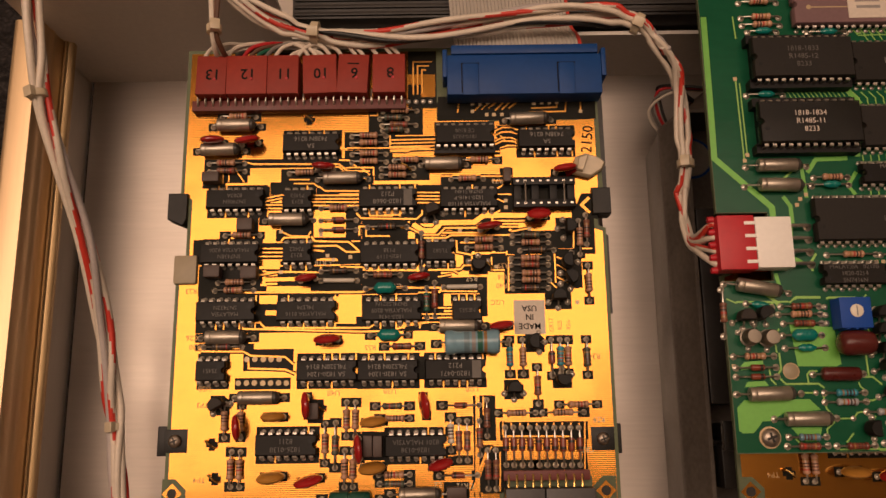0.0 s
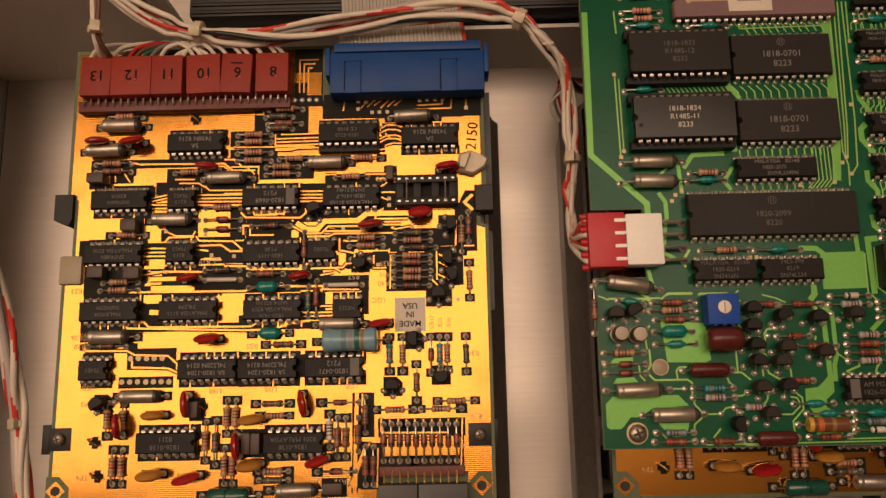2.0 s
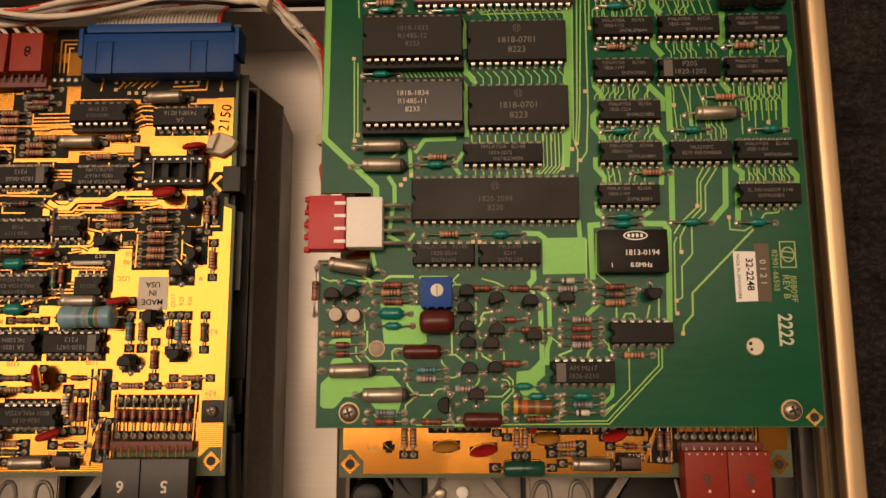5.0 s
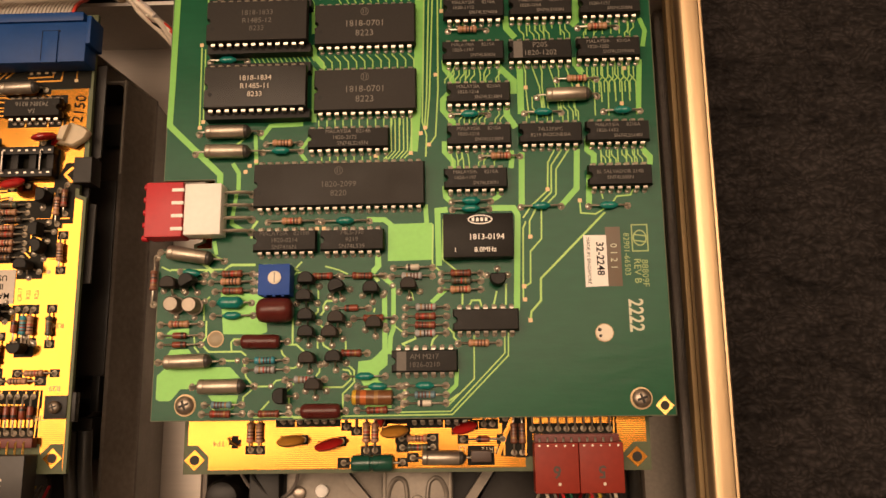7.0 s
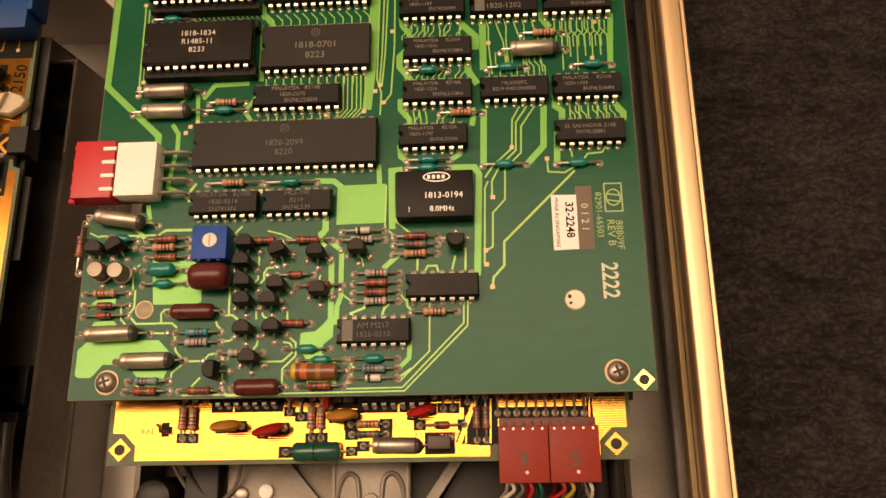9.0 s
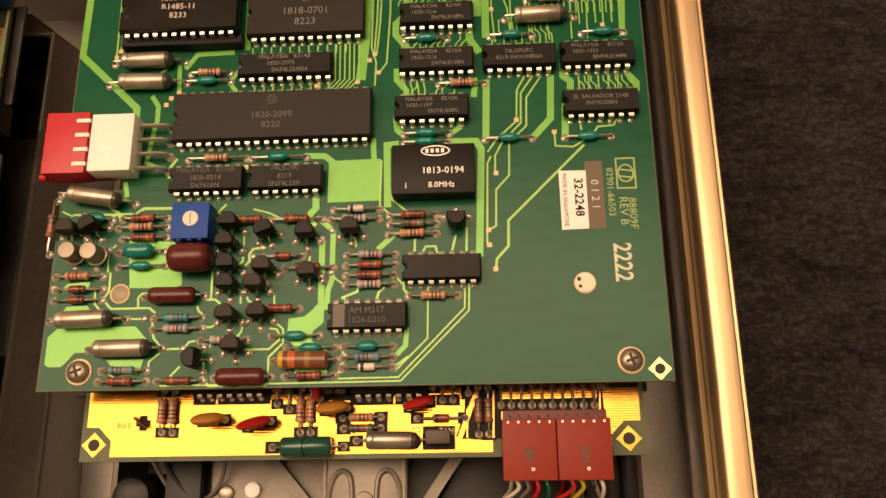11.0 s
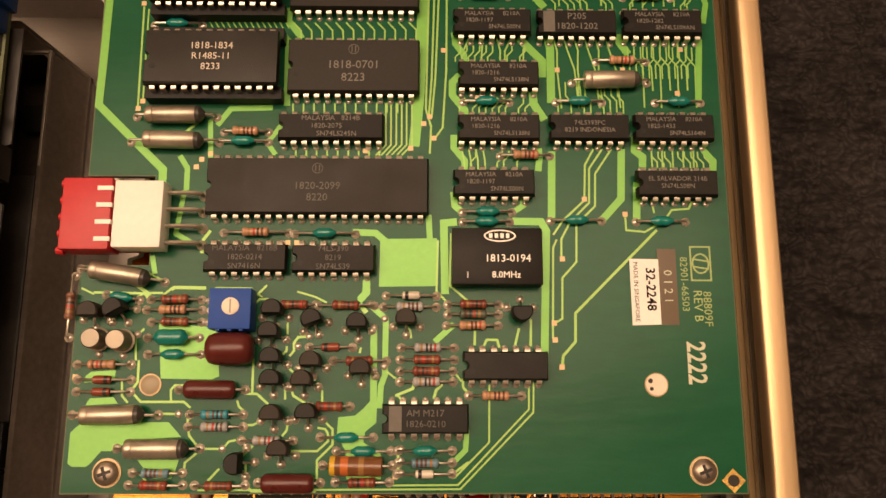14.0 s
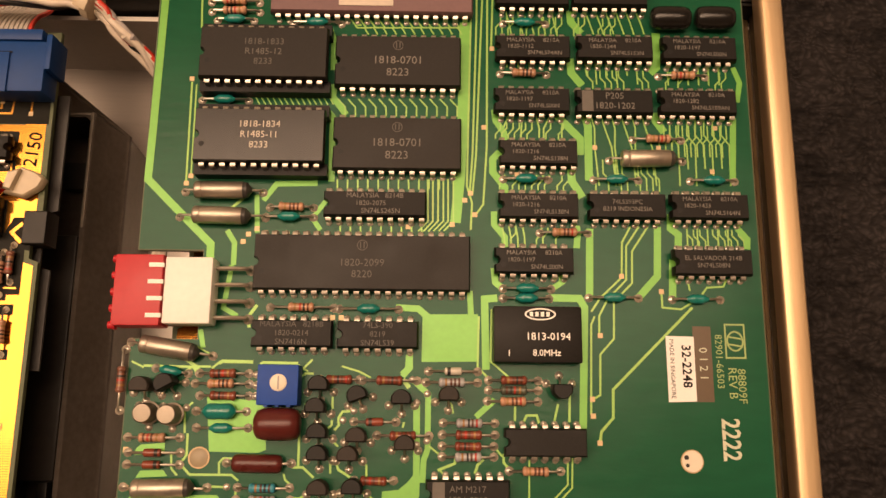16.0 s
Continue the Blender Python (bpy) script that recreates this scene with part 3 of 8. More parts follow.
def chip(b, n, x, y, lines=(), wide=False, socket=0.0, flip=False, stripe=False, ink=None, body=None, shiny=False, size=1.35, length=None, mark=False):
    """A dual-in-line chip with n pins, centred on its place; flip turns it round."""
    if b.out(y):
        return
    turn = 180 if flip else 0
    k = length or {6: 8.0, 8: 9.7, 14: 19.3, 16: 19.7, 20: 25.2, 24: 32.0, 28: 36.5, 40: 52.2}[n]
    w = 13.7 if wide else 6.5
    key = ("chip", n, wide, shiny, body.name if body else "", k, socket)
    z0, z1 = 0.7 + socket, 4.1 + socket
    if key not in SHAPES:
        outline = [(k / 2, -w / 2), (k / 2, w / 2), (-k / 2, w / 2)] + [(-k / 2 + 1.1 * math.sin(a), 1.1 * math.cos(a)) for a in [math.pi * i / 6 for i in range(7)]] + [(-k / 2, -w / 2)]
        bm, zm = bmesh.new(), (z0 + z1) / 2
        levels = [(z0, 0.35), (zm - 0.15, 0.0), (zm + 0.15, 0.0), (z1 - 0.12, 0.30), (z1, 0.42)]
        rings = []
        for z, s in levels:
            rings.append([bm.verts.new(((px - math.copysign(s, px)) * MM, (py - (math.copysign(s, py) if abs(py) > w * 0.4 else 0)) * MM, z * MM)) for px, py in outline])
        bm.faces.new(rings[0][::-1]), bm.faces.new(rings[-1])
        for p, q in zip(rings, rings[1:]):
            for i in range(len(outline)):
                j = (i + 1) % len(outline)
                bm.faces.new((p[i], p[j], q[j], q[i]))
        SHAPES[key] = mesh_of(bm, "chip", body or (CHIP_SHINY if shiny else CHIP_WIDE if wide else CHIP), SOCKET)
    ob = link("chip", SHAPES[key], b.ob, f"black {n}-pin dual-in-line chip" + (" in a black socket" if socket else "") if not body else "purple ceramic chip with metal lid", (x, y, 0), turn)
    if socket:
        for s in (-1, 1):
            part("socket_rail", box(bmesh.new(), -k / 2 - 0.3, k / 2 + 0.3, s * w / 2 + s * 0.8 - 1.5, s * w / 2 + s * 0.8 + 1.5, 0.1, socket + 0.4), SOCKET, ob)
        for q in (-1, 0, 1):
            part("socket_bar", box(bmesh.new(), q * k * 0.42 - 1.2, q * k * 0.42 + 1.2, -w / 2 + 0.7, w / 2 - 0.7, 0.1, socket), SOCKET, ob)
    pin_key = ("pin", socket, body is not None)
    if pin_key not in PINS:
        zm = (z0 + z1) / 2
        foot = socket + 0.3 if socket else 1.2
        rows = [(-0.5, zm + 0.13, 0.62, 0, 0.13), (0.75, zm + 0.13, 0.62, 0, 0.13), (0.98, zm - 0.02, 0.62, 0.1, 0.1), (1.05, zm - 0.3, 0.62, 0.13, 0), (1.05, foot, 0.62, 0.13, 0)]
        if not socket:
            rows += [(1.05, foot - 0.25, 0.27, 0.11, 0), (1.05, -0.2, 0.27, 0.11, 0)]
        bm = bmesh.new()
        rings = [[bm.verts.new((sx * hw * MM, (py + t * dy) * MM, (pz + t * dz) * MM)) for sx, t in ((-1, 0), (1, 0), (1, -2), (-1, -2))] for py, pz, hw, dy, dz in rows]
        bm.faces.new(rings[0]), bm.faces.new(rings[-1])
        for p, q in zip(rings, rings[1:]):
            for i in range(4):
                bm.faces.new((p[i], p[(i + 1) % 4], q[(i + 1) % 4], q[i]))
        PINS[pin_key] = mesh_of(bm, "pin", PIN)
    for s in (-1, 1):
        for i in range(n // 2):
            px = (i - (n // 2 - 1) / 2) * 2.54
            o = link("pin", PINS[pin_key], ob, at=(px, s * (w / 2 - 0.05), 0), turn=0 if s == 1 else 180)
            wx, wy = x + px * (-1 if flip else 1), y + s * (w / 2 + 0.9)
            if not socket:
                joint(b, wx, wy, 0.7, 0.5)
    if b.gold:
        for s in (-1, 1):
            dark(b, x - k / 2 - 0.3, y + s * (w / 2 + 0.9) - 1.5, x + k / 2 + 0.3, y + s * (w / 2 + 0.9) + 1.5)
        rnd = random.Random(int(x * 13 + y * 7))
        for i in range(n // 2):
            for s in (-1, 1):
                if rnd.random() < 0.28:
                    px = (i - (n // 2 - 1) / 2) * 2.54 + 1.27
                    track(b, 0.5, (x + px, y + s * (w / 2 + 0.1)), (x + px, y + s * (w / 2 + 2.3)))
    if stripe:
        part("stripe", box(bmesh.new(), -k / 2 + 1.6, -k / 2 + 4.4, -w / 2 + 0.5, w / 2 - 0.5, z1, z1 + 0.02), WHITE_STRIPE, ob)
    dot = lathe(bmesh.new(), [(z1 - 0.02, 0.65, 0), (z1 + 0.015, 0.65, 0)], 14, "z", (-k / 2 + 2.2, -w * 0.18, 0))
    if not stripe and not body:
        part("index_mark", dot, SOCKET, ob)
    if mark:
        ring = bmesh.new()
        lathe(ring, [(z1 - 0.2, 1.3, 0), (z1 + 0.03, 1.3, 0), (z1 + 0.03, 1.12, 0), (z1 - 0.2, 1.12, 0)], 20, "z", (0, w * 0.3, 0))
        box(ring, -0.55, -0.3, w * 0.3 - 0.7, w * 0.3 + 0.8, z1, z1 + 0.03)
        box(ring, 0.3, 0.55, w * 0.3 - 0.7, w * 0.3 + 0.8, z1, z1 + 0.03)
        part("maker_mark", ring, ink or INK_FAINT, ob)
    m = len(lines)
    for i, words in enumerate(lines):
        text, off = words if isinstance(words, tuple) else (words, 0.0)
        letters(ob, text, off, ((m - 1) / 2 - i) * size * 1.55 - (1.6 if mark else 0), z1 + 0.03, size, ink or INK)
    return ob


def screw(b, x, y, r=2.7, z=0.0, owner=None, flange=True):
    """A cross-head screw on a washer."""
    bm = bmesh.new()
    lathe(bm, [(z + 0.3, r * 0.98, 0), (z + 1.0, r, 0), (z + 1.6, r * 0.8, 0), (z + 1.95, r * 0.45, 0), (z + 2.0, r * 0.1, 0)], 24, "z")
    ob = part("screw", bm, STEEL, owner or b.ob, "silver cross-head screw", (x, y, 0), 20)
    if flange:
        part("eyelet_ring", lathe(bmesh.new(), [(z, r + 0.55, 0), (z + 0.3, r + 0.5, 0), (z + 0.35, r * 0.9, 0)], 28, "z"), TIN, ob)
    q = bmesh.new()
    box(q, -r * 0.55, r * 0.55, -r * 0.13, r * 0.13, z + 1.5, z + 2.04)
    box(q, -r * 0.13, r * 0.13, -r * 0.55, r * 0.55, z + 1.5, z + 2.045)
    part("cross_recess", q, RECESS, ob)
    return ob


# ---- the parts of the two boards, in mm from each board's near corner ----

def gold_parts(b):
    dark(b, 29.9, 100.9, 45.3, 105.2)
    dark(b, 45.4, 100.7, 60.5, 104.4)
    dark(b, 33.9, 85.3, 60.5, 100.5)
    dark(b, 60.7, 85.0, 76.0, 93.8)
    dark(b, 32.3, 84.8, 60.6, 88.8)
    dark(b, 26.6, 76.9, 60.7, 84.4)
    dark(b, 33.2, 67.4, 60.7, 76.4)
    dark(b, 60.8, 67.0, 86.7, 76.1)
    dark(b, 76.0, 93.8, 110.7, 103.7)
    dark(b, 76.6, 90.3, 110.4, 94.5)
    dark(b, 90.5, 80.7, 109.3, 88.1)
    dark(b, 62.7, 121.4, 81.2, 130.9)
    dark(b, 54.6, 117.0, 71.9, 122.5)
    dark(b, 54.7, 110.2, 70.9, 116.2)
    dark(b, 64.7, 105.3, 83.3, 113.6)
    dark(b, 70.0, 115.6, 85.7, 121.0)
    dark(b, 86.4, 128.8, 136.9, 135.1)
    dark(b, 106.3, 116.3, 114.2, 124.3)
    dark(b, 126.9, 106.1, 132.7, 108.4)
    dark(b, 33.4, 103.8, 48.1, 109.9)
    dark(b, 108.7, 79.5, 125.2, 87.4)
    dark(b, 107.4, 66.4, 123.9, 79.3)
    dark(b, 124.9, 81.2, 133.8, 91.7)
    dark(b, 124.4, 68.1, 132.9, 81.1)
    dark(b, 120.4, 61.1, 129.0, 69.9)
    dark(b, 7.4, 67.0, 27.7, 76.9)
    dark(b, 13.9, 66.9, 86.6, 70.0)
    dark(b, 7.2, 54.7, 82.8, 59.3)
    dark(b, 26.5, 59.0, 33.7, 64.1)
    dark(b, 53.6, 57.0, 61.8, 59.6)
    dark(b, 78.1, 39.2, 82.7, 46.6)
    dark(b, 60.7, 75.5, 64.4, 84.9)
    dark(b, 22.9, 95.7, 29.8, 103.8)
    dark(b, 5.1, 77.2, 8.3, 85.7)
    dark(b, 84.7, 66.7, 101.8, 72.1)
    dark(b, 99.3, 59.1, 101.7, 70.2)
    dark(b, 23.1, 42.6, 39.2, 49.5)
    dark(b, 7.4, 49.1, 26.4, 51.3)
    dark(b, 20.7, 36.7, 38.5, 40.4)
    dark(b, 7.4, 105.1, 22.2, 113.5)
    dark(b, 79.2, 57.6, 87.5, 70.4)
    dark(b, 104.6, 19.9, 132.3, 25.6)
    dark(b, 104.3, 11.0, 131.7, 14.1)
    dark(b, 96.3, 20.0, 103.4, 33.9)
    dark(b, 97.2, 4.4, 106.3, 18.2)
    dark(b, 78.3, 74.3, 82.5, 88.5)
    dark(b, 130.4, 79.3, 137.7, 94.5)
    dark(b, 20.8, 110.3, 60.4, 113.3)
    dark(b, 84.9, 114.0, 107.3, 118.7)
    dark(b, 87.0, 103.1, 110.8, 106.7)
    dark(b, 94.1, 74.1, 103.5, 79.6)
    dark(b, 70.0, 66.9, 82.9, 70.5)
    dark(b, 45.3, 103.6, 64.2, 110.9)
    dark(b, 63.5, 75.4, 83.1, 83.7)
    dark(b, 102.9, 74.0, 108.1, 79.9)
    fill(b, (44.6, 95.4), (55.3, 95.3), (55.4, 86.0), (44.8, 86.1))
    fill(b, (87.5, 143.3), (75.8, 143.4), (75.8, 139.7), (80.7, 139.6), (80.6, 135.0), (85.5, 135.0), (85.6, 143.3))
    fill(b, (51.6, 66.2), (59.0, 66.1), (59.1, 57.3), (51.8, 57.4))
    track(b, 0.52, (28.4, 99.7), (34.1, 100.8), gap=0.45)
    track(b, 0.52, (28.5, 98.6), (34.1, 99.7), gap=0.45)
    track(b, 0.52, (28.5, 97.4), (34.2, 97.3), gap=0.45)
    track(b, 0.52, (28.5, 96.2), (34.2, 96.1), gap=0.45)
    track(b, 0.52, (43.5, 100.5), (60.5, 100.3), gap=0.45)
    track(b, 0.52, (43.5, 99.3), (60.5, 99.1), gap=0.45)
    track(b, 0.52, (43.6, 98.2), (60.5, 97.9), gap=0.45)
    track(b, 0.52, (43.6, 97.0), (60.6, 96.7), gap=0.45)
    track(b, 0.52, (78.5, 101.0), (87.4, 100.9), gap=0.45)
    track(b, 0.52, (78.5, 99.8), (87.4, 99.7), gap=0.45)
    track(b, 0.52, (78.5, 98.7), (87.3, 98.5), gap=0.45)
    track(b, 0.52, (78.5, 97.5), (87.3, 97.4), gap=0.45)
    track(b, 0.52, (26.2, 82.6), (35.1, 82.4), gap=0.45)
    track(b, 0.52, (26.2, 81.2), (35.2, 81.1), gap=0.45)
    track(b, 0.52, (26.3, 79.9), (35.2, 79.8), gap=0.45)
    track(b, 0.52, (26.3, 78.6), (35.3, 78.5), gap=0.45)
    track(b, 0.52, (70.0, 119.6), (85.7, 119.8), gap=0.45)
    track(b, 0.52, (70.0, 118.4), (85.7, 118.6), gap=0.45)
    track(b, 0.52, (70.0, 117.2), (85.7, 117.4), gap=0.45)
    track(b, 0.52, (70.0, 116.0), (85.7, 116.2), gap=0.45)
    track(b, 0.52, (105.7, 122.4), (108.1, 123.6), (111.3, 123.5), (114.2, 122.3), gap=0.45)
    track(b, 0.52, (105.7, 120.8), (108.0, 122.0), (111.3, 121.9), (114.1, 120.7), gap=0.45)
    track(b, 0.52, (105.6, 118.7), (108.0, 119.9), (111.2, 119.9), (114.1, 118.6), gap=0.45)
    track(b, 0.52, (105.6, 117.5), (107.9, 118.7), (111.2, 118.7), (114.0, 117.4), gap=0.45)
    track(b, 0.64, (16.6, 68.0), (60.8, 67.6), (64.5, 68.9), (86.6, 68.7), gap=0.45)
    track(b, 0.6, (24.3, 58.1), (28.0, 58.1), (29.7, 56.3), (63.1, 55.9), (66.0, 57.4), gap=0.45)
    track(b, 0.6, (22.1, 58.1), (22.6, 56.1), (60.9, 54.7), (70.4, 54.8), (75.5, 56.5), (82.8, 57.5), gap=0.45)
    track(b, 1.6, (29.7, 61.2), (33.4, 61.1), gap=0.45)
    track(b, 0.6, (20.3, 112.7), (23.8, 111.7), (52.8, 111.3), (55.7, 108.8), (63.3, 108.7), gap=0.45)
    track(b, 0.6, (52.8, 112.7), (56.2, 112.6), (58.9, 110.0), (64.3, 109.9), gap=0.45)
    track(b, 0.52, (62.1, 88.8), (62.1, 86.3), (70.0, 86.2), gap=0.45)
    track(b, 0.52, (64.3, 97.5), (65.1, 94.4), (68.5, 94.3), (68.8, 97.0), gap=0.45)
    track(b, 0.52, (62.4, 97.1), (63.4, 93.2), (70.4, 93.1), (70.7, 97.0), gap=0.45)
    track(b, 0.6, (21.9, 73.5), (26.5, 73.5), (33.9, 74.7), (45.9, 74.3), gap=0.45)
    track(b, 1.3, (29.3, 72.1), (40.1, 72.2), gap=0.45)
    track(b, 0.6, (9.3, 49.0), (22.9, 48.8), (25.6, 47.4), (36.5, 46.9), (39.3, 44.5), gap=0.45)
    track(b, 0.6, (24.8, 45.6), (24.9, 43.4), (36.6, 42.9), (39.8, 41.5), gap=0.45)
    track(b, 0.56, (99.0, 129.8), (102.5, 133.5), (102.6, 135.1), gap=0.45)
    track(b, 0.56, (101.3, 130.2), (104.8, 133.5), (104.9, 135.1), gap=0.45)
    track(b, 0.56, (103.6, 130.6), (107.2, 133.4), (107.2, 135.1), gap=0.45)
    track(b, 0.56, (105.9, 129.7), (109.5, 133.4), (109.5, 135.0), gap=0.45)
    track(b, 0.56, (108.2, 130.1), (111.8, 133.4), (111.9, 135.0), gap=0.45)
    track(b, 0.56, (110.6, 130.5), (114.1, 133.3), (114.2, 135.0), gap=0.45)
    track(b, 0.6, (93.1, 129.1), (93.6, 132.8), (93.6, 134.9), gap=0.45)
    track(b, 0.52, (118.3, 130.4), (127.0, 130.7), (127.2, 134.4), gap=0.45)
    track(b, 0.52, (117.3, 129.0), (129.9, 129.2), (130.5, 134.3), gap=0.45)
    track(b, 0.52, (135.3, 134.3), (135.1, 129.3), gap=0.45)
    via(b, 24.2, 46.3, False, 1.8)
    via(b, 26.8, 46.3, False, 1.8)
    via(b, 29.5, 46.2, False, 1.8)
    via(b, 32.0, 46.2, False, 1.8)
    via(b, 34.6, 46.2, False, 1.8)
    via(b, 21.8, 38.8, False, 1.8)
    via(b, 24.4, 38.8, False, 1.8)
    via(b, 26.9, 38.8, False, 1.8)
    via(b, 29.6, 38.7, False, 1.8)
    via(b, 32.1, 38.7, False, 1.8)
    via(b, 34.6, 38.7, False, 1.8)
    via(b, 37.1, 38.6, False, 1.8)
    joint(b, 76.3, 133.4, 0.8, 0.5)
    joint(b, 78.9, 133.4, 0.8, 0.5)
    joint(b, 81.4, 133.4, 0.8, 0.5)
    joint(b, 83.9, 133.3, 0.8, 0.5)
    via(b, 98.2, 132.3)
    via(b, 100.9, 132.3)
    via(b, 103.5, 132.7)
    via(b, 135.1, 129.1)
    via(b, 119.3, 132.2)
    via(b, 121.9, 132.4)
    via(b, 124.6, 132.4)
    via(b, 127.1, 132.5)
    via(b, 98.2, 129.6)
    via(b, 103.0, 128.3)
    via(b, 105.5, 128.3)
    via(b, 108.2, 128.3)
    via(b, 38.8, 99.4)
    via(b, 33.9, 88.2)
    via(b, 47.2, 86.9)
    via(b, 57.0, 79.3)
    via(b, 49.5, 79.8)
    via(b, 51.4, 78.4)
    via(b, 34.3, 74.5)
    via(b, 108.6, 97.8)
    via(b, 108.6, 95.5)
    via(b, 93.2, 87.8)
    via(b, 116.2, 88.0)
    via(b, 104.8, 75.4)
    via(b, 130.9, 63.3)
    via(b, 86.1, 54.7)
    track(b, 0.56, (105.5, 21.3), (126.8, 21.0), gap=0.45)
    track(b, 0.56, (105.5, 20.3), (124.1, 20.0), gap=0.45)
    track(b, 0.56, (108.1, 19.4), (122.3, 19.2), gap=0.45)
    track(b, 1.2, (97.8, 34.0), (97.1, 3.0), gap=0.45)
    track(b, 1.2, (100.4, 16.5), (95.9, 4.7), gap=0.45)
    track(b, 0.48, (33.9, 88.2), (37.3, 86.6), (42.9, 86.5), (43.8, 88.1), gap=0.45)
    track(b, 0.48, (45.9, 78.5), (52.9, 78.2), gap=0.45)
    track(b, 0.48, (29.3, 74.6), (46.9, 74.3), (47.4, 76.2), gap=0.45)
    track(b, 0.48, (53.0, 100.8), (60.5, 100.7), gap=0.45)
    track(b, 0.48, (46.3, 103.6), (48.2, 102.0), (60.5, 101.8), gap=0.45)
    track(b, 0.48, (37.7, 104.7), (44.4, 104.6), (46.3, 103.2), gap=0.45)
    track(b, 0.48, (36.2, 106.1), (43.0, 106.0), gap=0.45)
    track(b, 0.48, (105.9, 102.0), (108.2, 103.5), (110.7, 103.5), gap=0.45)
    track(b, 0.48, (105.9, 100.0), (110.6, 100.0), gap=0.45)
    track(b, 0.48, (105.8, 98.5), (108.1, 97.3), gap=0.45)
    track(b, 0.48, (61.7, 74.9), (62.6, 75.6), (65.2, 75.2), gap=0.45)
    track(b, 0.48, (83.0, 74.6), (90.4, 74.5), (92.6, 73.3), gap=0.45)
    track(b, 0.48, (85.7, 72.3), (90.3, 73.0), gap=0.45)
    track(b, 0.48, (85.7, 67.6), (98.5, 67.3), gap=0.45)
    track(b, 0.48, (87.0, 69.5), (86.2, 67.1), (79.2, 67.2), gap=0.45)
    track(b, 0.48, (71.9, 69.1), (78.3, 69.0), gap=0.45)
    track(b, 0.48, (79.5, 60.1), (90.1, 60.0), gap=0.45)
    track(b, 0.48, (79.5, 58.8), (90.1, 58.9), gap=0.45)
    track(b, 0.48, (84.7, 62.1), (90.5, 62.0), gap=0.45)
    track(b, 0.48, (82.8, 57.5), (75.5, 57.2), (72.8, 56.2), gap=0.45)
    track(b, 0.48, (63.2, 128.5), (65.7, 128.5), (65.7, 131.5), gap=0.45)
    track(b, 0.48, (71.9, 119.6), (85.3, 119.8), gap=0.45)
    track(b, 0.48, (71.9, 118.4), (85.3, 118.6), gap=0.45)
    track(b, 0.48, (71.9, 116.8), (85.3, 117.4), gap=0.45)
    track(b, 0.48, (70.0, 115.6), (75.7, 115.5), (78.6, 116.7), gap=0.45)
    track(b, 0.48, (55.6, 117.0), (83.4, 116.6), gap=0.45)
    track(b, 0.48, (55.1, 110.0), (60.4, 110.0), (63.3, 107.3), gap=0.45)
    track(b, 0.48, (70.0, 121.3), (70.0, 116.8), gap=0.45)
    track(b, 0.48, (84.9, 115.0), (96.7, 114.4), (107.2, 115.1), gap=0.45)
    track(b, 0.48, (107.4, 120.7), (109.3, 118.7), (113.1, 118.6), gap=0.45)
    track(b, 0.48, (107.3, 116.3), (109.8, 117.1), (113.6, 117.0), gap=0.45)
    track(b, 0.48, (87.1, 106.6), (90.9, 106.6), gap=0.45)
    track(b, 0.48, (100.4, 106.4), (110.8, 106.3), gap=0.45)
    track(b, 0.48, (104.1, 104.8), (110.7, 104.7), gap=0.45)
    track(b, 0.48, (45.2, 110.4), (52.8, 110.3), (56.3, 107.0), gap=0.45)
    track(b, 0.48, (47.1, 109.1), (51.3, 109.1), (54.8, 106.3), (62.4, 106.2), gap=0.45)
    track(b, 0.48, (110.2, 87.2), (115.9, 88.2), gap=0.45)
    track(b, 0.48, (109.0, 78.6), (108.7, 67.3), gap=0.45)
    track(b, 0.48, (124.8, 78.4), (128.4, 77.0), gap=0.45)
    track(b, 0.48, (124.7, 75.9), (127.8, 74.0), gap=0.45)
    track(b, 0.48, (128.1, 69.9), (124.5, 71.8), gap=0.45)
    track(b, 0.48, (124.4, 68.1), (122.6, 69.9), gap=0.45)
    track(b, 0.48, (130.9, 89.8), (130.5, 81.2), gap=0.45)
    track(b, 0.48, (133.3, 81.1), (136.6, 81.1), gap=0.45)
    track(b, 0.48, (9.0, 110.1), (9.2, 106.1), gap=0.45)
    track(b, 0.48, (13.8, 110.0), (14.0, 105.0), gap=0.45)
    track(b, 0.48, (15.7, 110.0), (15.9, 105.6), gap=0.45)
    track(b, 0.48, (17.6, 110.3), (21.0, 105.5), gap=0.45)
    track(b, 0.48, (15.6, 49.8), (22.8, 49.8), gap=0.45)
    track(b, 0.48, (11.0, 50.8), (8.7, 49.4), gap=0.45)
    track(b, 0.48, (97.8, 33.6), (97.5, 20.0), gap=0.45)
    track(b, 0.48, (99.6, 33.6), (99.5, 27.8), gap=0.45)
    track(b, 0.48, (101.9, 18.2), (97.8, 11.5), (97.7, 4.7), gap=0.45)
    track(b, 0.48, (104.5, 16.5), (104.2, 4.6), gap=0.45)
    track(b, 0.48, (105.5, 21.6), (105.6, 26.0), gap=0.45)
    track(b, 0.48, (131.4, 25.6), (130.7, 10.7), gap=0.45)
    track(b, 0.48, (94.1, 76.0), (99.7, 75.9), gap=0.45)
    track(b, 0.48, (103.4, 78.7), (103.3, 74.3), (107.6, 74.3), gap=0.45)
    track(b, 0.48, (97.0, 79.3), (96.9, 74.4), gap=0.45)
    track(b, 1.7, (29.8, 69.1), (44.2, 68.9), gap=0.45)
    track(b, 1.7, (27.1, 77.6), (34.0, 77.5), gap=0.45)
    track(b, 1.7, (27.2, 76.5), (34.0, 76.4), gap=0.45)
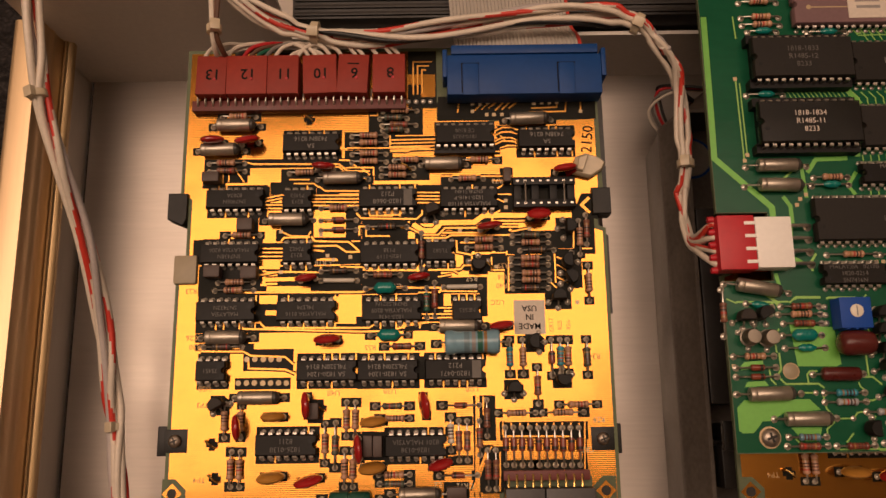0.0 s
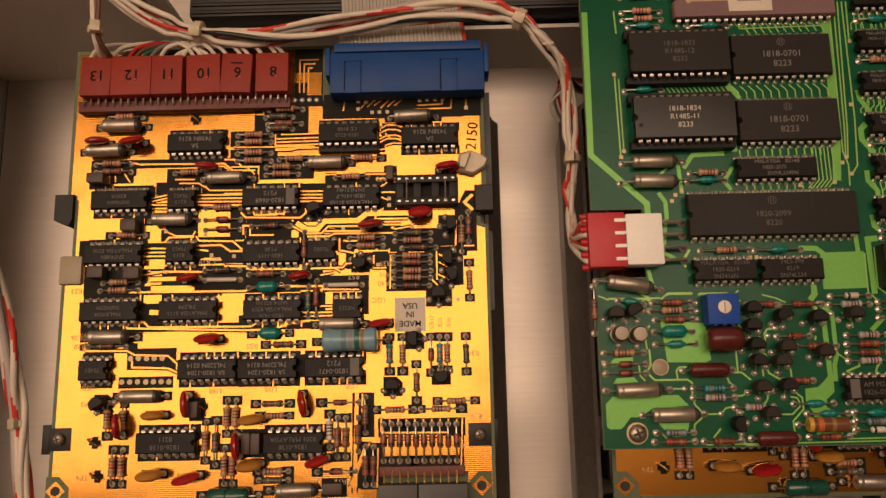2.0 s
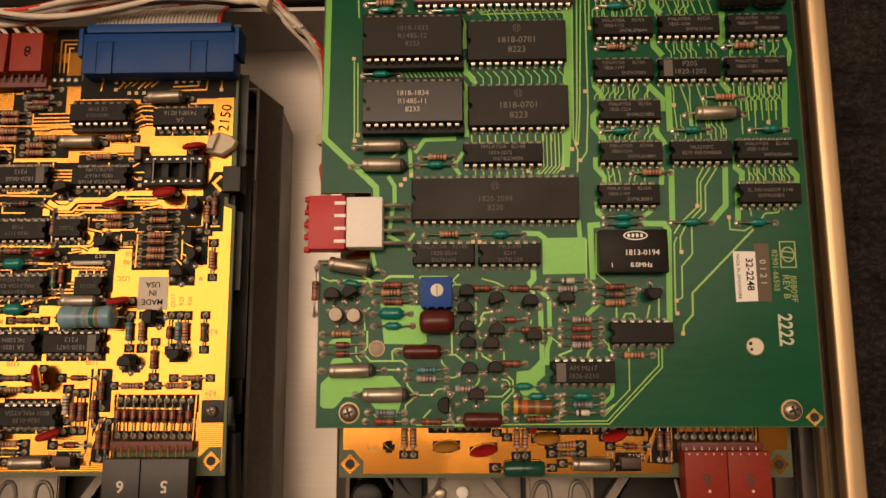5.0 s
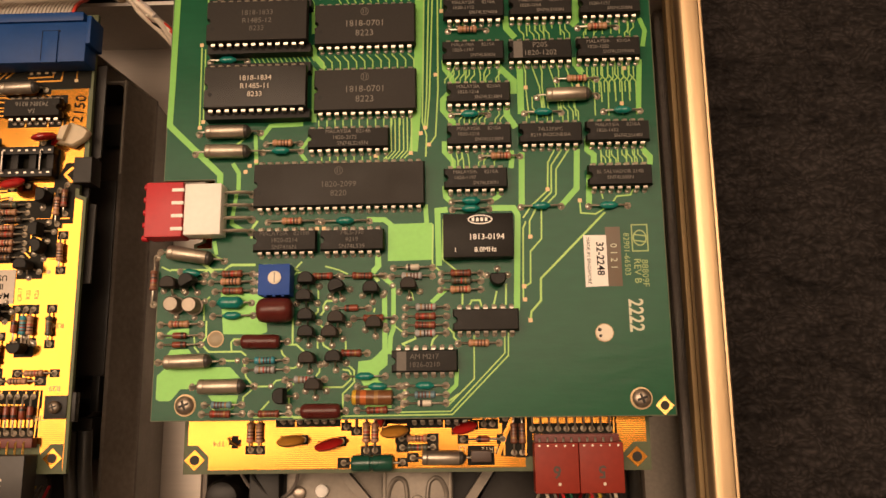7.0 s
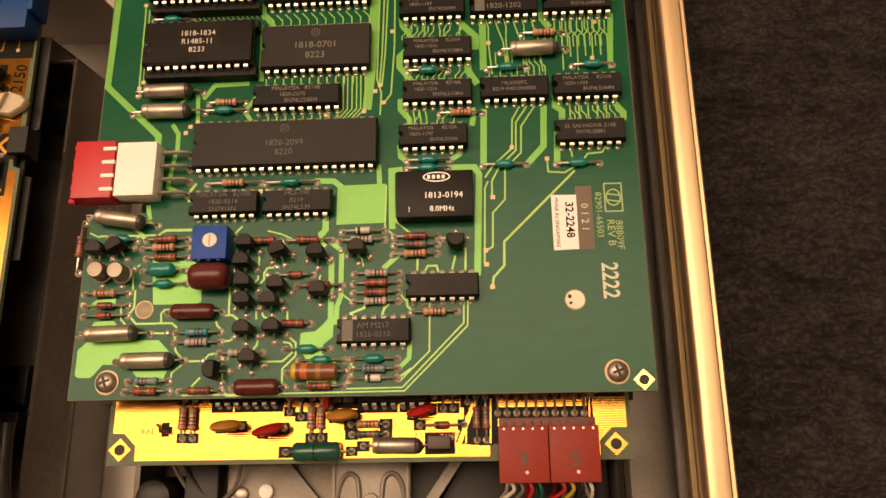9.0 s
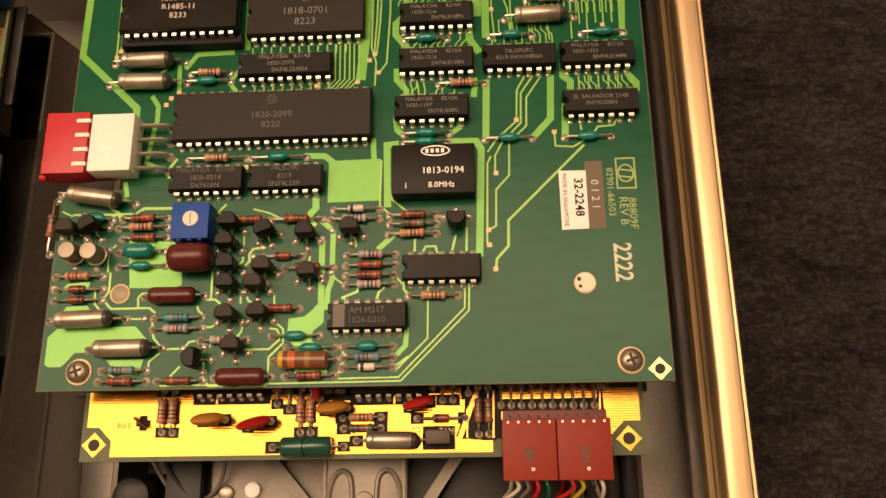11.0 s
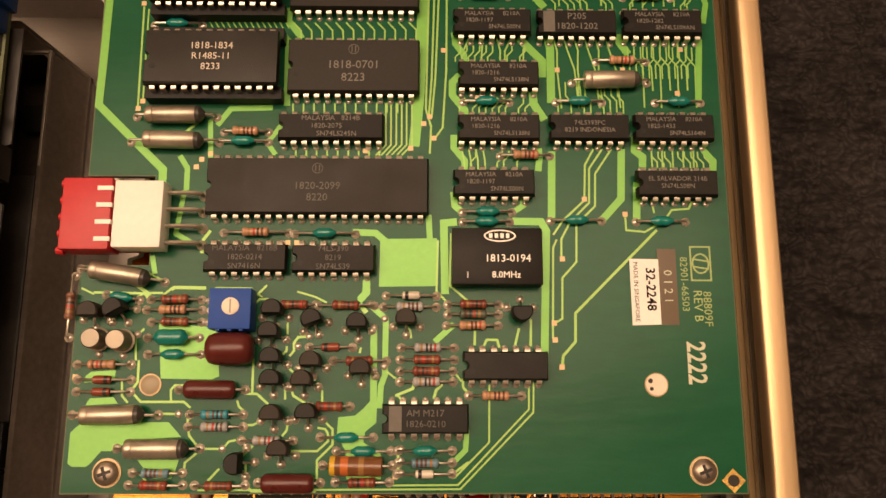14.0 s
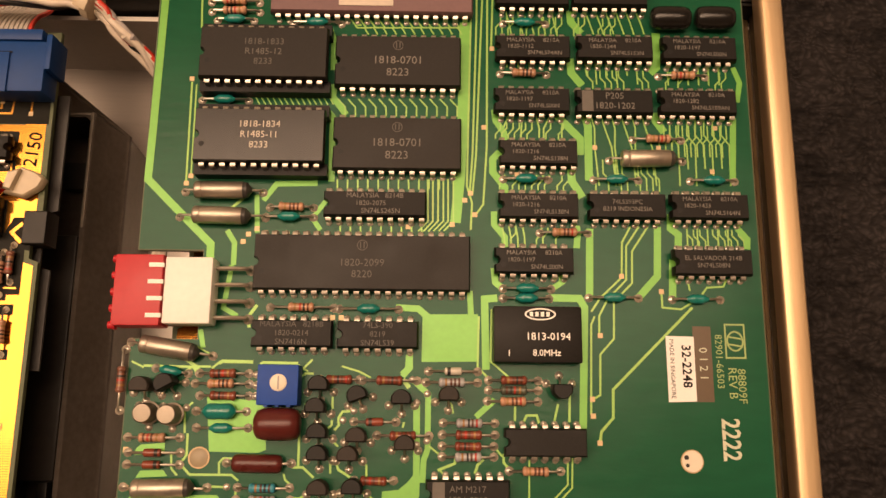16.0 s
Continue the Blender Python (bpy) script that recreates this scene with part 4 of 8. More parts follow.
    track(b, 0.52, (108.3, 25.4), (108.2, 23.7), gap=0.45)
    track(b, 0.52, (111.0, 25.4), (110.9, 23.6), gap=0.45)
    track(b, 0.52, (113.6, 25.3), (113.6, 23.6), gap=0.45)
    track(b, 0.52, (116.3, 25.3), (116.2, 23.6), gap=0.45)
    track(b, 0.52, (119.0, 25.3), (118.9, 23.5), gap=0.45)
    track(b, 0.52, (121.6, 25.2), (121.6, 23.5), gap=0.45)
    track(b, 0.52, (124.3, 25.2), (124.2, 23.5), gap=0.45)
    track(b, 0.52, (127.0, 25.2), (126.9, 23.4), gap=0.45)
    track(b, 0.52, (129.6, 25.1), (129.6, 23.4), gap=0.45)
    track(b, 0.6, (44.0, 86.4), (45.2, 84.8), (56.4, 84.4), (59.9, 81.3), gap=0.45)
    track(b, 0.6, (44.1, 83.1), (52.5, 83.2), (55.7, 81.0), (60.3, 81.0), gap=0.45)
    track(b, 0.6, (44.1, 81.9), (48.4, 81.3), gap=0.45)
    track(b, 0.6, (47.0, 78.7), (52.5, 78.6), gap=0.45)
    track(b, 0.6, (53.7, 76.1), (61.3, 75.8), (62.4, 74.8), (79.1, 74.7), (79.5, 76.9), gap=0.45)
    track(b, 0.6, (34.0, 84.8), (35.0, 86.1), (43.5, 86.2), gap=0.45)
    track(b, 0.6, (58.8, 94.2), (60.5, 92.4), (78.8, 91.9), (80.7, 93.5), (80.7, 95.0), gap=0.45)
    track(b, 1.7, (77.6, 90.1), (81.0, 87.9), (84.6, 87.8), (87.0, 90.5), (98.0, 90.5), (101.1, 92.8), (115.5, 92.7), gap=0.45)
    track(b, 0.6, (73.4, 89.1), (76.7, 88.8), (80.8, 86.5), (86.0, 86.4), (88.2, 88.7), (99.2, 88.6), (104.0, 90.9), (114.8, 90.8), gap=0.45)
    track(b, 0.6, (87.2, 87.1), (101.0, 86.9), (104.0, 88.9), (112.6, 88.8), gap=0.45)
    track(b, 0.6, (81.2, 85.4), (88.4, 85.3), (90.3, 86.2), (109.9, 86.0), gap=0.45)
    track(b, 0.6, (59.9, 86.5), (59.8, 89.6), (63.8, 89.5), (64.7, 88.6), gap=0.45)
    track(b, 0.6, (63.1, 93.8), (63.1, 94.8), (66.1, 94.8), gap=0.45)
    track(b, 0.6, (67.9, 93.5), (73.3, 93.4), (74.2, 94.9), gap=0.45)
    track(b, 0.6, (92.0, 84.5), (92.0, 80.5), (96.8, 79.5), gap=0.45)
    track(b, 0.6, (93.2, 83.7), (100.4, 83.6), gap=0.45)
    track(b, 0.6, (104.0, 90.4), (104.0, 93.1), (106.7, 94.5), gap=0.45)
    track(b, 0.6, (61.1, 75.0), (79.5, 74.5), (81.5, 76.4), gap=0.45)
    track(b, 0.6, (82.5, 74.6), (93.2, 74.7), (94.4, 76.2), gap=0.45)
    chip(b, 14, 43.8, 117.9, ("SA", "7438N 8216"), flip=True, size=1.6)
    chip(b, 16, 95.3, 119.5, ("1810-0325", "CE 8108"), flip=True, socket=2.0, ink=INK_FAINT)
    chip(b, 14, 122.7, 118.4, ("SA", "7438N 8216"), flip=True, size=1.6)
    chip(b, 14, 19.1, 98.7, ("SN7406N", "8207A"), flip=True, ink=INK_FAINT)
    chip(b, 8, 39.8, 98.4, ("8213", "75452"), flip=True, ink=INK_FAINT)
    chip(b, 14, 69.5, 98.4, ("1820-0668", "P212"), flip=True, size=1.6, stripe=True)
    chip(b, 14, 96.3, 98.0, ("MALAYSIA 8116B", "1820-1416-P", "SN74LS14N"), flip=True)
    chip(b, 14, 18.1, 80.3, ("SN7438N", "MALAYSIA 8206"), flip=True, ink=INK_FAINT)
    chip(b, 8, 40.0, 80.4, ("8213", "75452"), flip=True, ink=INK_FAINT)
    chip(b, 14, 70.1, 79.6, ("1820-1119", "P138"), flip=True, ink=INK_FAINT)
    chip(b, 8, 86.6, 80.3, ("TL082",), flip=True, ink=INK_FAINT)
    chip(b, 14, 17.6, 61.5, ("MALAYSIA", "SN7432N"), flip=True, ink=INK_FAINT)
    chip(b, 14, 43.4, 61.3, ("MALAYSIA 8116", "74LS74"), flip=True, ink=INK_FAINT)
    chip(b, 14, 70.8, 61.0, ("1820-1436", "MALAYSIA 8209", "SN74LS221N"), flip=True, ink=INK_FAINT)
    chip(b, 8, 95.0, 60.8, ("NE555",), flip=True, ink=INK_FAINT)
    chip(b, 8, 13.7, 42.6, ("75451",), flip=True, ink=INK_FAINT)
    chip(b, 14, 50.3, 42.3, ("SA 1820-1204", "74LS20N 8214"), flip=True, size=1.5)
    chip(b, 14, 69.6, 42.1, ("SA 1820-1204", "74LS20N 8214"), flip=True, size=1.5)
    chip(b, 14, 90.9, 42.1, ("1820-0471", "P212"), flip=True, size=1.6, stripe=True)
    chip(b, 14, 38.1, 19.5, ("1826-0138", "8211"), flip=True, ink=INK_FAINT, size=1.6)
    chip(b, 14, 78.3, 18.8, ("1826-0138", "8201 MALAYSIA"), flip=True, ink=INK_FAINT, size=1.5)
    test_point(b, 42.5, 127.3)
    test_point(b, 14.3, 19.9)
    test_point(b, 15.7, 9.5)
    test_point(b, 75.7, 109.5)
    test_point(b, 102.4, 75.8)
    test_point(b, 48.2, 30.7)
    socket_strip(b, 121.2, 99.6)
    axial(b, "tan", 12.7, 128.4, 24.2, 128.4)
    axial(b, "tan", 9.0, 111.9, 21.0, 111.9)
    axial(b, "tan", 57.1, 121.0, 68.6, 121.0)
    axial(b, "tan", 57.1, 118.4, 68.6, 118.4)
    axial(b, "tan", 57.2, 114.6, 68.6, 114.6)
    axial(b, "tan", 57.2, 111.8, 68.7, 111.8)
    axial(b, "tan", 67.6, 129.9, 79.2, 129.9)
    axial(b, "tan", 36.2, 108.2, 46.8, 108.2)
    axial(b, "tan", 67.1, 109.5, 78.0, 109.5)
    axial(b, "tan", 67.1, 106.9, 78.0, 106.9)
    axial(b, "tan", 71.5, 112.2, 81.8, 112.2)
    axial(b, "tan", 94.0, 111.9, 106.2, 111.9)
    axial(b, "tan", 90.5, 105.4, 101.3, 105.4)
    axial(b, "tan", 47.1, 95.8, 58.7, 95.8)
    axial(b, "tan", 110.4, 83.2, 122.2, 83.2)
    axial(b, "tan", 109.9, 78.0, 122.0, 78.0)
    axial(b, "tan", 110.1, 73.0, 122.1, 73.0)
    axial(b, "tan", 110.0, 70.7, 122.0, 70.7)
    axial(b, "tan", 95.4, 84.4, 106.5, 84.4)
    axial(b, "tan", 95.3, 81.7, 106.5, 81.7)
    axial(b, "tan", 132.5, 90.6, 132.5, 79.2)
    axial(b, "tan", 15.5, 87.0, 27.0, 87.0)
    axial(b, "tan", 13.8, 71.2, 25.4, 71.2)
    axial(b, "tan", 13.0, 68.6, 25.5, 68.6)
    axial(b, "tan", 18.1, 32.3, 18.1, 21.9)
    axial(b, "tan", 23.2, 31.8, 23.2, 21.8)
    axial(b, "tan", 20.6, 17.6, 20.6, 7.1)
    axial(b, "tan", 23.4, 17.5, 23.4, 7.0)
    axial(b, "tan", 49.8, 25.8, 49.8, 13.8)
    axial(b, "tan", 56.4, 32.4, 56.4, 21.9)
    axial(b, "tan", 59.2, 32.3, 59.2, 21.9)
    axial(b, "tan", 56.0, 17.5, 56.0, 6.6)
    axial(b, "tan", 58.6, 17.4, 58.6, 6.6)
    axial(b, "tan", 66.9, 27.2, 76.3, 27.2)
    axial(b, "tan", 66.6, 10.1, 76.2, 10.1)
    axial(b, "tan", 103.9, 28.4, 116.0, 28.4)
    axial(b, "tan", 118.2, 28.4, 131.2, 28.4)
    axial(b, "tan", 123.6, 30.8, 135.6, 30.8)
    axial(b, "tan", 112.6, 51.4, 112.6, 40.5)
    axial(b, "tan", 127.0, 51.2, 127.0, 40.7)
    axial(b, "tan", 134.8, 75.4, 134.8, 63.8)
    axial(b, "brown", 9.2, 109.1, 21.1, 109.1)
    axial(b, "brown", 67.3, 124.8, 78.8, 124.8)
    axial(b, "brown", 62.1, 73.0, 73.4, 73.0)
    axial(b, "brown", 68.2, 49.8, 79.7, 49.8)
    axial(b, "brown", 91.7, 26.2, 91.7, 14.1)
    axial(b, "brown", 94.3, 26.1, 94.3, 14.1)
    axial(b, "brown", 98.2, 26.1, 98.2, 15.7)
    axial(b, "brown", 100.6, 32.5, 100.6, 21.4)
    axial(b, "brown", 100.6, 17.1, 100.6, 5.5)
    axial(b, "brown", 103.1, 17.0, 103.1, 5.5)
    axial(b, "brown", 117.0, 42.6, 117.0, 31.1)
    axial(b, "brown", 134.9, 92.5, 134.9, 82.6)
    axial(b, "brown", 80.4, 87.1, 80.4, 75.1)
    axial(b, "brown", 109.8, 75.8, 121.9, 75.8)
    axial(b, "olive", 66.5, 127.2, 75.8, 127.2)
    axial(b, "olive", 67.5, 123.0, 75.7, 123.0)
    axial(b, "olive", 110.5, 85.7, 122.3, 85.7)
    axial(b, "olive", 65.4, 31.0, 76.3, 31.0)
    axial(b, "olive", 66.9, 7.4, 76.2, 7.4)
    axial(b, "olive", 53.0, 26.1, 53.0, 12.4)
    axial(b, "olive", 133.1, 51.3, 133.1, 40.0)
    axial(b, "dark", 112.8, 80.7, 123.9, 80.7)
    axial(b, "dark", 110.0, 68.1, 121.6, 68.1)
    axial(b, "dark", 62.5, 89.2, 75.6, 89.2)
    axial(b, "dark", 10.2, 50.3, 22.5, 50.3)
    axial(b, "dark", 47.5, 74.6, 58.9, 74.6)
    axial(b, "glass", 47.1, 91.7, 58.8, 91.7)
    axial(b, "glass", 47.2, 88.4, 58.8, 88.4)
    axial(b, "glass", 86.5, 31.0, 98.3, 31.0)
    axial(b, "glass", 85.3, 9.6, 97.3, 9.6)
    axial(b, "glass", 121.8, 51.3, 121.8, 39.8)
    axial(b, "cyan", 108.4, 51.5, 108.4, 40.5)
    axial(b, "cyan", 124.6, 51.3, 124.6, 40.7)
    axial(b, "green", 82.0, 68.6, 82.0, 59.0)
    axial(b, "rust", 84.6, 70.4, 84.6, 59.3)
    axial(b, "white", 89.2, 27.4, 89.2, 17.2)
    axial(b, "link", 47.5, 71.4, 59.3, 71.4)
    axial(b, "link", 87.5, 68.8, 99.5, 68.8)
    axial(b, "glass", 106.3, 23.9, 106.3, 12.6, shift=-0.6)
    axial(b, "glass", 108.8, 23.9, 108.8, 12.5, shift=-0.6)
    axial(b, "glass", 111.4, 23.8, 111.4, 12.5, shift=-0.6)
    axial(b, "glass", 114.0, 23.8, 114.0, 12.5, shift=-0.6)
    axial(b, "glass", 116.6, 23.7, 116.6, 12.4, shift=-0.6)
    axial(b, "glass", 119.1, 23.7, 119.1, 12.4, shift=-0.6)
    axial(b, "glass", 121.7, 23.7, 121.7, 12.4, shift=-0.6)
    axial(b, "glass", 124.2, 23.6, 124.2, 12.3, shift=-0.6)
    axial(b, "glass", 126.8, 23.6, 126.8, 12.3, shift=-0.6)
    axial(b, "glass", 129.4, 23.6, 129.4, 12.3, shift=-0.6)
    axial(b, "silver", 9.9, 124.9, 26.1, 124.9)
    axial(b, "silver", 5.0, 116.3, 21.1, 116.3)
    axial(b, "silver", 45.7, 105.8, 62.8, 105.8)
    axial(b, "silver", 109.1, 126.0, 124.9, 126.0)
    axial(b, "silver", 80.3, 110.5, 95.7, 110.5)
    axial(b, "silver", 28.4, 91.8, 44.7, 91.8)
    axial(b, "silver", 9.1, 53.2, 26.1, 53.2)
    axial(b, "silver", 20.8, 34.1, 36.6, 34.1)
    axial(b, "silver", 84.3, 55.9, 100.3, 55.9)
    axial(b, "silver", 70.1, 4.3, 88.4, 4.3)
    axial(b, "greencap", 62.1, 68.6, 75.0, 68.6)
    axial(b, "greencap", 63.7, 53.4, 75.9, 53.4)
    axial(b, "power", 84.9, 50.4, 107.8, 50.4)
    axial(b, "choke", 49.1, 3.0, 67.0, 3.0)
    disc(b, "red", 11.0, 118.9, 2, 8, 12)
    disc(b, "red", 22.7, 118.7, 8, 8.5, 19.2)
    disc(b, "red", 48.3, 109.3, -5, 8, 13.8)
    disc(b, "red", 128.2, 107.6, 8, 8, 13.8)
    disc(b, "red", 119.0, 92.1, 5, 8, 30.3, 3)
    disc(b, "red", 102.7, 88.2, 8, 8.5, 11.0)
    disc(b, "red", 43.3, 71.8, 8, 7.5, 11.0)
    disc(b, "red", 79.6, 71.7, 8, 7.5, 8.2)
    disc(b, "red", 105.8, 55.7, 8, 8, 11.0)
    disc(b, "red", 50.4, 52.0, 3, 8.6, 16.5)
    disc(b, "red", 44.1, 31.4, 94, 8.6, 11.0)
    disc(b, "red", 81.1, 30.9, 100, 9, 13.8)
    disc(b, "red", 22.8, 25.0, 95, 8, 11.0)
    disc(b, "red", 60.5, 18.1, 95, 9, 11.0)
    disc(b, "red", 45.5, 8.8, 12, 9, 13.8)
    disc(b, "red", 85.9, 13.2, 15, 8, 15.4)
    disc(b, "ochre", 34.0, 28.1, 0, 7.6, 8.2, 2.8)
    disc(b, "ochre", 65.2, 26.2, 5, 8.5, 11.0, 3)
    disc(b, "ochre", 64.9, 12.3, 5, 8.5, 13.8, 3)
    disc(b, "ochre", 33.9, 9.9, 3, 8.5, 11.0, 3)
    lump(b, "brown", 10.9, 106.2, 5.6, 3.4, 5, 0)
    lump(b, "brown", 22.8, 89.9, 5.2, 4, 5, 0)
    lump(b, "brown", 12.8, 74.4, 5.2, 4, 5, 0)
    lump(b, "brown", 24.7, 73.9, 5.2, 4, 5, 0)
    lump(b, "brown", 109.1, 105.6, 2.4, 4.8, 5, 0)
    lump(b, "brown", 46.6, 29.7, 3, 5, 5, 0)
    lump(b, "brown", 63.5, 18.9, 2.8, 6.4, 5, 0)
    lump(b, "brown", 66.5, 18.8, 2.8, 6.4, 5, 0)
    lump(b, "brown", 90.7, 4.8, 6, 3.4, 5, 0)
    transistor(b, 84.2, 93.7, 20, True)
    transistor(b, 128.6, 87.9, -90)
    transistor(b, 99.0, 76.0, 180)
    transistor(b, 128.4, 76.6, 90)
    transistor(b, 128.5, 71.0, -60)
    transistor(b, 124.6, 64.7, 0)
    transistor(b, 116.6, 50.5, 90)
    transistor(b, 109.4, 35.7, 0)
    transistor(b, 124.9, 39.0, 180)
    transistor(b, 16.3, 31.9, 30, True)
    if not b.out(77.5):
        letters(b.ob, "CR18", 48.1, 77.5, 0.16, 1.7, SILK_G, 180, wide=1.0)
    if not b.out(71.6):
        letters(b.ob, "R57", 96.8, 71.6, 0.16, 1.7, SILK_G, 180, wide=1.0)
    if not b.out(50.5):
        letters(b.ob, "R20", 7.4, 50.5, 0.16, 1.7, SILK_B, 180, wide=1.0)
    if not b.out(53.4):
        letters(b.ob, "C26", 6.3, 53.4, 0.16, 1.7, SILK_B, 180, wide=1.0)
    if not b.out(32.1):
        letters(b.ob, "TP3", 10.7, 32.1, 0.16, 1.7, SILK_B, 180, wide=1.0)
    if not b.out(9.2):
        letters(b.ob, "TP4", 10.8, 9.2, 0.16, 1.7, SILK_B, 180, wide=1.0)
    if not b.out(35.4):
        letters(b.ob, "U4B", 52.1, 35.4, 0.16, 1.7, SILK_B, 180, wide=1.0)
    if not b.out(35.7):
        letters(b.ob, "U3B", 70.0, 35.7, 0.16, 1.7, SILK_B, 180, wide=1.0)
    if not b.out(36.1):
        letters(b.ob, "U2B", 96.1, 36.1, 0.16, 1.7, SILK_B, 180, wide=1.0)
    if not b.out(37.2):
        letters(b.ob, "U5B", 11.1, 37.2, 0.16, 1.7, SILK_B, 180, wide=1.0)
    if not b.out(45.9):
        letters(b.ob, "R34", 135.5, 45.9, 0.16, 1.7, SILK_B, 180, wide=1.0)
    if not b.out(17.0):
        letters(b.ob, "CR8", 131.9, 17.0, 0.16, 1.7, SILK_G, 180, wide=1.0)
    if not b.out(26.1):
        letters(b.ob, "R29", 135.9, 26.1, 0.16, 1.7, SILK_G, 180, wide=1.0)
    if not b.out(69.5):
        letters(b.ob, "C15", 71.9, 69.5, 0.16, 1.7, SILK_G, 180, wide=1.0)
    if not b.out(116.3):
        letters(b.ob, "C34", 20.2, 116.3, 0.16, 1.7, SILK_B, 180, wide=1.0)
    if not b.out(104.7):
        letters(b.ob, "R73", 106.0, 104.7, 0.16, 1.7, SILK_G, 180, wide=1.0)
    if not b.out(6.9):
        letters(b.ob, "L2", 85.0, 6.9, 0.16, 1.7, SILK_G, 180, wide=1.0)
    if not b.out(6.5):
        letters(b.ob, "CR12", 93.4, 6.5, 0.16, 1.7, SILK_G, 180, wide=1.0)
    if not b.out(75.8):
        letters(b.ob, "R39", 107.1, 75.8, 0.16, 1.7, SILK_B, 180, wide=1.0)
    if not b.out(69.2):
        letters(b.ob, "R40", 106.5, 69.2, 0.16, 1.7, SILK_B, 180, wide=1.0)
    if not b.out(72.0):
        letters(b.ob, "R56", 107.0, 72.0, 0.16, 1.7, SILK_B, 180, wide=1.0)
    if not b.out(63.7):
        letters(b.ob, "U2C", 104.9, 63.7, 0.16, 1.7, SILK_B, 180, wide=1.0)
    if not b.out(49.6):
        letters(b.ob, "R55", 63.7, 49.6, 0.16, 1.7, SILK_B, 180, wide=1.0)
    if not b.out(68.7):
        letters(b.ob, "R23", 5.2, 68.7, 0.16, 1.7, SILK_B, 180, wide=1.0)
    if not b.out(13.3):
        letters(b.ob, "U4A", 61.3, 13.3, 0.16, 1.7, SILK_B, 180, wide=1.0)
    if not b.out(56.1):
        letters(b.ob, "CR17", 122.2, 56.1, 0.16, 1.4, SILK_B, 90, wide=1.0)
    if not b.out(56.0):
        letters(b.ob, "R25", 124.9, 56.0, 0.16, 1.4, SILK_B, 90, wide=1.0)
    if not b.out(56.0):
        letters(b.ob, "R26", 127.7, 56.0, 0.16, 1.4, SILK_B, 90, wide=1.0)


def green_parts(b):
    fill(b, (69.9, 57.9), (83.3, 58.1), (83.3, 46.7), (69.8, 46.5))
    fill(b, (19.3, 38.0), (32.7, 36.9), (33.4, 31.6), (33.8, 25.8), (32.1, 25.1), (20.6, 25.3))
    fill(b, (3.6, 15.5), (23.1, 15.6), (26.1, 12.4), (15.3, 11.7), (10.8, 9.3), (8.5, 9.3), (6.3, 6.6), (5.4, 5.9), (2.3, 5.9), (1.3, 6.6), (1.3, 13.3))
    fill(b, (16.7, 7.4), (25.9, 7.4), (25.3, 5.3), (24.5, 3.4), (20.5, 3.4), (20.1, 4.4), (18.9, 4.7))
    fill(b, (4.7, 26.8), (10.3, 27.2), (10.3, 25.1), (3.4, 24.3), (3.6, 25.8))
    fill(b, (5.0, 20.9), (10.3, 21.1), (11.4, 19.7), (4.1, 19.3))
    fill(b, (61.1, 16.7), (64.9, 17.1), (66.8, 18.7), (68.1, 20.2), (69.8, 20.2), (69.7, 15.5), (67.2, 13.5), (66.9, 11.2), (70.8, 8.8), (70.9, 3.2), (63.2, 3.2), (62.9, 9.4), (60.9, 12.7))
    track(b, 1.35, (66.7, 48.1), (66.6, 45.0), (65.2, 43.5))
    track(b, 1.1, (65.4, 42.4), (67.0, 40.4))
    track(b, 1.35, (67.7, 42.3), (71.5, 39.0), (71.5, 26.2), (70.6, 23.7), (70.4, 18.7))
    track(b, 1.55, (68.8, 36.5), (69.0, 18.7))
    track(b, 0.5, (41.5, 44.4), (43.8, 46.8))
    track(b, 0.5, (41.2, 42.5), (42.2, 43.5), (44.2, 43.5))
    track(b, 0.5, (48.9, 38.1), (49.0, 35.3))
    track(b, 0.6, (54.0, 34.9), (51.4, 34.7), (50.5, 33.3), (50.6, 31.6), (49.6, 30.4))
    track(b, 0.5, (48.9, 32.7), (48.9, 31.6), (47.9, 30.6))
    track(b, 0.5, (49.3, 27.9), (50.6, 26.7))
    track(b, 0.5, (65.9, 32.4), (65.6, 31.1))
    track(b, 0.55, (41.4, 29.9), (41.5, 22.0))
    track(b, 0.55, (40.2, 21.9), (42.6, 21.9), (45.2, 19.6))
    track(b, 0.5, (48.9, 23.1), (49.0, 20.6))
    track(b, 0.55, (50.4, 22.7), (50.8, 21.5), (52.1, 20.7), (53.6, 19.8))
    track(b, 0.5, (57.3, 22.7), (57.4, 19.9))
    track(b, 0.5, (49.8, 15.4), (49.6, 13.8), (48.6, 12.5))
    track(b, 0.5, (58.2, 15.6), (59.9, 14.1), (60.0, 10.7), (56.6, 7.3), (56.7, 3.3))
    track(b, 0.5, (56.5, 14.4), (58.3, 14.1), (58.9, 13.1), (59.0, 11.5), (56.6, 9.3), (50.6, 9.3))
    track(b, 0.55, (15.4, 29.4), (15.5, 24.5), (14.2, 22.6))
    track(b, 0.55, (13.7, 22.9), (16.5, 20.1), (26.2, 20.1), (27.8, 18.8))
    track(b, 0.5, (23.3, 20.1), (23.1, 22.8), (24.0, 23.8), (26.3, 23.8))
    track(b, 0.5, (11.9, 25.1), (12.2, 21.4), (13.6, 19.9))
    track(b, 0.5, (20.1, 17.5), (24.7, 17.4))
    track(b, 0.55, (27.3, 17.3), (27.4, 14.5), (27.9, 12.6), (30.0, 10.2))
    track(b, 0.5, (30.0, 9.8), (35.6, 9.8), (36.8, 11.4), (38.4, 11.7))
    track(b, 0.5, (29.8, 8.9), (27.3, 6.8), (27.2, 5.1))
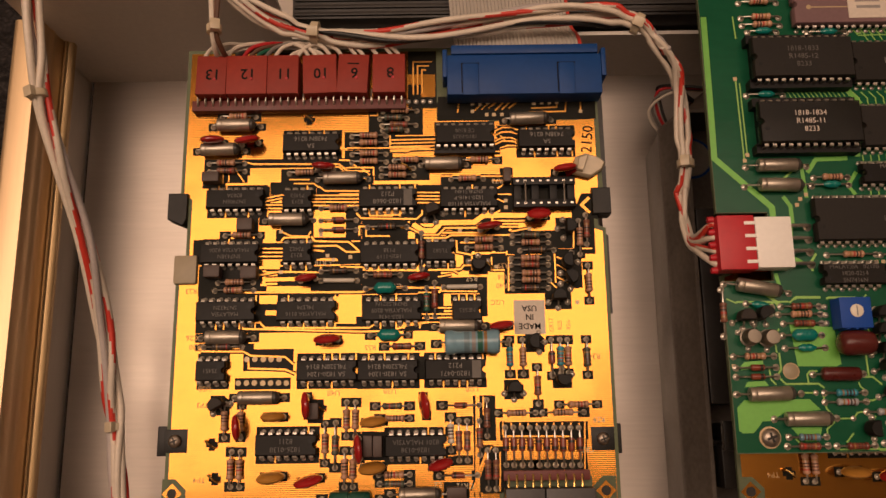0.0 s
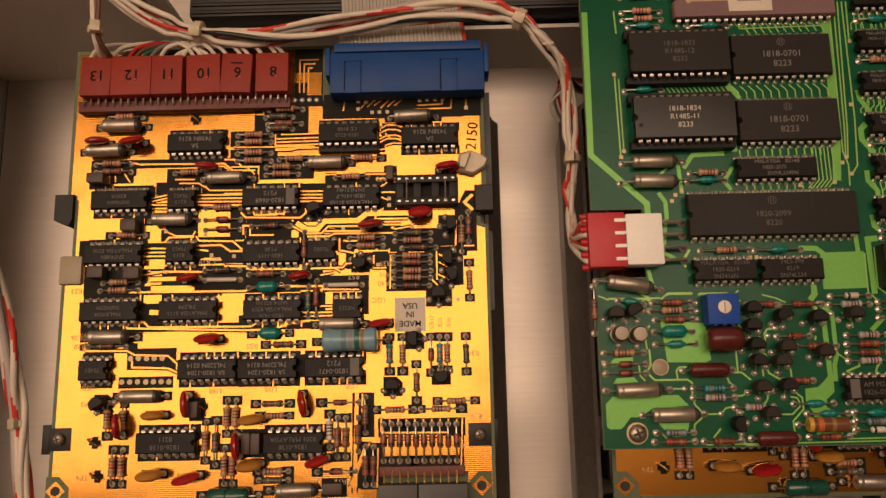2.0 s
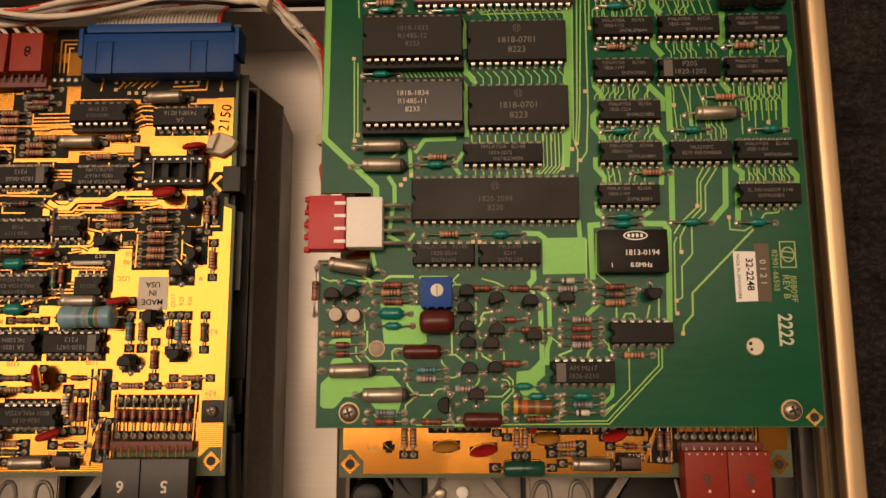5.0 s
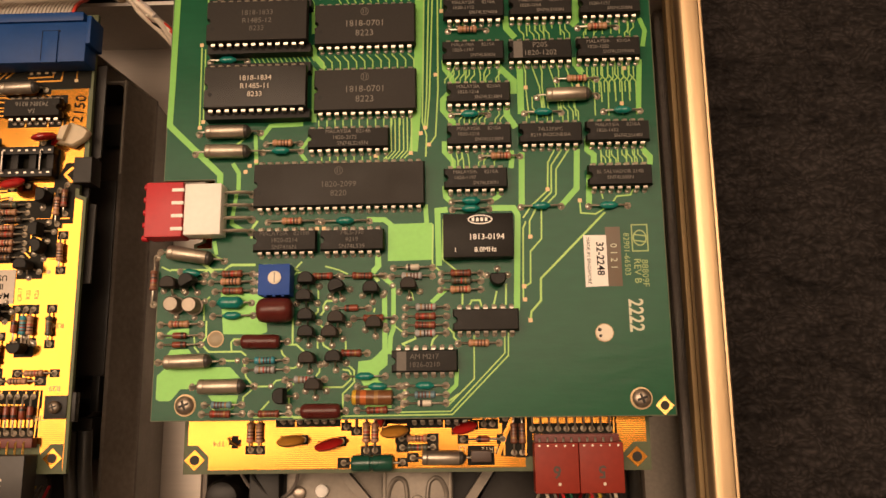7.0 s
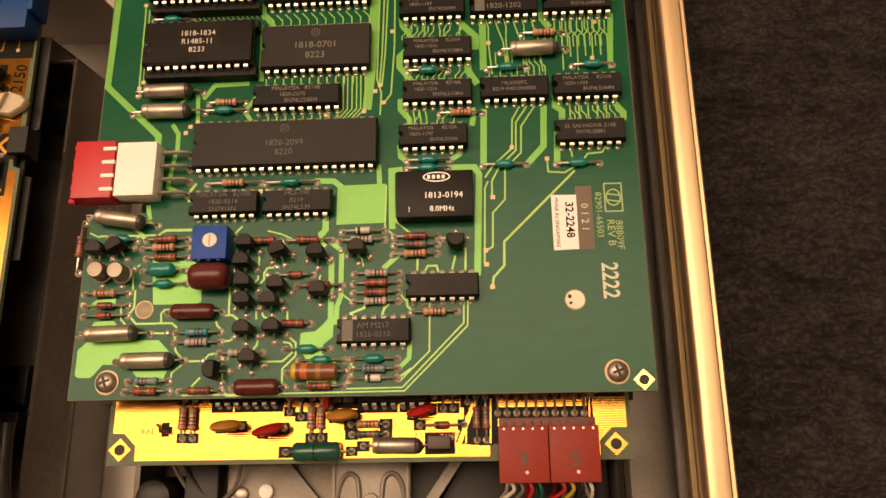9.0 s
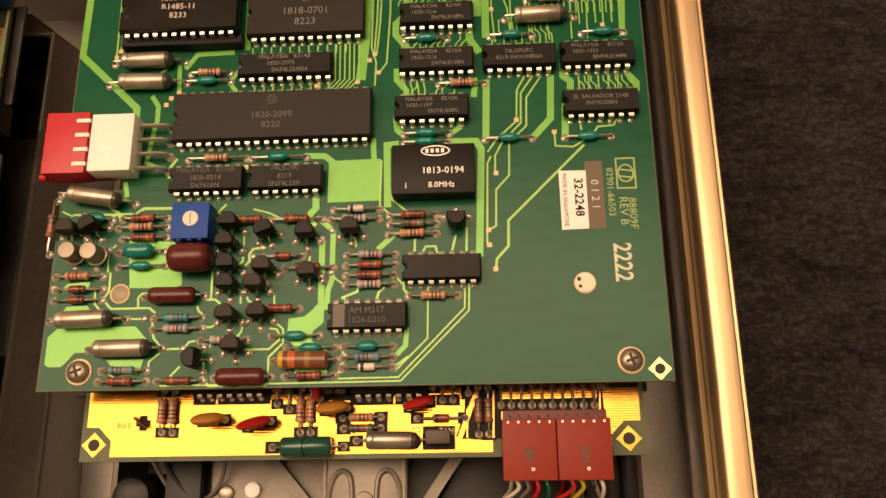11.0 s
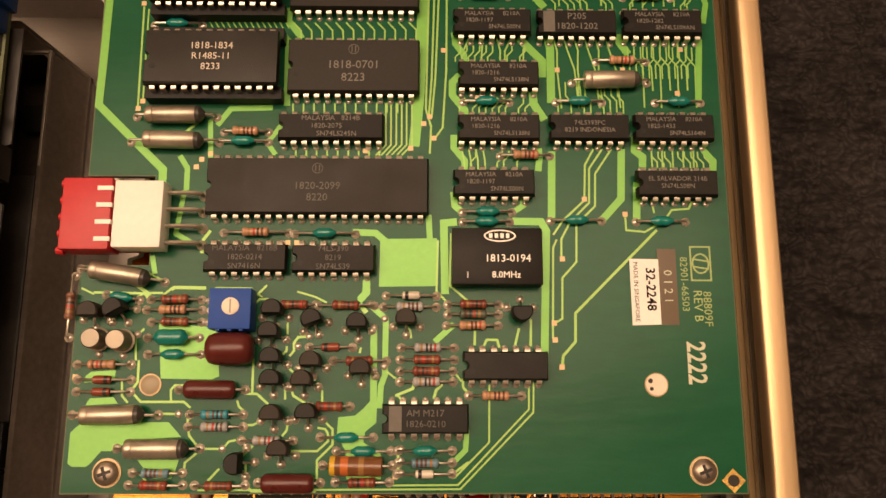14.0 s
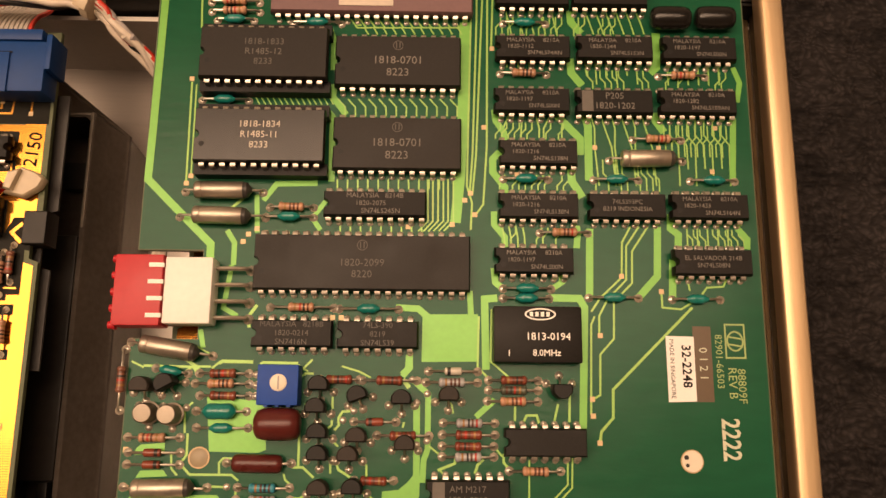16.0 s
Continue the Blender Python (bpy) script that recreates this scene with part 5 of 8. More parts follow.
    track(b, 0.5, (35.0, 5.5), (32.6, 2.9))
    track(b, 0.55, (40.8, 6.5), (41.0, 2.3), (42.3, 0.7), (56.5, 0.6))
    track(b, 0.5, (38.2, 20.4), (38.6, 19.1), (39.8, 18.1))
    track(b, 0.5, (40.1, 15.0), (42.0, 15.0), (43.2, 15.6))
    track(b, 0.5, (40.1, 8.3), (42.2, 10.5))
    track(b, 0.5, (17.5, 4.4), (18.9, 2.9))
    track(b, 0.55, (20.0, 44.5), (21.9, 46.1), (27.8, 46.1))
    track(b, 0.5, (14.0, 43.9), (15.5, 44.9), (19.8, 44.9))
    track(b, 0.5, (16.1, 36.6), (14.3, 34.7), (14.7, 29.4))
    track(b, 0.5, (42.5, 36.6), (43.9, 35.0), (46.0, 34.5))
    joint(b, 67.7, 42.3, 0.8, 0.5)
    joint(b, 71.3, 39.0, 0.8, 0.5)
    joint(b, 71.3, 28.1, 0.8, 0.5)
    joint(b, 68.8, 36.9, 0.8, 0.5)
    joint(b, 77.0, 44.4, 0.8, 0.5)
    joint(b, 25.2, 17.4, 0.8, 0.5)
    joint(b, 35.4, 9.8, 0.8, 0.5)
    joint(b, 30.0, 10.0, 0.8, 0.5)
    joint(b, 68.9, 27.2, 0.8, 0.5)
    joint(b, 75.3, 9.7, 0.8, 0.5)
    joint(b, 75.3, 7.2, 0.8, 0.5)
    joint(b, 75.4, 4.5, 0.8, 0.5)
    joint(b, 54.0, 34.9, 0.8, 0.5)
    joint(b, 51.5, 32.7, 0.8, 0.5)
    track(b, 1.9, (1.5, 139.9), (1.2, 102.5), (1.0, 91.0), (9.8, 82.4), (17.7, 74.7), (17.8, 69.4))
    track(b, 0.48, (11.1, 140.0), (11.5, 132.0))
    track(b, 0.48, (10.1, 117.1), (10.5, 90.1))
    track(b, 0.4, (11.3, 116.4), (11.6, 92.0))
    track(b, 1.6, (44.6, 132.6), (46.0, 129.1), (46.1, 120.8))
    track(b, 1.6, (46.5, 116.9), (46.2, 113.5), (49.7, 108.7))
    track(b, 1.6, (44.1, 110.7), (46.4, 108.0), (46.6, 91.0))
    track(b, 2.6, (79.8, 134.7), (79.3, 105.1), (78.8, 93.2), (77.7, 80.8))
    track(b, 0.48, (81.4, 141.2), (81.4, 136.4), (80.5, 90.3), (81.8, 85.9), (81.5, 79.0))
    track(b, 0.48, (82.9, 141.3), (82.9, 135.6), (81.9, 98.4), (81.2, 88.1))
    track(b, 0.48, (84.4, 141.3), (84.1, 134.0), (82.8, 98.4), (81.9, 88.1))
    track(b, 0.48, (85.7, 141.3), (85.5, 100.7), (84.6, 85.6), (82.8, 83.0))
    track(b, 0.48, (87.1, 141.3), (86.7, 127.7))
    track(b, 1.4, (30.0, 85.9), (33.1, 90.2), (43.2, 90.5))
    track(b, 1.2, (28.3, 87.4), (28.9, 77.7))
    track(b, 1.3, (21.5, 78.2), (23.5, 75.1), (23.6, 69.5))
    track(b, 1.2, (42.3, 81.5), (45.5, 86.0))
    track(b, 1.2, (42.3, 81.5), (44.4, 78.5))
    track(b, 1.6, (87.4, 110.6), (87.8, 107.5), (89.9, 104.5), (89.9, 102.3))
    track(b, 1.8, (88.8, 99.3), (87.0, 97.4), (87.0, 94.0), (90.0, 90.1), (90.0, 88.2))
    track(b, 1.6, (87.3, 83.8), (87.3, 80.5), (89.9, 77.3), (89.9, 74.8))
    track(b, 1.6, (87.2, 69.5), (87.5, 66.0), (89.4, 64.3))
    track(b, 2, (107.4, 138.4), (107.6, 135.2), (110.2, 132.0))
    track(b, 2, (107.1, 124.9), (107.4, 120.9), (110.1, 117.5))
    track(b, 2, (103.4, 109.3), (109.2, 103.1), (109.1, 98.8))
    track(b, 2, (106.7, 95.0), (106.9, 91.8), (109.4, 87.7))
    track(b, 1.8, (111.0, 79.7), (110.5, 62.6))
    track(b, 1.8, (127.9, 80.4), (127.3, 67.9), (122.5, 62.6))
    track(b, 2.2, (129.8, 132.4), (129.4, 122.8), (127.8, 121.2))
    track(b, 2, (128.5, 110.4), (128.7, 108.1), (130.7, 105.1))
    track(b, 0.48, (121.1, 80.3), (118.9, 76.3), (118.5, 67.5), (113.1, 62.4), (110.8, 59.0))
    track(b, 0.48, (123.2, 80.3), (119.9, 75.4), (119.6, 66.9), (114.9, 62.1), (112.7, 58.0), (112.6, 53.6))
    track(b, 0.48, (125.5, 80.4), (121.3, 74.1), (121.0, 66.1), (116.4, 61.5), (116.1, 52.5), (112.7, 48.7), (112.4, 39.1), (110.5, 38.0))
    track(b, 0.48, (111.6, 57.9), (110.7, 55.9), (110.1, 34.5))
    track(b, 1.4, (149.4, 123.1), (150.9, 118.8), (149.9, 113.5))
    track(b, 1.8, (131.3, 83.6), (131.1, 80.0), (133.0, 78.4), (132.8, 75.4))
    track(b, 1.8, (131.3, 72.1), (130.8, 62.6))
    track(b, 1.6, (147.8, 80.2), (150.1, 77.4), (149.9, 74.9))
    track(b, 1.6, (148.6, 109.2), (147.4, 91.9))
    track(b, 0.48, (128.1, 63.9), (128.2, 60.2), (132.7, 59.8), (137.0, 62.4))
    track(b, 0.48, (134.5, 67.9), (135.1, 64.4))
    track(b, 0.48, (144.3, 67.3), (143.4, 65.5), (139.3, 65.2), (137.5, 62.7))
    track(b, 2, (110.6, 109.4), (111.3, 106.4), (111.2, 92.1))
    track(b, 1.8, (85.2, 44.8), (84.9, 61.8), (88.0, 62.1))
    track(b, 1.8, (101.1, 62.3), (108.0, 62.2), (109.2, 60.0), (108.1, 31.2))
    track(b, 1.6, (63.4, 59.5), (68.8, 59.3), (71.3, 57.2))
    track(b, 1.4, (81.3, 63.8), (81.6, 57.6))
    track(b, 0.64, (135.5, 60.3), (115.5, 40.4), (115.3, 33.8), (112.4, 30.6), (112.0, 28.0))
    track(b, 0.48, (83.5, 57.6), (83.2, 45.4), (85.5, 43.1))
    track(b, 0.48, (86.6, 59.3), (86.3, 46.8), (90.6, 43.1))
    track(b, 1.4, (102.7, 73.9), (103.9, 66.2), (101.1, 64.3))
    track(b, 1.6, (107.6, 74.7), (108.0, 78.3), (107.8, 80.4))
    track(b, 1.2, (23.2, 69.5), (21.8, 59.0), (25.3, 57.0))
    track(b, 0.8, (29.9, 59.8), (28.0, 57.0), (28.2, 54.3))
    track(b, 0.72, (20.3, 82.2), (26.2, 87.4))
    track(b, 0.48, (51.5, 133.5), (52.9, 133.5))
    track(b, 0.4, (47.5, 112.9), (49.4, 110.8), (49.5, 108.2))
    track(b, 0.4, (50.1, 112.9), (52.0, 110.8), (52.1, 108.2))
    track(b, 0.4, (52.7, 113.0), (54.6, 110.9), (54.7, 108.3))
    track(b, 0.4, (55.3, 113.0), (57.2, 110.9), (57.3, 108.3))
    track(b, 0.4, (57.9, 113.1), (59.8, 110.9), (59.9, 108.4))
    track(b, 0.4, (60.5, 113.1), (62.4, 111.0), (62.5, 108.4))
    track(b, 0.4, (63.1, 113.1), (65.0, 111.0), (65.0, 108.4))
    track(b, 0.4, (65.7, 113.2), (67.6, 111.1), (67.6, 108.5))
    track(b, 0.4, (68.3, 113.2), (70.2, 111.1), (70.2, 108.5))
    track(b, 0.4, (70.9, 113.3), (72.8, 111.1), (72.8, 108.5))
    track(b, 0.4, (73.5, 113.3), (75.4, 111.2), (75.4, 108.6))
    track(b, 0.4, (76.1, 113.3), (78.0, 111.2), (78.0, 108.6))
    track(b, 0.4, (48.1, 91.6), (48.2, 89.0))
    track(b, 0.4, (50.7, 91.6), (50.7, 89.0))
    track(b, 0.4, (53.2, 91.7), (53.3, 89.0))
    track(b, 0.4, (55.7, 91.7), (55.8, 89.1))
    track(b, 0.4, (58.3, 91.7), (58.4, 89.1))
    track(b, 0.4, (60.8, 91.8), (60.9, 89.1))
    track(b, 0.4, (63.4, 91.8), (63.4, 89.2))
    track(b, 0.4, (65.9, 91.8), (66.0, 89.2))
    track(b, 0.4, (68.5, 91.9), (68.5, 89.2))
    track(b, 0.4, (71.0, 91.9), (71.0, 89.3))
    track(b, 0.4, (73.6, 91.9), (73.6, 89.3))
    track(b, 0.4, (49.2, 80.8), (49.3, 77.4))
    track(b, 0.4, (51.7, 80.9), (51.8, 77.4))
    track(b, 0.4, (54.2, 80.9), (54.3, 77.5))
    track(b, 0.4, (56.7, 80.9), (56.8, 77.5))
    track(b, 0.4, (59.3, 81.0), (59.3, 77.5))
    track(b, 0.4, (61.8, 81.0), (61.9, 77.6))
    track(b, 0.4, (64.3, 81.0), (64.4, 77.6))
    track(b, 0.4, (66.8, 81.1), (66.9, 77.6))
    track(b, 0.4, (69.3, 81.1), (69.4, 77.7))
    track(b, 0.4, (70.7, 91.9), (70.9, 81.1), (68.5, 78.5))
    track(b, 0.4, (72.0, 91.9), (72.1, 81.1), (69.8, 78.5))
    track(b, 0.4, (73.3, 91.9), (73.4, 81.2), (71.0, 78.5))
    track(b, 0.4, (74.6, 91.9), (74.7, 81.2), (72.3, 78.6))
    track(b, 0.4, (75.8, 92.0), (75.9, 81.2), (73.6, 78.6))
    track(b, 0.4, (77.1, 92.0), (77.2, 81.2), (74.8, 78.6))
    track(b, 0.4, (50.0, 135.1), (51.8, 132.7), (53.7, 132.7), (54.8, 130.8))
    track(b, 0.4, (52.4, 135.1), (54.2, 132.7), (56.1, 132.8), (57.2, 130.9))
    track(b, 0.4, (54.8, 135.1), (56.6, 132.8), (58.6, 132.8), (59.6, 130.9))
    track(b, 0.4, (57.2, 135.2), (59.1, 132.8), (61.0, 132.8), (62.1, 130.9))
    track(b, 0.4, (59.7, 135.2), (61.5, 132.8), (63.4, 132.9), (64.5, 131.0))
    track(b, 0.4, (62.1, 135.3), (63.9, 132.9), (65.8, 132.9), (66.9, 131.0))
    track(b, 0.4, (64.6, 135.3), (66.4, 132.9), (68.3, 133.0), (69.3, 131.1))
    track(b, 0.4, (67.0, 135.3), (68.8, 133.0), (70.7, 133.0), (71.8, 131.1))
    track(b, 0.4, (69.4, 135.4), (71.2, 133.0), (73.1, 133.0), (74.2, 131.1))
    track(b, 0.4, (71.9, 135.4), (73.7, 133.0), (75.6, 133.1), (76.6, 131.2))
    track(b, 0.4, (74.3, 135.5), (76.1, 133.1), (78.0, 133.1), (79.1, 131.2))
    track(b, 0.4, (76.7, 135.5), (78.5, 133.1), (80.5, 133.2), (81.5, 131.3))
    track(b, 0.32, (26.5, 113.2), (27.7, 111.1))
    track(b, 0.32, (27.9, 113.2), (29.2, 111.1))
    track(b, 0.32, (29.3, 113.3), (30.6, 111.1))
    track(b, 0.32, (30.8, 113.3), (32.0, 111.1))
    track(b, 0.32, (32.2, 113.3), (33.5, 111.2))
    track(b, 0.32, (33.6, 113.3), (34.9, 111.2))
    track(b, 0.32, (35.1, 113.3), (36.3, 111.2))
    track(b, 0.32, (36.5, 113.4), (37.8, 111.2))
    track(b, 0.32, (38.0, 113.4), (39.2, 111.3))
    track(b, 0.32, (39.4, 113.4), (40.7, 111.3))
    track(b, 0.32, (40.8, 113.4), (42.1, 111.3))
    track(b, 0.32, (42.3, 113.4), (43.5, 111.3))
    track(b, 0.32, (43.7, 113.5), (45.0, 111.3))
    track(b, 0.32, (45.2, 113.5), (46.4, 111.4))
    track(b, 0.4, (91.1, 109.1), (89.7, 105.6), (89.6, 103.0))
    track(b, 0.4, (94.6, 108.7), (94.3, 105.7), (94.2, 103.1))
    track(b, 0.4, (98.1, 109.2), (98.9, 105.7), (98.8, 103.2))
    track(b, 0.4, (101.5, 108.8), (100.0, 105.7), (100.0, 103.2))
    track(b, 0.4, (105.0, 109.3), (104.6, 105.8), (104.6, 103.2))
    track(b, 0.4, (112.1, 109.4), (113.0, 105.9), (112.9, 100.8), (113.7, 90.7))
    track(b, 0.4, (114.7, 109.5), (115.6, 106.0), (117.2, 100.9), (118.0, 90.8))
    track(b, 0.4, (117.3, 109.5), (118.2, 106.0), (118.0, 100.9), (118.8, 90.8))
    track(b, 0.4, (119.9, 109.5), (120.8, 106.0), (122.3, 100.9), (123.1, 90.8))
    track(b, 0.4, (122.5, 109.6), (123.4, 106.1), (123.2, 100.9), (123.9, 90.8))
    track(b, 0.4, (125.1, 109.6), (126.0, 106.1), (127.5, 101.0), (128.2, 90.9))
    track(b, 0.4, (132.4, 109.7), (132.1, 104.4), (134.2, 101.7), (134.1, 91.0))
    track(b, 0.4, (134.6, 109.7), (134.3, 104.4), (136.3, 101.7), (136.4, 95.4))
    track(b, 0.4, (136.8, 109.8), (136.5, 104.4), (138.5, 101.8), (138.3, 91.0))
    track(b, 0.4, (138.9, 109.8), (138.6, 104.5), (140.7, 101.8), (140.7, 95.5))
    track(b, 0.4, (141.1, 109.8), (140.8, 104.5), (142.8, 101.8), (142.6, 91.1))
    track(b, 0.4, (143.3, 109.9), (143.0, 104.5), (145.0, 101.8), (145.0, 95.6))
    track(b, 0.4, (145.5, 109.9), (145.2, 104.6), (147.2, 101.9), (146.9, 91.1))
    track(b, 0.4, (135.2, 80.8), (135.2, 75.0))
    track(b, 0.4, (137.8, 80.8), (137.7, 75.1))
    track(b, 0.4, (140.3, 80.8), (140.3, 75.1))
    track(b, 0.4, (142.9, 80.9), (142.8, 75.1))
    track(b, 0.4, (145.4, 80.9), (145.3, 75.1))
    track(b, 0.4, (111.4, 138.2), (112.4, 135.3), (113.5, 131.8))
    track(b, 0.4, (114.1, 138.2), (115.1, 135.3), (116.1, 131.8))
    track(b, 0.4, (116.8, 138.3), (117.7, 135.4), (118.8, 131.9))
    track(b, 0.4, (119.5, 138.3), (120.4, 135.4), (121.5, 131.9))
    track(b, 0.4, (122.2, 138.3), (123.1, 135.5), (124.1, 131.9))
    track(b, 0.4, (124.8, 138.4), (125.8, 135.5), (126.8, 132.0))
    track(b, 0.4, (111.0, 123.8), (111.4, 120.2))
    track(b, 0.4, (113.7, 123.9), (113.9, 117.9))
    track(b, 0.4, (116.3, 123.9), (116.7, 120.3))
    track(b, 0.4, (119.0, 123.9), (119.2, 118.0))
    track(b, 0.4, (121.6, 124.0), (121.9, 120.4))
    track(b, 0.4, (124.3, 124.0), (124.5, 118.1))
    track(b, 0.4, (132.4, 124.5), (132.4, 117.9))
    track(b, 0.4, (135.0, 124.5), (135.0, 117.9))
    track(b, 0.4, (137.7, 124.5), (137.6, 118.0))
    track(b, 0.4, (140.3, 124.6), (140.3, 118.0))
    track(b, 0.4, (143.0, 124.6), (142.9, 118.0))
    track(b, 0.4, (145.7, 124.7), (145.6, 118.1))
    track(b, 0.4, (90.5, 125.4), (90.8, 122.2))
    track(b, 0.4, (93.5, 125.4), (93.7, 122.3))
    track(b, 0.4, (96.4, 125.5), (96.6, 122.3))
    track(b, 0.4, (99.3, 125.5), (99.6, 122.4))
    track(b, 0.4, (102.3, 125.6), (102.5, 122.4))
    track(b, 0.4, (90.6, 138.1), (92.0, 131.4))
    track(b, 0.4, (93.6, 138.2), (95.0, 131.5))
    track(b, 0.4, (96.5, 138.2), (97.9, 131.5))
    track(b, 0.4, (99.5, 138.3), (100.9, 131.6))
    track(b, 0.4, (102.5, 138.3), (103.9, 131.6))
    track(b, 0.4, (89.2, 80.2), (89.8, 77.3), (89.9, 74.5))
    track(b, 0.4, (90.9, 80.2), (91.4, 77.4), (91.6, 74.5))
    track(b, 0.4, (92.6, 80.2), (93.1, 77.4), (93.2, 74.5))
    track(b, 0.4, (94.3, 80.3), (94.8, 77.4), (94.9, 74.5))
    track(b, 0.4, (105.4, 24.5), (105.2, 17.8), (88.6, 1.1), (30.4, 0.9))
    track(b, 0.4, (104.3, 24.5), (104.2, 18.5), (88.1, 2.0), (72.8, 1.9))
    track(b, 0.4, (95.3, 24.0), (95.1, 11.2), (87.2, 3.4))
    track(b, 1.4, (87.3, 37.8), (82.8, 33.7))
    track(b, 1.4, (67.0, 48.3), (67.1, 45.1), (65.3, 43.0))
    track(b, 0.64, (31.4, 45.6), (32.1, 46.0), (40.4, 45.9))
    track(b, 0.64, (15.6, 44.8), (16.7, 43.4))
    track(b, 0.56, (3.8, 45.0), (15.3, 44.8))
    track(b, 0.8, (21.7, 45.7), (22.4, 46.2), (29.7, 46.1))
    track(b, 0.64, (73.9, 21.5), (77.9, 23.1), (78.2, 24.9))
    track(b, 0.64, (82.6, 20.8), (83.2, 22.8), (84.6, 24.1))
    track(b, 1.2, (86.8, 6.6), (89.8, 9.5), (90.1, 14.0))
    track(b, 0.56, (86.8, 4.3), (90.5, 6.9))
    track(b, 0.64, (74.7, 9.4), (74.7, 4.5))
    track(b, 0.56, (92.1, 36.3), (92.0, 32.9))
    track(b, 0.56, (94.1, 32.8), (94.8, 34.2), (97.2, 34.2), (97.7, 32.4))
    track(b, 0.56, (102.3, 36.9), (101.3, 32.8))
    track(b, 0.56, (105.1, 39.0), (104.9, 32.7))
    track(b, 0.56, (89.3, 25.4), (89.3, 23.4), (90.9, 21.6))
    track(b, 1.2, (16.7, 53.7), (17.6, 49.4))
    track(b, 0.8, (12.6, 47.3), (17.0, 44.4))
    track(b, 0.44, (74.3, 39.4), (77.1, 36.5), (77.4, 34.5))
    track(b, 0.44, (50.8, 45.3), (55.0, 44.1), (57.8, 42.7))
    track(b, 0.44, (40.4, 45.5), (42.8, 44.0))
    track(b, 0.44, (0.9, 46.0), (3.9, 44.6))
    track(b, 0.44, (71.8, 27.0), (74.5, 24.9))
    track(b, 0.44, (87.3, 26.8), (89.0, 24.7))
    track(b, 0.44, (74.5, 21.5), (75.9, 19.9))
    track(b, 0.44, (15.1, 50.1), (20.2, 47.5))
    via(b, 10.0, 117.9)
    via(b, 10.6, 90.1)
    via(b, 11.6, 92.0)
    via(b, 86.9, 127.4)
    via(b, 84.8, 105.8)
    via(b, 81.4, 88.4)
    via(b, 80.0, 86.6)
    via(b, 82.5, 82.9)
    via(b, 66.0, 79.6)
    via(b, 76.9, 80.3)
    via(b, 112.9, 100.8)
    via(b, 129.1, 100.9)
    via(b, 143.8, 106.4)
    via(b, 118.5, 67.8)
    via(b, 128.1, 64.1)
    via(b, 112.8, 53.2)
    via(b, 112.0, 28.0)
    via(b, 110.5, 38.1)
    via(b, 110.6, 34.2)
    via(b, 25.6, 75.4)
    via(b, 26.8, 77.3)
    via(b, 28.8, 78.7)
    via(b, 142.4, 94.8)
    via(b, 93.1, 93.4)
    via(b, 11.9, 9.5)
    via(b, 2.1, 17.1)
    via(b, 1.3, 25.6)
    via(b, 1.6, 22.1)
    via(b, 15.4, 4.8)
    via(b, 50.3, 56.9)
    via(b, 48.2, 56.9)
    via(b, 74.7, 6.4)
    via(b, 74.1, 3.8)
    chip(b, 24, 29.5, 122.2, ("1818-1833", "R1485-12", "8233"), wide=True, socket=3.4, ink=INK_FAINT, size=1.7)
    chip(b, 24, 62.8, 121.9, ("1818-0701", "8223"), wide=True, size=2.1, mark=True)
    chip(b, 24, 29.6, 100.5, ("1818-1834", "R1485-11", "8233"), wide=True, socket=3.4, size=1.7, shiny=True, ink=PAPER_OLD)
    chip(b, 24, 63.0, 100.0, ("1818-0701", "8223"), wide=True, size=2.1, mark=True)
    chip(b, 40, 55.7, 142.0, wide=True, body=CERAMIC)
    chip(b, 20, 57.9, 84.5, ("MALAYSIA   8214B", "1820-2075    ", "      SN74LS245N"), size=1.25)
    chip(b, 40, 55.2, 69.9, ("1820-2099", "8220"), wide=True, size=1.8, ink=INK_FAINT, mark=True)
    chip(b, 14, 97.1, 126.3, ("MALAYSIA     8210A", ("1820-1112", -3.2), ("SN74LS74AN", 3.0)), size=1.12)
    chip(b, 16, 118.1, 126.5, ("MALAYSIA     8210A", ("1820-1244", -3.2), ("SN74LS153N", 3.0)), size=1.12)
    chip(b, 14, 139.7, 126.5, ("MALAYSIA     8210A", ("1820-1197", -3.2), ("SN74LS00N", 3.0)), size=1.12)
    chip(b, 14, 97.1, 141.1, ("1820-1197",))
    chip(b, 16, 117.3, 141.3, ("1820-1216",))
    chip(b, 14, 96.7, 112.0, ("MALAYSIA     8210A", ("1820-1197", -3.2), ("SN74LS00N", 3.0)), size=1.12)
    chip(b, 16, 138.6, 112.0, ("MALAYSIA     8210A", ("1820-1282", -3.2), ("SN74LS109AN", 3.0)), size=1.12)
    chip(b, 16, 98.1, 98.2, ("MALAYSIA     8210A", ("1820-1216", -3.2), ("SN74LS138N", 3.0)), size=1.12)
    chip(b, 16, 98.0, 84.6, ("MALAYSIA     8210A", ("1820-1216", -3.2), ("SN74LS138N", 3.0)), size=1.12)
    chip(b, 14, 140.0, 84.8, ("MALAYSIA     8210A", ("1820-1433", -3.2), ("SN74LS164N", 3.0)), size=1.12)
    chip(b, 14, 96.7, 70.9, ("MALAYSIA     8210A", ("1820-1197", -3.2), ("SN74LS00N", 3.0)), size=1.12)
    chip(b, 16, 117.5, 111.8, ("P205", "1820-1202"), size=1.7, stripe=True)
    chip(b, 14, 119.7, 84.7, ("74LS393PC", "8219 INDONESIA"), size=1.15)
    chip(b, 14, 140.0, 70.9, ("EL SALVADOR 214B", "SN74LS08N"), size=1.15)
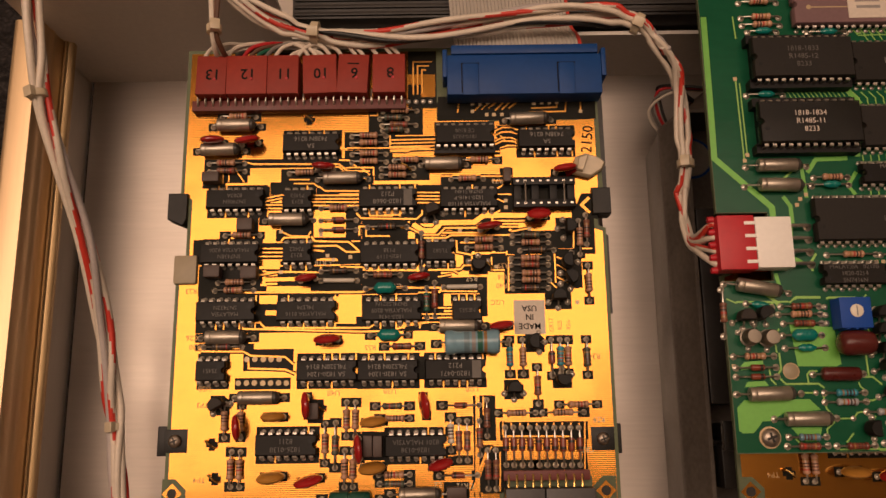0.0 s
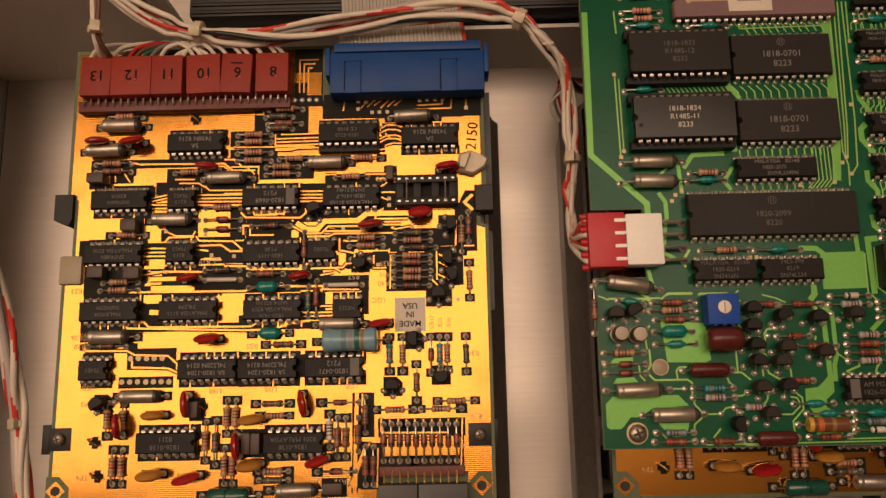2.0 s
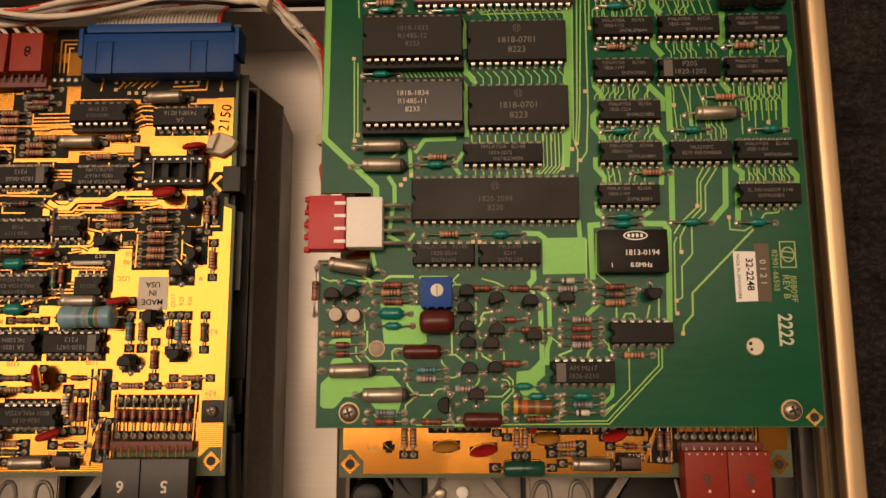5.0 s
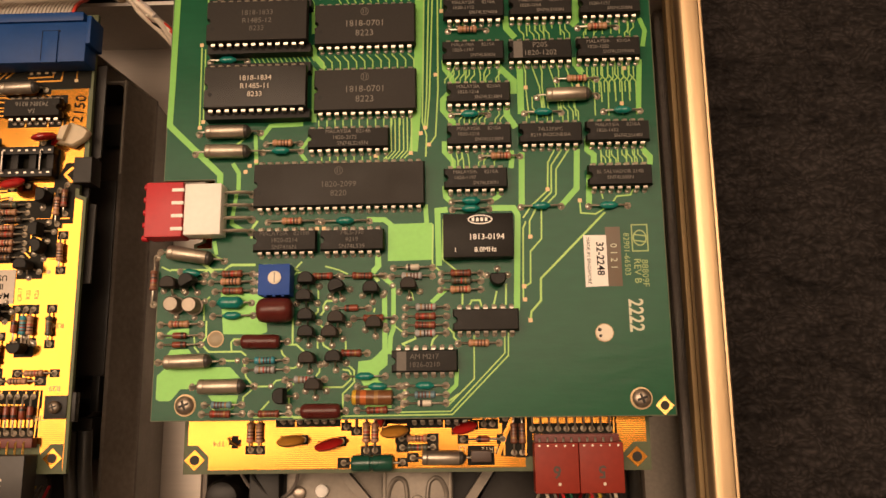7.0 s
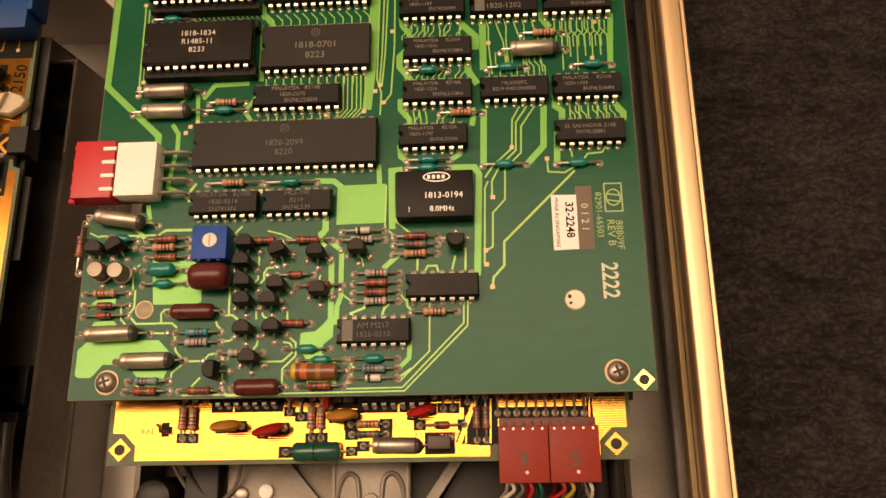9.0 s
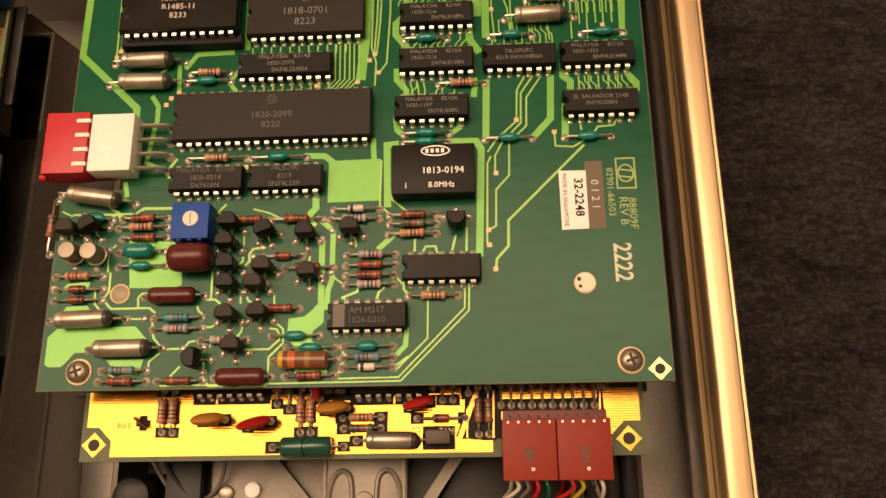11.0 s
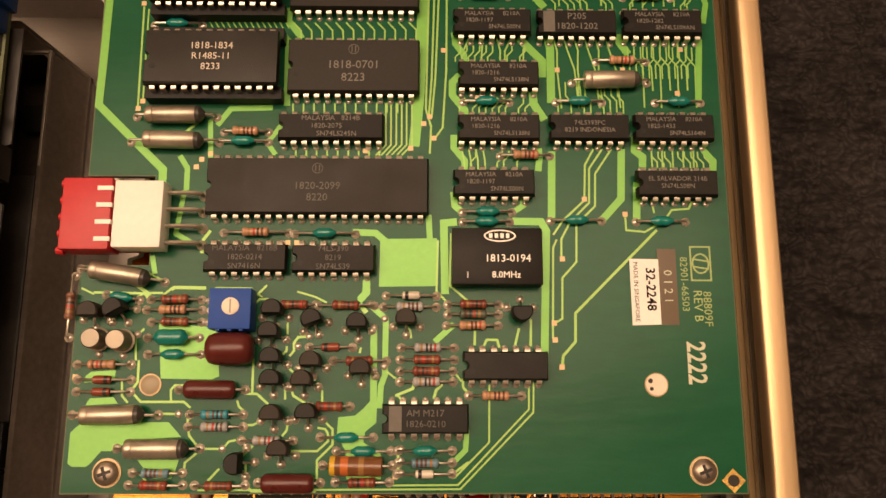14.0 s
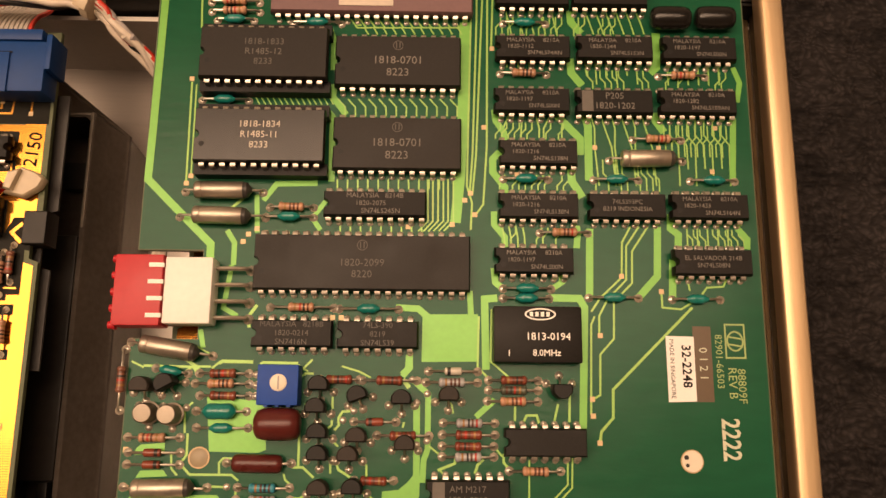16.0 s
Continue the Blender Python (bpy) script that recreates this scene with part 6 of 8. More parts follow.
    chip(b, 14, 39.1, 52.7, ("MALAYSIA   8218B", "1820-0214", "SN7416N"), ink=INK_FAINT)
    chip(b, 14, 59.4, 52.6, ("74LS-390", "8219", "SN74LS39"), ink=INK_FAINT)
    chip(b, 14, 98.8, 28.1)
    chip(b, 14, 80.8, 16.4, ("AM M217", "1826-0210"), stripe=True, size=1.5, ink=INK_FAINT)
    oscillator(b, 97.1, 52.9)
    axial(b, "tan", 13.7, 139.2, 26.2, 139.2)
    axial(b, "tan", 13.9, 136.5, 26.4, 136.5)
    axial(b, "tan", 31.8, 84.1, 42.5, 84.1)
    axial(b, "tan", 33.1, 59.2, 48.4, 59.2)
    axial(b, "tan", 89.0, 120.3, 101.0, 120.3)
    axial(b, "tan", 129.9, 120.2, 142.0, 120.2)
    axial(b, "tan", 122.6, 102.9, 134.9, 102.9)
    axial(b, "tan", 98.6, 78.4, 110.5, 78.4)
    axial(b, "tan", 13.4, 144.6, 25.9, 144.6)
    axial(b, "teal", 15.5, 134.1, 25.0, 134.1)
    axial(b, "teal", 35.3, 133.6, 47.8, 133.6)
    axial(b, "teal", 13.1, 112.0, 24.9, 112.0)
    axial(b, "teal", 30.8, 81.6, 42.6, 81.6)
    axial(b, "teal", 49.7, 59.0, 64.1, 59.0)
    axial(b, "teal", 89.8, 134.4, 100.9, 134.4)
    axial(b, "teal", 89.6, 92.1, 100.9, 92.1)
    axial(b, "teal", 112.3, 92.2, 123.6, 92.2)
    axial(b, "teal", 136.7, 92.2, 147.9, 92.2)
    axial(b, "teal", 89.4, 64.4, 101.1, 64.4)
    axial(b, "teal", 89.4, 62.0, 100.6, 62.0)
    axial(b, "teal", 110.3, 62.4, 122.4, 62.4)
    axial(b, "teal", 130.7, 62.2, 142.4, 62.2)
    axial(b, "silver_l", 10.6, 87.8, 29.9, 87.8)
    axial(b, "silver_l", 9.7, 81.4, 30.8, 81.4)
    axial(b, "silver_l", 116.4, 97.3, 134.9, 97.3)
    lump(b, "black", 133.0, 135.3, 10.4, 6.2, 5.6, 0)
    lump(b, "black", 144.5, 135.5, 10.4, 6.2, 5.6, 0)
    axial(b, "silver_l", 0.4, 50.5, 20.1, 47.4)
    axial(b, "silver_l", 1.4, 17.2, 20.7, 17.2)
    axial(b, "silver_l", 12.0, 9.9, 30.5, 9.9)
    axial(b, "brown", -0.6, 48.8, -0.9, 34.5)
    axial(b, "rust", 17.2, 43.3, 28.9, 43.3)
    axial(b, "rust", 17.6, 38.1, 29.2, 38.1)
    axial(b, "tan", 16.3, 40.9, 29.1, 40.9)
    axial(b, "tan", 1.5, 28.4, 13.7, 28.4)
    axial(b, "tan", 85.5, 37.4, 97.5, 37.4)
    axial(b, "tan", 90.6, 21.5, 102.6, 21.5)
    axial(b, "teal", 6.8, 44.4, 14.5, 43.2)
    axial(b, "teal", 17.3, 30.7, 29.4, 30.7)
    axial(b, "teal", 57.2, 12.3, 69.1, 12.3)
    axial(b, "teal", 60.9, 9.3, 73.1, 9.3)
    axial(b, "teal", 74.7, 9.4, 86.8, 9.4)
    axial(b, "teal_l", 17.0, 34.5, 28.8, 34.5)
    axial(b, "glass", 1.9, 25.0, 14.0, 25.0)
    axial(b, "glass", 1.8, 22.3, 14.0, 22.3)
    axial(b, "glass", 54.1, 32.4, 64.0, 32.4)
    axial(b, "maroon", 24.9, 22.8, 39.9, 22.8)
    axial(b, "maroon", 43.7, 2.5, 57.5, 2.5)
    axial(b, "cyan", 27.7, 17.3, 39.7, 17.3)
    axial(b, "grey", 27.5, 14.6, 39.9, 14.6)
    axial(b, "grey", 75.1, 32.3, 87.3, 32.3)
    axial(b, "grey", 74.9, 24.6, 87.0, 24.6)
    axial(b, "grey", 70.9, 41.7, 83.2, 41.7)
    axial(b, "grey", 39.6, 11.6, 51.2, 11.6)
    axial(b, "blue", 15.8, 4.6, 26.9, 4.6)
    axial(b, "blue", 74.7, 6.8, 86.8, 6.8)
    axial(b, "red", 15.1, 2.0, 27.1, 2.0)
    axial(b, "red", 29.7, 1.9, 40.9, 1.9)
    axial(b, "red", 55.8, 42.0, 68.8, 42.0)
    axial(b, "red", 59.6, 29.3, 71.8, 29.3)
    axial(b, "red", 74.9, 29.6, 87.3, 29.6)
    axial(b, "red", 74.9, 27.0, 87.0, 27.0)
    axial(b, "red", 54.6, 19.1, 63.7, 19.1)
    axial(b, "red", 60.8, 2.6, 72.8, 2.6)
    axial(b, "red", 45.8, 42.1, 55.1, 42.1)
    axial(b, "rust", 85.8, 42.3, 97.6, 42.3)
    axial(b, "olive", 85.8, 40.0, 97.6, 40.0)
    axial(b, "orange", 57.9, 6.2, 73.4, 6.2)
    axial(b, "glass_w", 74.5, 4.4, 86.8, 4.4)
    axial(b, "glass_w", 71.5, 44.3, 83.2, 44.3)
    transistor(b, 5.1, 39.9, 0, True)
    transistor(b, 10.7, 40.7, 30)
    transistor(b, 46.1, 40.5, 0)
    transistor(b, 55.1, 38.3, 20)
    transistor(b, 65.3, 37.5, 0)
    transistor(b, 76.3, 38.4, 0, True)
    transistor(b, 45.6, 35.4, 0)
    transistor(b, 46.2, 29.7, 0)
    transistor(b, 55.1, 28.9, 0, True)
    transistor(b, 66.2, 27.2, 0, True)
    transistor(b, 46.4, 24.8, 0)
    transistor(b, 53.3, 24.7, 0, True)
    transistor(b, 46.8, 17.2, 0, True)
    transistor(b, 54.5, 17.5, 0)
    transistor(b, 48.7, 9.6, 0, True)
    transistor(b, 39.6, 6.9, 90)
    transistor(b, 102.6, 40.4, 180)
    metal_can(b, 6.3, 34.0)
    metal_can(b, 11.8, 33.7)
    trimmer(b, 36.9, 40.6)
    lump(b, "maroon", 37.0, 31.7, 10.6, 7.4, 8, 0)
    screw(b, 10.2, 4.6, 2.7)
    screw(b, 143.1, 5.0, 2.7)
    eyelet(b, 18.4, 23.9, 2.5, False)
    eyelet(b, 133.5, 24.0, 2.7, True)
    diamond(b, 149.7, 2.9)
    paper_label(b, 132.1, 45.5)
    brown_sticker(b, 137.4, 46.7)
    if not b.out(47.3):
        letters(b.ob, "82901-66503", 141.3, 47.3, 0.16, 1.75, SILK, -90, wide=1.0)
    if not b.out(42.2):
        letters(b.ob, "REV B", 144.2, 42.2, 0.16, 2.1, SILK, -90, wide=1.0)
    if not b.out(41.5):
        letters(b.ob, "88809F", 146.4, 41.5, 0.16, 2.0, SILK, -90, wide=1.0)
    if not b.out(29.0):
        letters(b.ob, "2222", 142.9, 29.0, 0.16, 4.3, SILK_W, -90, wide=0.82, bold=0.12)
    logo_frame(b, 145.4, 52.2)
    rnd = random.Random(29)
    for cx, top, low in ((97.2, 136.6, 131.2), (117.6, 136.6, 131.2), (118.0, 121.8, 116.6), (139.4, 121.6, 116.6), (97.0, 107.2, 102.8), (138.6, 107.0, 98.6), (98.0, 93.4, 89.4), (119.6, 97.6, 89.4), (97.4, 79.8, 75.6), (140.0, 79.8, 75.6)):
        lean = rnd.choice((-1.27, 1.27))
        for k in range(-5, 6):
            if rnd.random() < 0.72:
                x = cx + k * 1.6
                mid = (top + low) / 2 + rnd.uniform(-0.3, 0.3)
                track(b, 0.36, (x, top), (x, mid + 0.7), (x + lean, mid - 0.7), (x + lean, low))


# ---- parts of one kind only ----
def socket_strip(b, x, y):
    """An empty 16-way socket with contact slots and two bare wire links in it."""
    if b.out(y):
        return
    dark(b, x - 10.6, y - 5.2, x + 10.6, y + 5.2)
    bm = bmesh.new()
    for s in (-1, 1):
        box(bm, -10.2, 10.2, s * 3.8 - 1.3, s * 3.8 + 1.3, 0.2, 4.2, 0.15)
    for k in (-8.8, -3, 3, 8.8):
        box(bm, k - 1.2, k + 1.2, -2.6, 2.6, 0.2, 3.4, 0.1)
    ob = part("chip_socket", bm, SOCKET, b.ob, "empty black chip socket with wire links", (x, y, 0))
    for s in (-1, 1):
        for i in range(8):
            part("contact", box(bmesh.new(), -0.45, 0.45, -0.3, 0.3, 4.1, 4.26), PIN, ob, "", ((i - 3.5) * 2.54, s * 3.8, 0))
    for k in (-6.35, 6.35):
        part("wire_link", tube(bmesh.new(), [(k, -3.8, 4), (k, -3.4, 5), (k, 3.4, 5), (k, 3.8, 4)], 0.28, 6), LEAD, ob)


def oscillator(b, x, y):
    """A black crystal oscillator block with an oval mark and its printed type."""
    ob = part("crystal_oscillator", box(bmesh.new(), -10.4, 10.4, -6.6, 6.6, 0.5, 5.4, 0.4), CHIP, b.ob, "black crystal oscillator module marked 8.0MHz", (x, y, 0))
    oval = [(0.6 + 3.7 * math.cos(2 * math.pi * i / 28), 4.7 + 1.45 * math.sin(2 * math.pi * i / 28)) for i in range(28)]
    inner = [(0.6 + 3.3 * math.cos(2 * math.pi * i / 28), 4.7 + 1.1 * math.sin(2 * math.pi * i / 28)) for i in range(28)]
    part("maker_mark", prism(bmesh.new(), oval, 5.4, 5.43), WHITE_PL, ob)
    part("maker_mark", prism(bmesh.new(), inner, 5.42, 5.45), CHIP, ob)
    bm = bmesh.new()
    for k in range(4):
        box(bm, -1.9 + k * 1.3, -1.1 + k * 1.3, 4.15, 5.25, 5.44, 5.47)
    part("maker_mark", bm, WHITE_PL, ob)
    letters(ob, "1813-0194", 2.4, -0.6, 5.44, 1.75, WHITE_PL, bold=0.02)
    letters(ob, "1", -6.8, -4.5, 5.44, 1.5, WHITE_PL)
    letters(ob, "8.0MHz", 2.0, -4.4, 5.44, 1.5, WHITE_PL, bold=0.02)


def trimmer(b, x, y):
    """A blue square trimmer with a round white slotted screw."""
    bm = box(bmesh.new(), -4.7, 4.7, -4.6, 4.6, 0.3, 6.3, 0.25)
    ob = part("trimmer", bm, BLUE_TRIM, b.ob, "blue trimmer with round white slotted screw", (x, y, 0))
    part("adjusting_screw", lathe(bmesh.new(), [(6.1, 1.95, 0), (6.55, 1.95, 0), (6.65, 1.75, 0)], 26, "z", (0.2, 0.5, 0)), CREAM, ob, "white slotted adjusting screw")
    part("slot", box(bmesh.new(), -0.2, 0.2, -1.0, 2.0, 6.6, 6.68), BAND["grey"], ob, "", (0.2, 0, 0))
    for k in (-2.6, 0, 2.6):
        part("ridge", box(bmesh.new(), k - 0.45, k + 0.45, -5.0, -4.5, 0.3, 5.9, 0.1), BLUE_TRIM, ob)
    for k in (-2.5, 0, 2.5):
        joint(b, x - 6.2, y + k)


def eyelet(b, x, y, r, plug):
    """A hole with a bright rim; plug: closed by a white pin."""
    rows = [(0.1, r, 0), (0.24, r, 0), (0.24, r - 0.3, 0), (0.1, r - 0.32, 0)]
    ob = part("eyelet", lathe(bmesh.new(), rows, 26, "z"), TIN, b.ob, "gold-rimmed hole", (x, y, 0))
    part("plug", lathe(bmesh.new(), [(0.12, r - 0.2, 0), (0.5 if plug else 0.2, r - 0.3, 0)], 22, "z"), CREAM if plug else NYLON_DK, ob)
    if plug:
        part("hole", lathe(bmesh.new(), [(0.4, 0.55, 0), (0.54, 0.55, 0)], 12, "z", (-1.4, 0.9, 0)), RECESS, ob)
        part("hole", lathe(bmesh.new(), [(0.4, 0.45, 0), (0.54, 0.45, 0)], 12, "z", (-1.2, -0.9, 0)), RECESS, ob)


def diamond(b, x, y, k=3.5):
    """A gold diamond pad round a hole."""
    k = 3.1 if b.gold else 2.7
    if b.gold:
        k2 = -1 if x < 50 else 1
        bare = [(x + k2 * 3.2, y - 5.2), (x + k2 * 3.2, y + 4.4), (x - k2 * 0.8, y + 4.4), (x - k2 * 4.2, y + 1.0), (x - k2 * 4.2, y - 5.2)]
        part("bare_corner", prism(bmesh.new(), [(px, max(py, 0.2)) for px, py in bare], 0.05, 0.09), FR4_EDGE, b.ob, "bare grey-green laminate corner")
    ob = part("corner_pad", prism(bmesh.new(), [(k, 0), (0, k), (-k, 0), (0, -k)], 0.15, 0.24), GOLD_PIN if not b.gold else GOLD, b.ob, "gold diamond-shaped pad", (x, y, 0))
    part("hole", lathe(bmesh.new(), [(0.16, k * 0.48, 0), (0.27, k * 0.48, 0)], 20, "z"), RECESS, ob)


def paper_label(b, x, y):
    ob = part("paper_label", prism(bmesh.new(), [(-3.4, -7.9), (3.3, -7.7), (3.3, 7.7), (-3.5, 7.8)], 0.12, 0.2), PAPER, b.ob, "white paper label printed 32-2248", (x, y, 0))
    letters(ob, "32-2248", 1.2, 0.6, 0.24, 2.2, PRINT, -90, bold=0.06)
    letters(ob, "MADE IN SINGAPORE", -2.2, 0, 0.24, 1.05, PRINT, -90)


def brown_sticker(b, x, y):
    ob = part("film_sticker", prism(bmesh.new(), [(-2.2, -9), (2.2, -9), (2.2, 9), (-2.2, 9)], 0.11, 0.16), STICKER, b.ob, "brown film sticker printed 0121", (x, y, 0))
    letters(ob, "0 1 2 1", 0, 0, 0.2, 2.0, SILK_W, -90)


def logo_frame(b, x, y):
    """A printed square mark with a slanted figure in it."""
    bm = bmesh.new()
    for s in (-1, 1):
        box(bm, s * 2.3 - 0.2, s * 2.3 + 0.2, -4.2, 4.2, 0.13, 0.16)
        box(bm, -2.1, 2.1, s * 4.0 - 0.2, s * 4.0 + 0.2, 0.13, 0.16)
    ring = [(1.9 * math.cos(a), 2.3 * math.sin(a)) for a in [2 * math.pi * i / 20 for i in range(21)]]
    for p, q in zip(ring, ring[1:]):
        d = Vector((q[0] - p[0], q[1] - p[1])).normalized() * 0.2
        prism(bm, [(p[0] - d.y, p[1] + d.x), (p[0] + d.y, p[1] - d.x), (q[0] + d.y, q[1] - d.x), (q[0] - d.y, q[1] + d.x)], 0.13, 0.16)
    prism(bm, [(-1.9, 0.9), (1.9, 0.3), (1.9, 0.7), (-1.9, 1.3)], 0.13, 0.165)
    prism(bm, [(-1.9, -0.9), (1.9, -1.5), (1.9, -1.1), (-1.9, -0.5)], 0.13, 0.165)
    part("printed_mark", bm, SILK, b.ob, "", (x, y, 0))


def test_point(b, x, y):
    """A small gold loop of wire standing in a dark opening."""
    if b.out(y):
        return
    dark(b, x - 1.9, y - 0.8, x + 1.9, y + 0.8)
    dark(b, x - 1.0, y - 1.9, x + 1.0, y + 1.9)
    part("test_point", tube(bmesh.new(), [(-1.6, 1.3, 0), (-1.5, 1.2, 2.2), (0, 0, 3.0), (1.2, -0.9, 2.0), (1.3, -1.0, 0)], 0.36, 6), GOLD_PIN, b.ob, "gold wire test point", (x, y, 0))


# ---- the room ----
def structure(name, bm, material, label, category):
    ob = link(name, mesh_of(bm, name, material))
    return tagged(ob, label, category, "", "structure")


def carpet_material():
    """Looped pile: pale tips, shade between the loops painted into the colour, broad uneven patches."""
    m = mat("dark_carpet", (0.0212, 0.0186, 0.0183), 0.95, 0, 0.75, 420, 90, 0.8, stretch=(0.45, 1, 1), spec=0.1)
    nt = m.node_tree
    p = nt.nodes["Principled BSDF"]
    tc, mp = nt.nodes.new("ShaderNodeTexCoord"), nt.nodes.new("ShaderNodeMapping")
    mp.inputs["Scale"].default_value = (0.8, 1, 1)
    nt.links.new(tc.outputs["Object"], mp.inputs["Vector"])
    wob = nt.nodes.new("ShaderNodeTexNoise")
    wob.inputs["Scale"].default_value = 90
    mix = nt.nodes.new("ShaderNodeMix")
    mix.data_type = "VECTOR"
    mix.inputs[0].default_value = 0.011
    nt.links.new(tc.outputs["Object"], wob.inputs["Vector"])
    nt.links.new(mp.outputs[0], mix.inputs[4])
    nt.links.new(wob.outputs["Color"], mix.inputs[5])
    v = nt.nodes.new("ShaderNodeTexVoronoi")
    v.inputs["Scale"].default_value = 520
    nt.links.new(mix.outputs[1], v.inputs["Vector"])
    r = nt.nodes.new("ShaderNodeMapRange")
    r.inputs["From Min"].default_value, r.inputs["From Max"].default_value = 0.05, 0.65
    r.inputs["To Min"].default_value, r.inputs["To Max"].default_value = 1.3, 0.6
    nt.links.new(v.outputs["Distance"], r.inputs["Value"])
    tint = nt.nodes.new("ShaderNodeVectorMath")
    tint.operation = "SCALE"
    nt.links.new(p.inputs["Base Color"].links[0].from_socket, tint.inputs[0])
    nt.links.new(r.outputs[0], tint.inputs["Scale"])
    nt.links.new(tint.outputs[0], p.inputs["Base Color"])
    first = next(n for n in nt.nodes if n.bl_idname == "ShaderNodeBump")
    b = nt.nodes.new("ShaderNodeBump")
    b.inputs["Distance"].default_value, b.inputs["Strength"].default_value = 0.7 * MM, 1.0
    b.invert = True
    nt.links.new(v.outputs["Distance"], b.inputs["Height"])
    nt.links.new(first.outputs[0], b.inputs["Normal"])
    nt.links.new(b.outputs[0], p.inputs["Normal"])
    return m


structure("floor", box(bmesh.new(), -3000, 2500, -2800, 1900, -40, -20), carpet_material(), "dark brown looped carpet under the open case", "carpet")
# unseen ceiling and walls, added to close the room and bounce the light
structure("ceiling", box(bmesh.new(), -3000, 2500, -2800, 1900, 2500, 2540), WALL_PAINT, "unseen plain ceiling that closes the room", "ceiling")
structure("wall_north", box(bmesh.new(), -3000, 2500, 1900, 1950, -40, 2540), WALL_PAINT, "unseen plain wall that closes the room", "wall")
structure("wall_south", box(bmesh.new(), -3000, 2500, -2850, -2800, -40, 2540), WALL_PAINT, "unseen plain wall that closes the room", "wall")
structure("wall_west", box(bmesh.new(), -3050, -3000, -2800, 1900, -40, 2540), WALL_PAINT, "unseen plain wall that closes the room", "wall")
structure("wall_east", box(bmesh.new(), 2500, 2550, -2800, 1900, -40, 2540), WALL_PAINT, "unseen plain wall that closes the room", "wall")


# ---- the case ----
def thing(name, label, category, at=(0, 0, 0), group=""):
    ob = new(name)
    ob.matrix_basis = pose(*(v * MM for v in at))
    return tagged(ob, label, category, group)


case = thing("instrument_case", "open aluminium instrument case with gold-anodised side rails", "case", (50, 0, -20))


def case_part(name, bm, m, label=""):
    ob = part(name, bm, m, case, label)
    ob.location = (-0.05, 0, 0.02)
    return ob


case_part("base_plate", box(bmesh.new(), -151.2, 262.0, -190, 290, -6, -4), ALU, "brushed aluminium base plate")
for fx, fy in ((-130, -160), (240, -160), (-130, 250), (240, 250)):
    case_part("foot", lathe(bmesh.new(), [(-20, 8, 0), (-7, 9, 0), (-6, 9, 0)], 20, "z", (fx, fy, 0)), BLACK_PL)
case_part("side_wall", box(bmesh.new(), -154.0, -152.8, -190, 290, -6, 46, 0.3), ALU_WALL)
case_part("side_wall", box(bmesh.new(), 260.6, 262.0, -190, 290, -4, 44, 0.3), ALU_WALL)
case_part("side_channel", box(bmesh.new(), 243, 260.4, -190, 146, -3.9, -1.5, 0.3), CAST, "dull side channel of the case")
case_part("front_wall", box(bmesh.new(), -151, 260.6, -190, -188, -4, 46, 0.3), ALU_WALL)
case_part("back_wall", box(bmesh.new(), -152.7, -58, 146, 147.5, -4, 82), ALU_WALL, "satin aluminium back panel")
case_part("back_wall", box(bmesh.new(), -58, 260.6, 146, 147.5, -4, 34), ALU_WALL, "satin aluminium back panel")
# rails: extruded side members with a bright top, a groove and an outer lip
def extrusion(name, pts, m, label=""):
    """A profile of (x, z) in mm, drawn out along the case."""
    bm = bmesh.new()
    ends = [[bm.verts.new((x * MM, y * MM, z * MM)) for x, z in pts] for y in (-190, 290 if pts[0][0] > 0 else 146)]
    n = len(pts)
    bm.faces.new(ends[0]), bm.faces.new(ends[1][::-1])
    for k in range(n):
        bm.faces.new((ends[0][k], ends[0][(k + 1) % n], ends[1][(k + 1) % n], ends[1][k]))
    return case_part(name, bm, m, label)


extrusion("rail", [(255.2, 47), (255.2, 51.0), (255.7, 51.8), (256.6, 52.2), (258.4, 52.1), (260.2, 52.25), (261.8, 52.0), (262.4, 51.2), (262.4, 47)], BRASSY, "gold-anodised aluminium rail")
# black strip standing in for the shade below the rail's top
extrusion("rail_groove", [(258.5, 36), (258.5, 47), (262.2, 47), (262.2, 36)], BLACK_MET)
extrusion("rail_lip", [(262.3, 36.5), (262.3, 40.5), (263.2, 41.6), (266.2, 41.8), (266.8, 41.0), (266.8, 36.5)], BRASSY)
# inner flange takes the darker gold, with its shade painted in
extrusion("rail_flange", [(254.7, 32.5), (254.7, 35.2), (255.2, 35.9), (256.8, 35.9), (257.3, 35.2), (258.4, 35.2), (258.4, 32.5)], BRASSY_DK, "inner flange of the rail in shaded gold")
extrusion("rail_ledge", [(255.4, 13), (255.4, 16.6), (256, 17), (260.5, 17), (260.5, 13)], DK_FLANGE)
extrusion("rail", [(-157, 34), (-157, 50.6), (-156.2, 51.7), (-154.8, 52.1), (-151.5, 52.0), (-149.2, 52.1), (-147.4, 51.8), (-146.9, 51.0), (-146.6, 47), (-147.0, 45.6), (-146.5, 44), (-146.2, 42.6), (-146.7, 41.4), (-146.9, 38), (-146.4, 35), (-146.4, 33.9)], BRASSY, "gold-anodised aluminium rail")
# underside and left flange likewise carry shade in their colour
extrusion("rail_side", [(-152.6, 31.5), (-152.6, 33.8), (-146.6, 33.8), (-146.6, 31.5)], BRASSY_DK, "underside of the rail in shaded gold")
extrusion("rail_flange", [(-146.5, 31), (-146.5, 33.6), (-146.0, 34.8), (-145.2, 34.9), (-144.8, 34.0), (-143.6, 33.6), (-143.0, 33.0), (-143.0, 31)], BRASSY_DK, "inner flange of the rail in shaded gold")
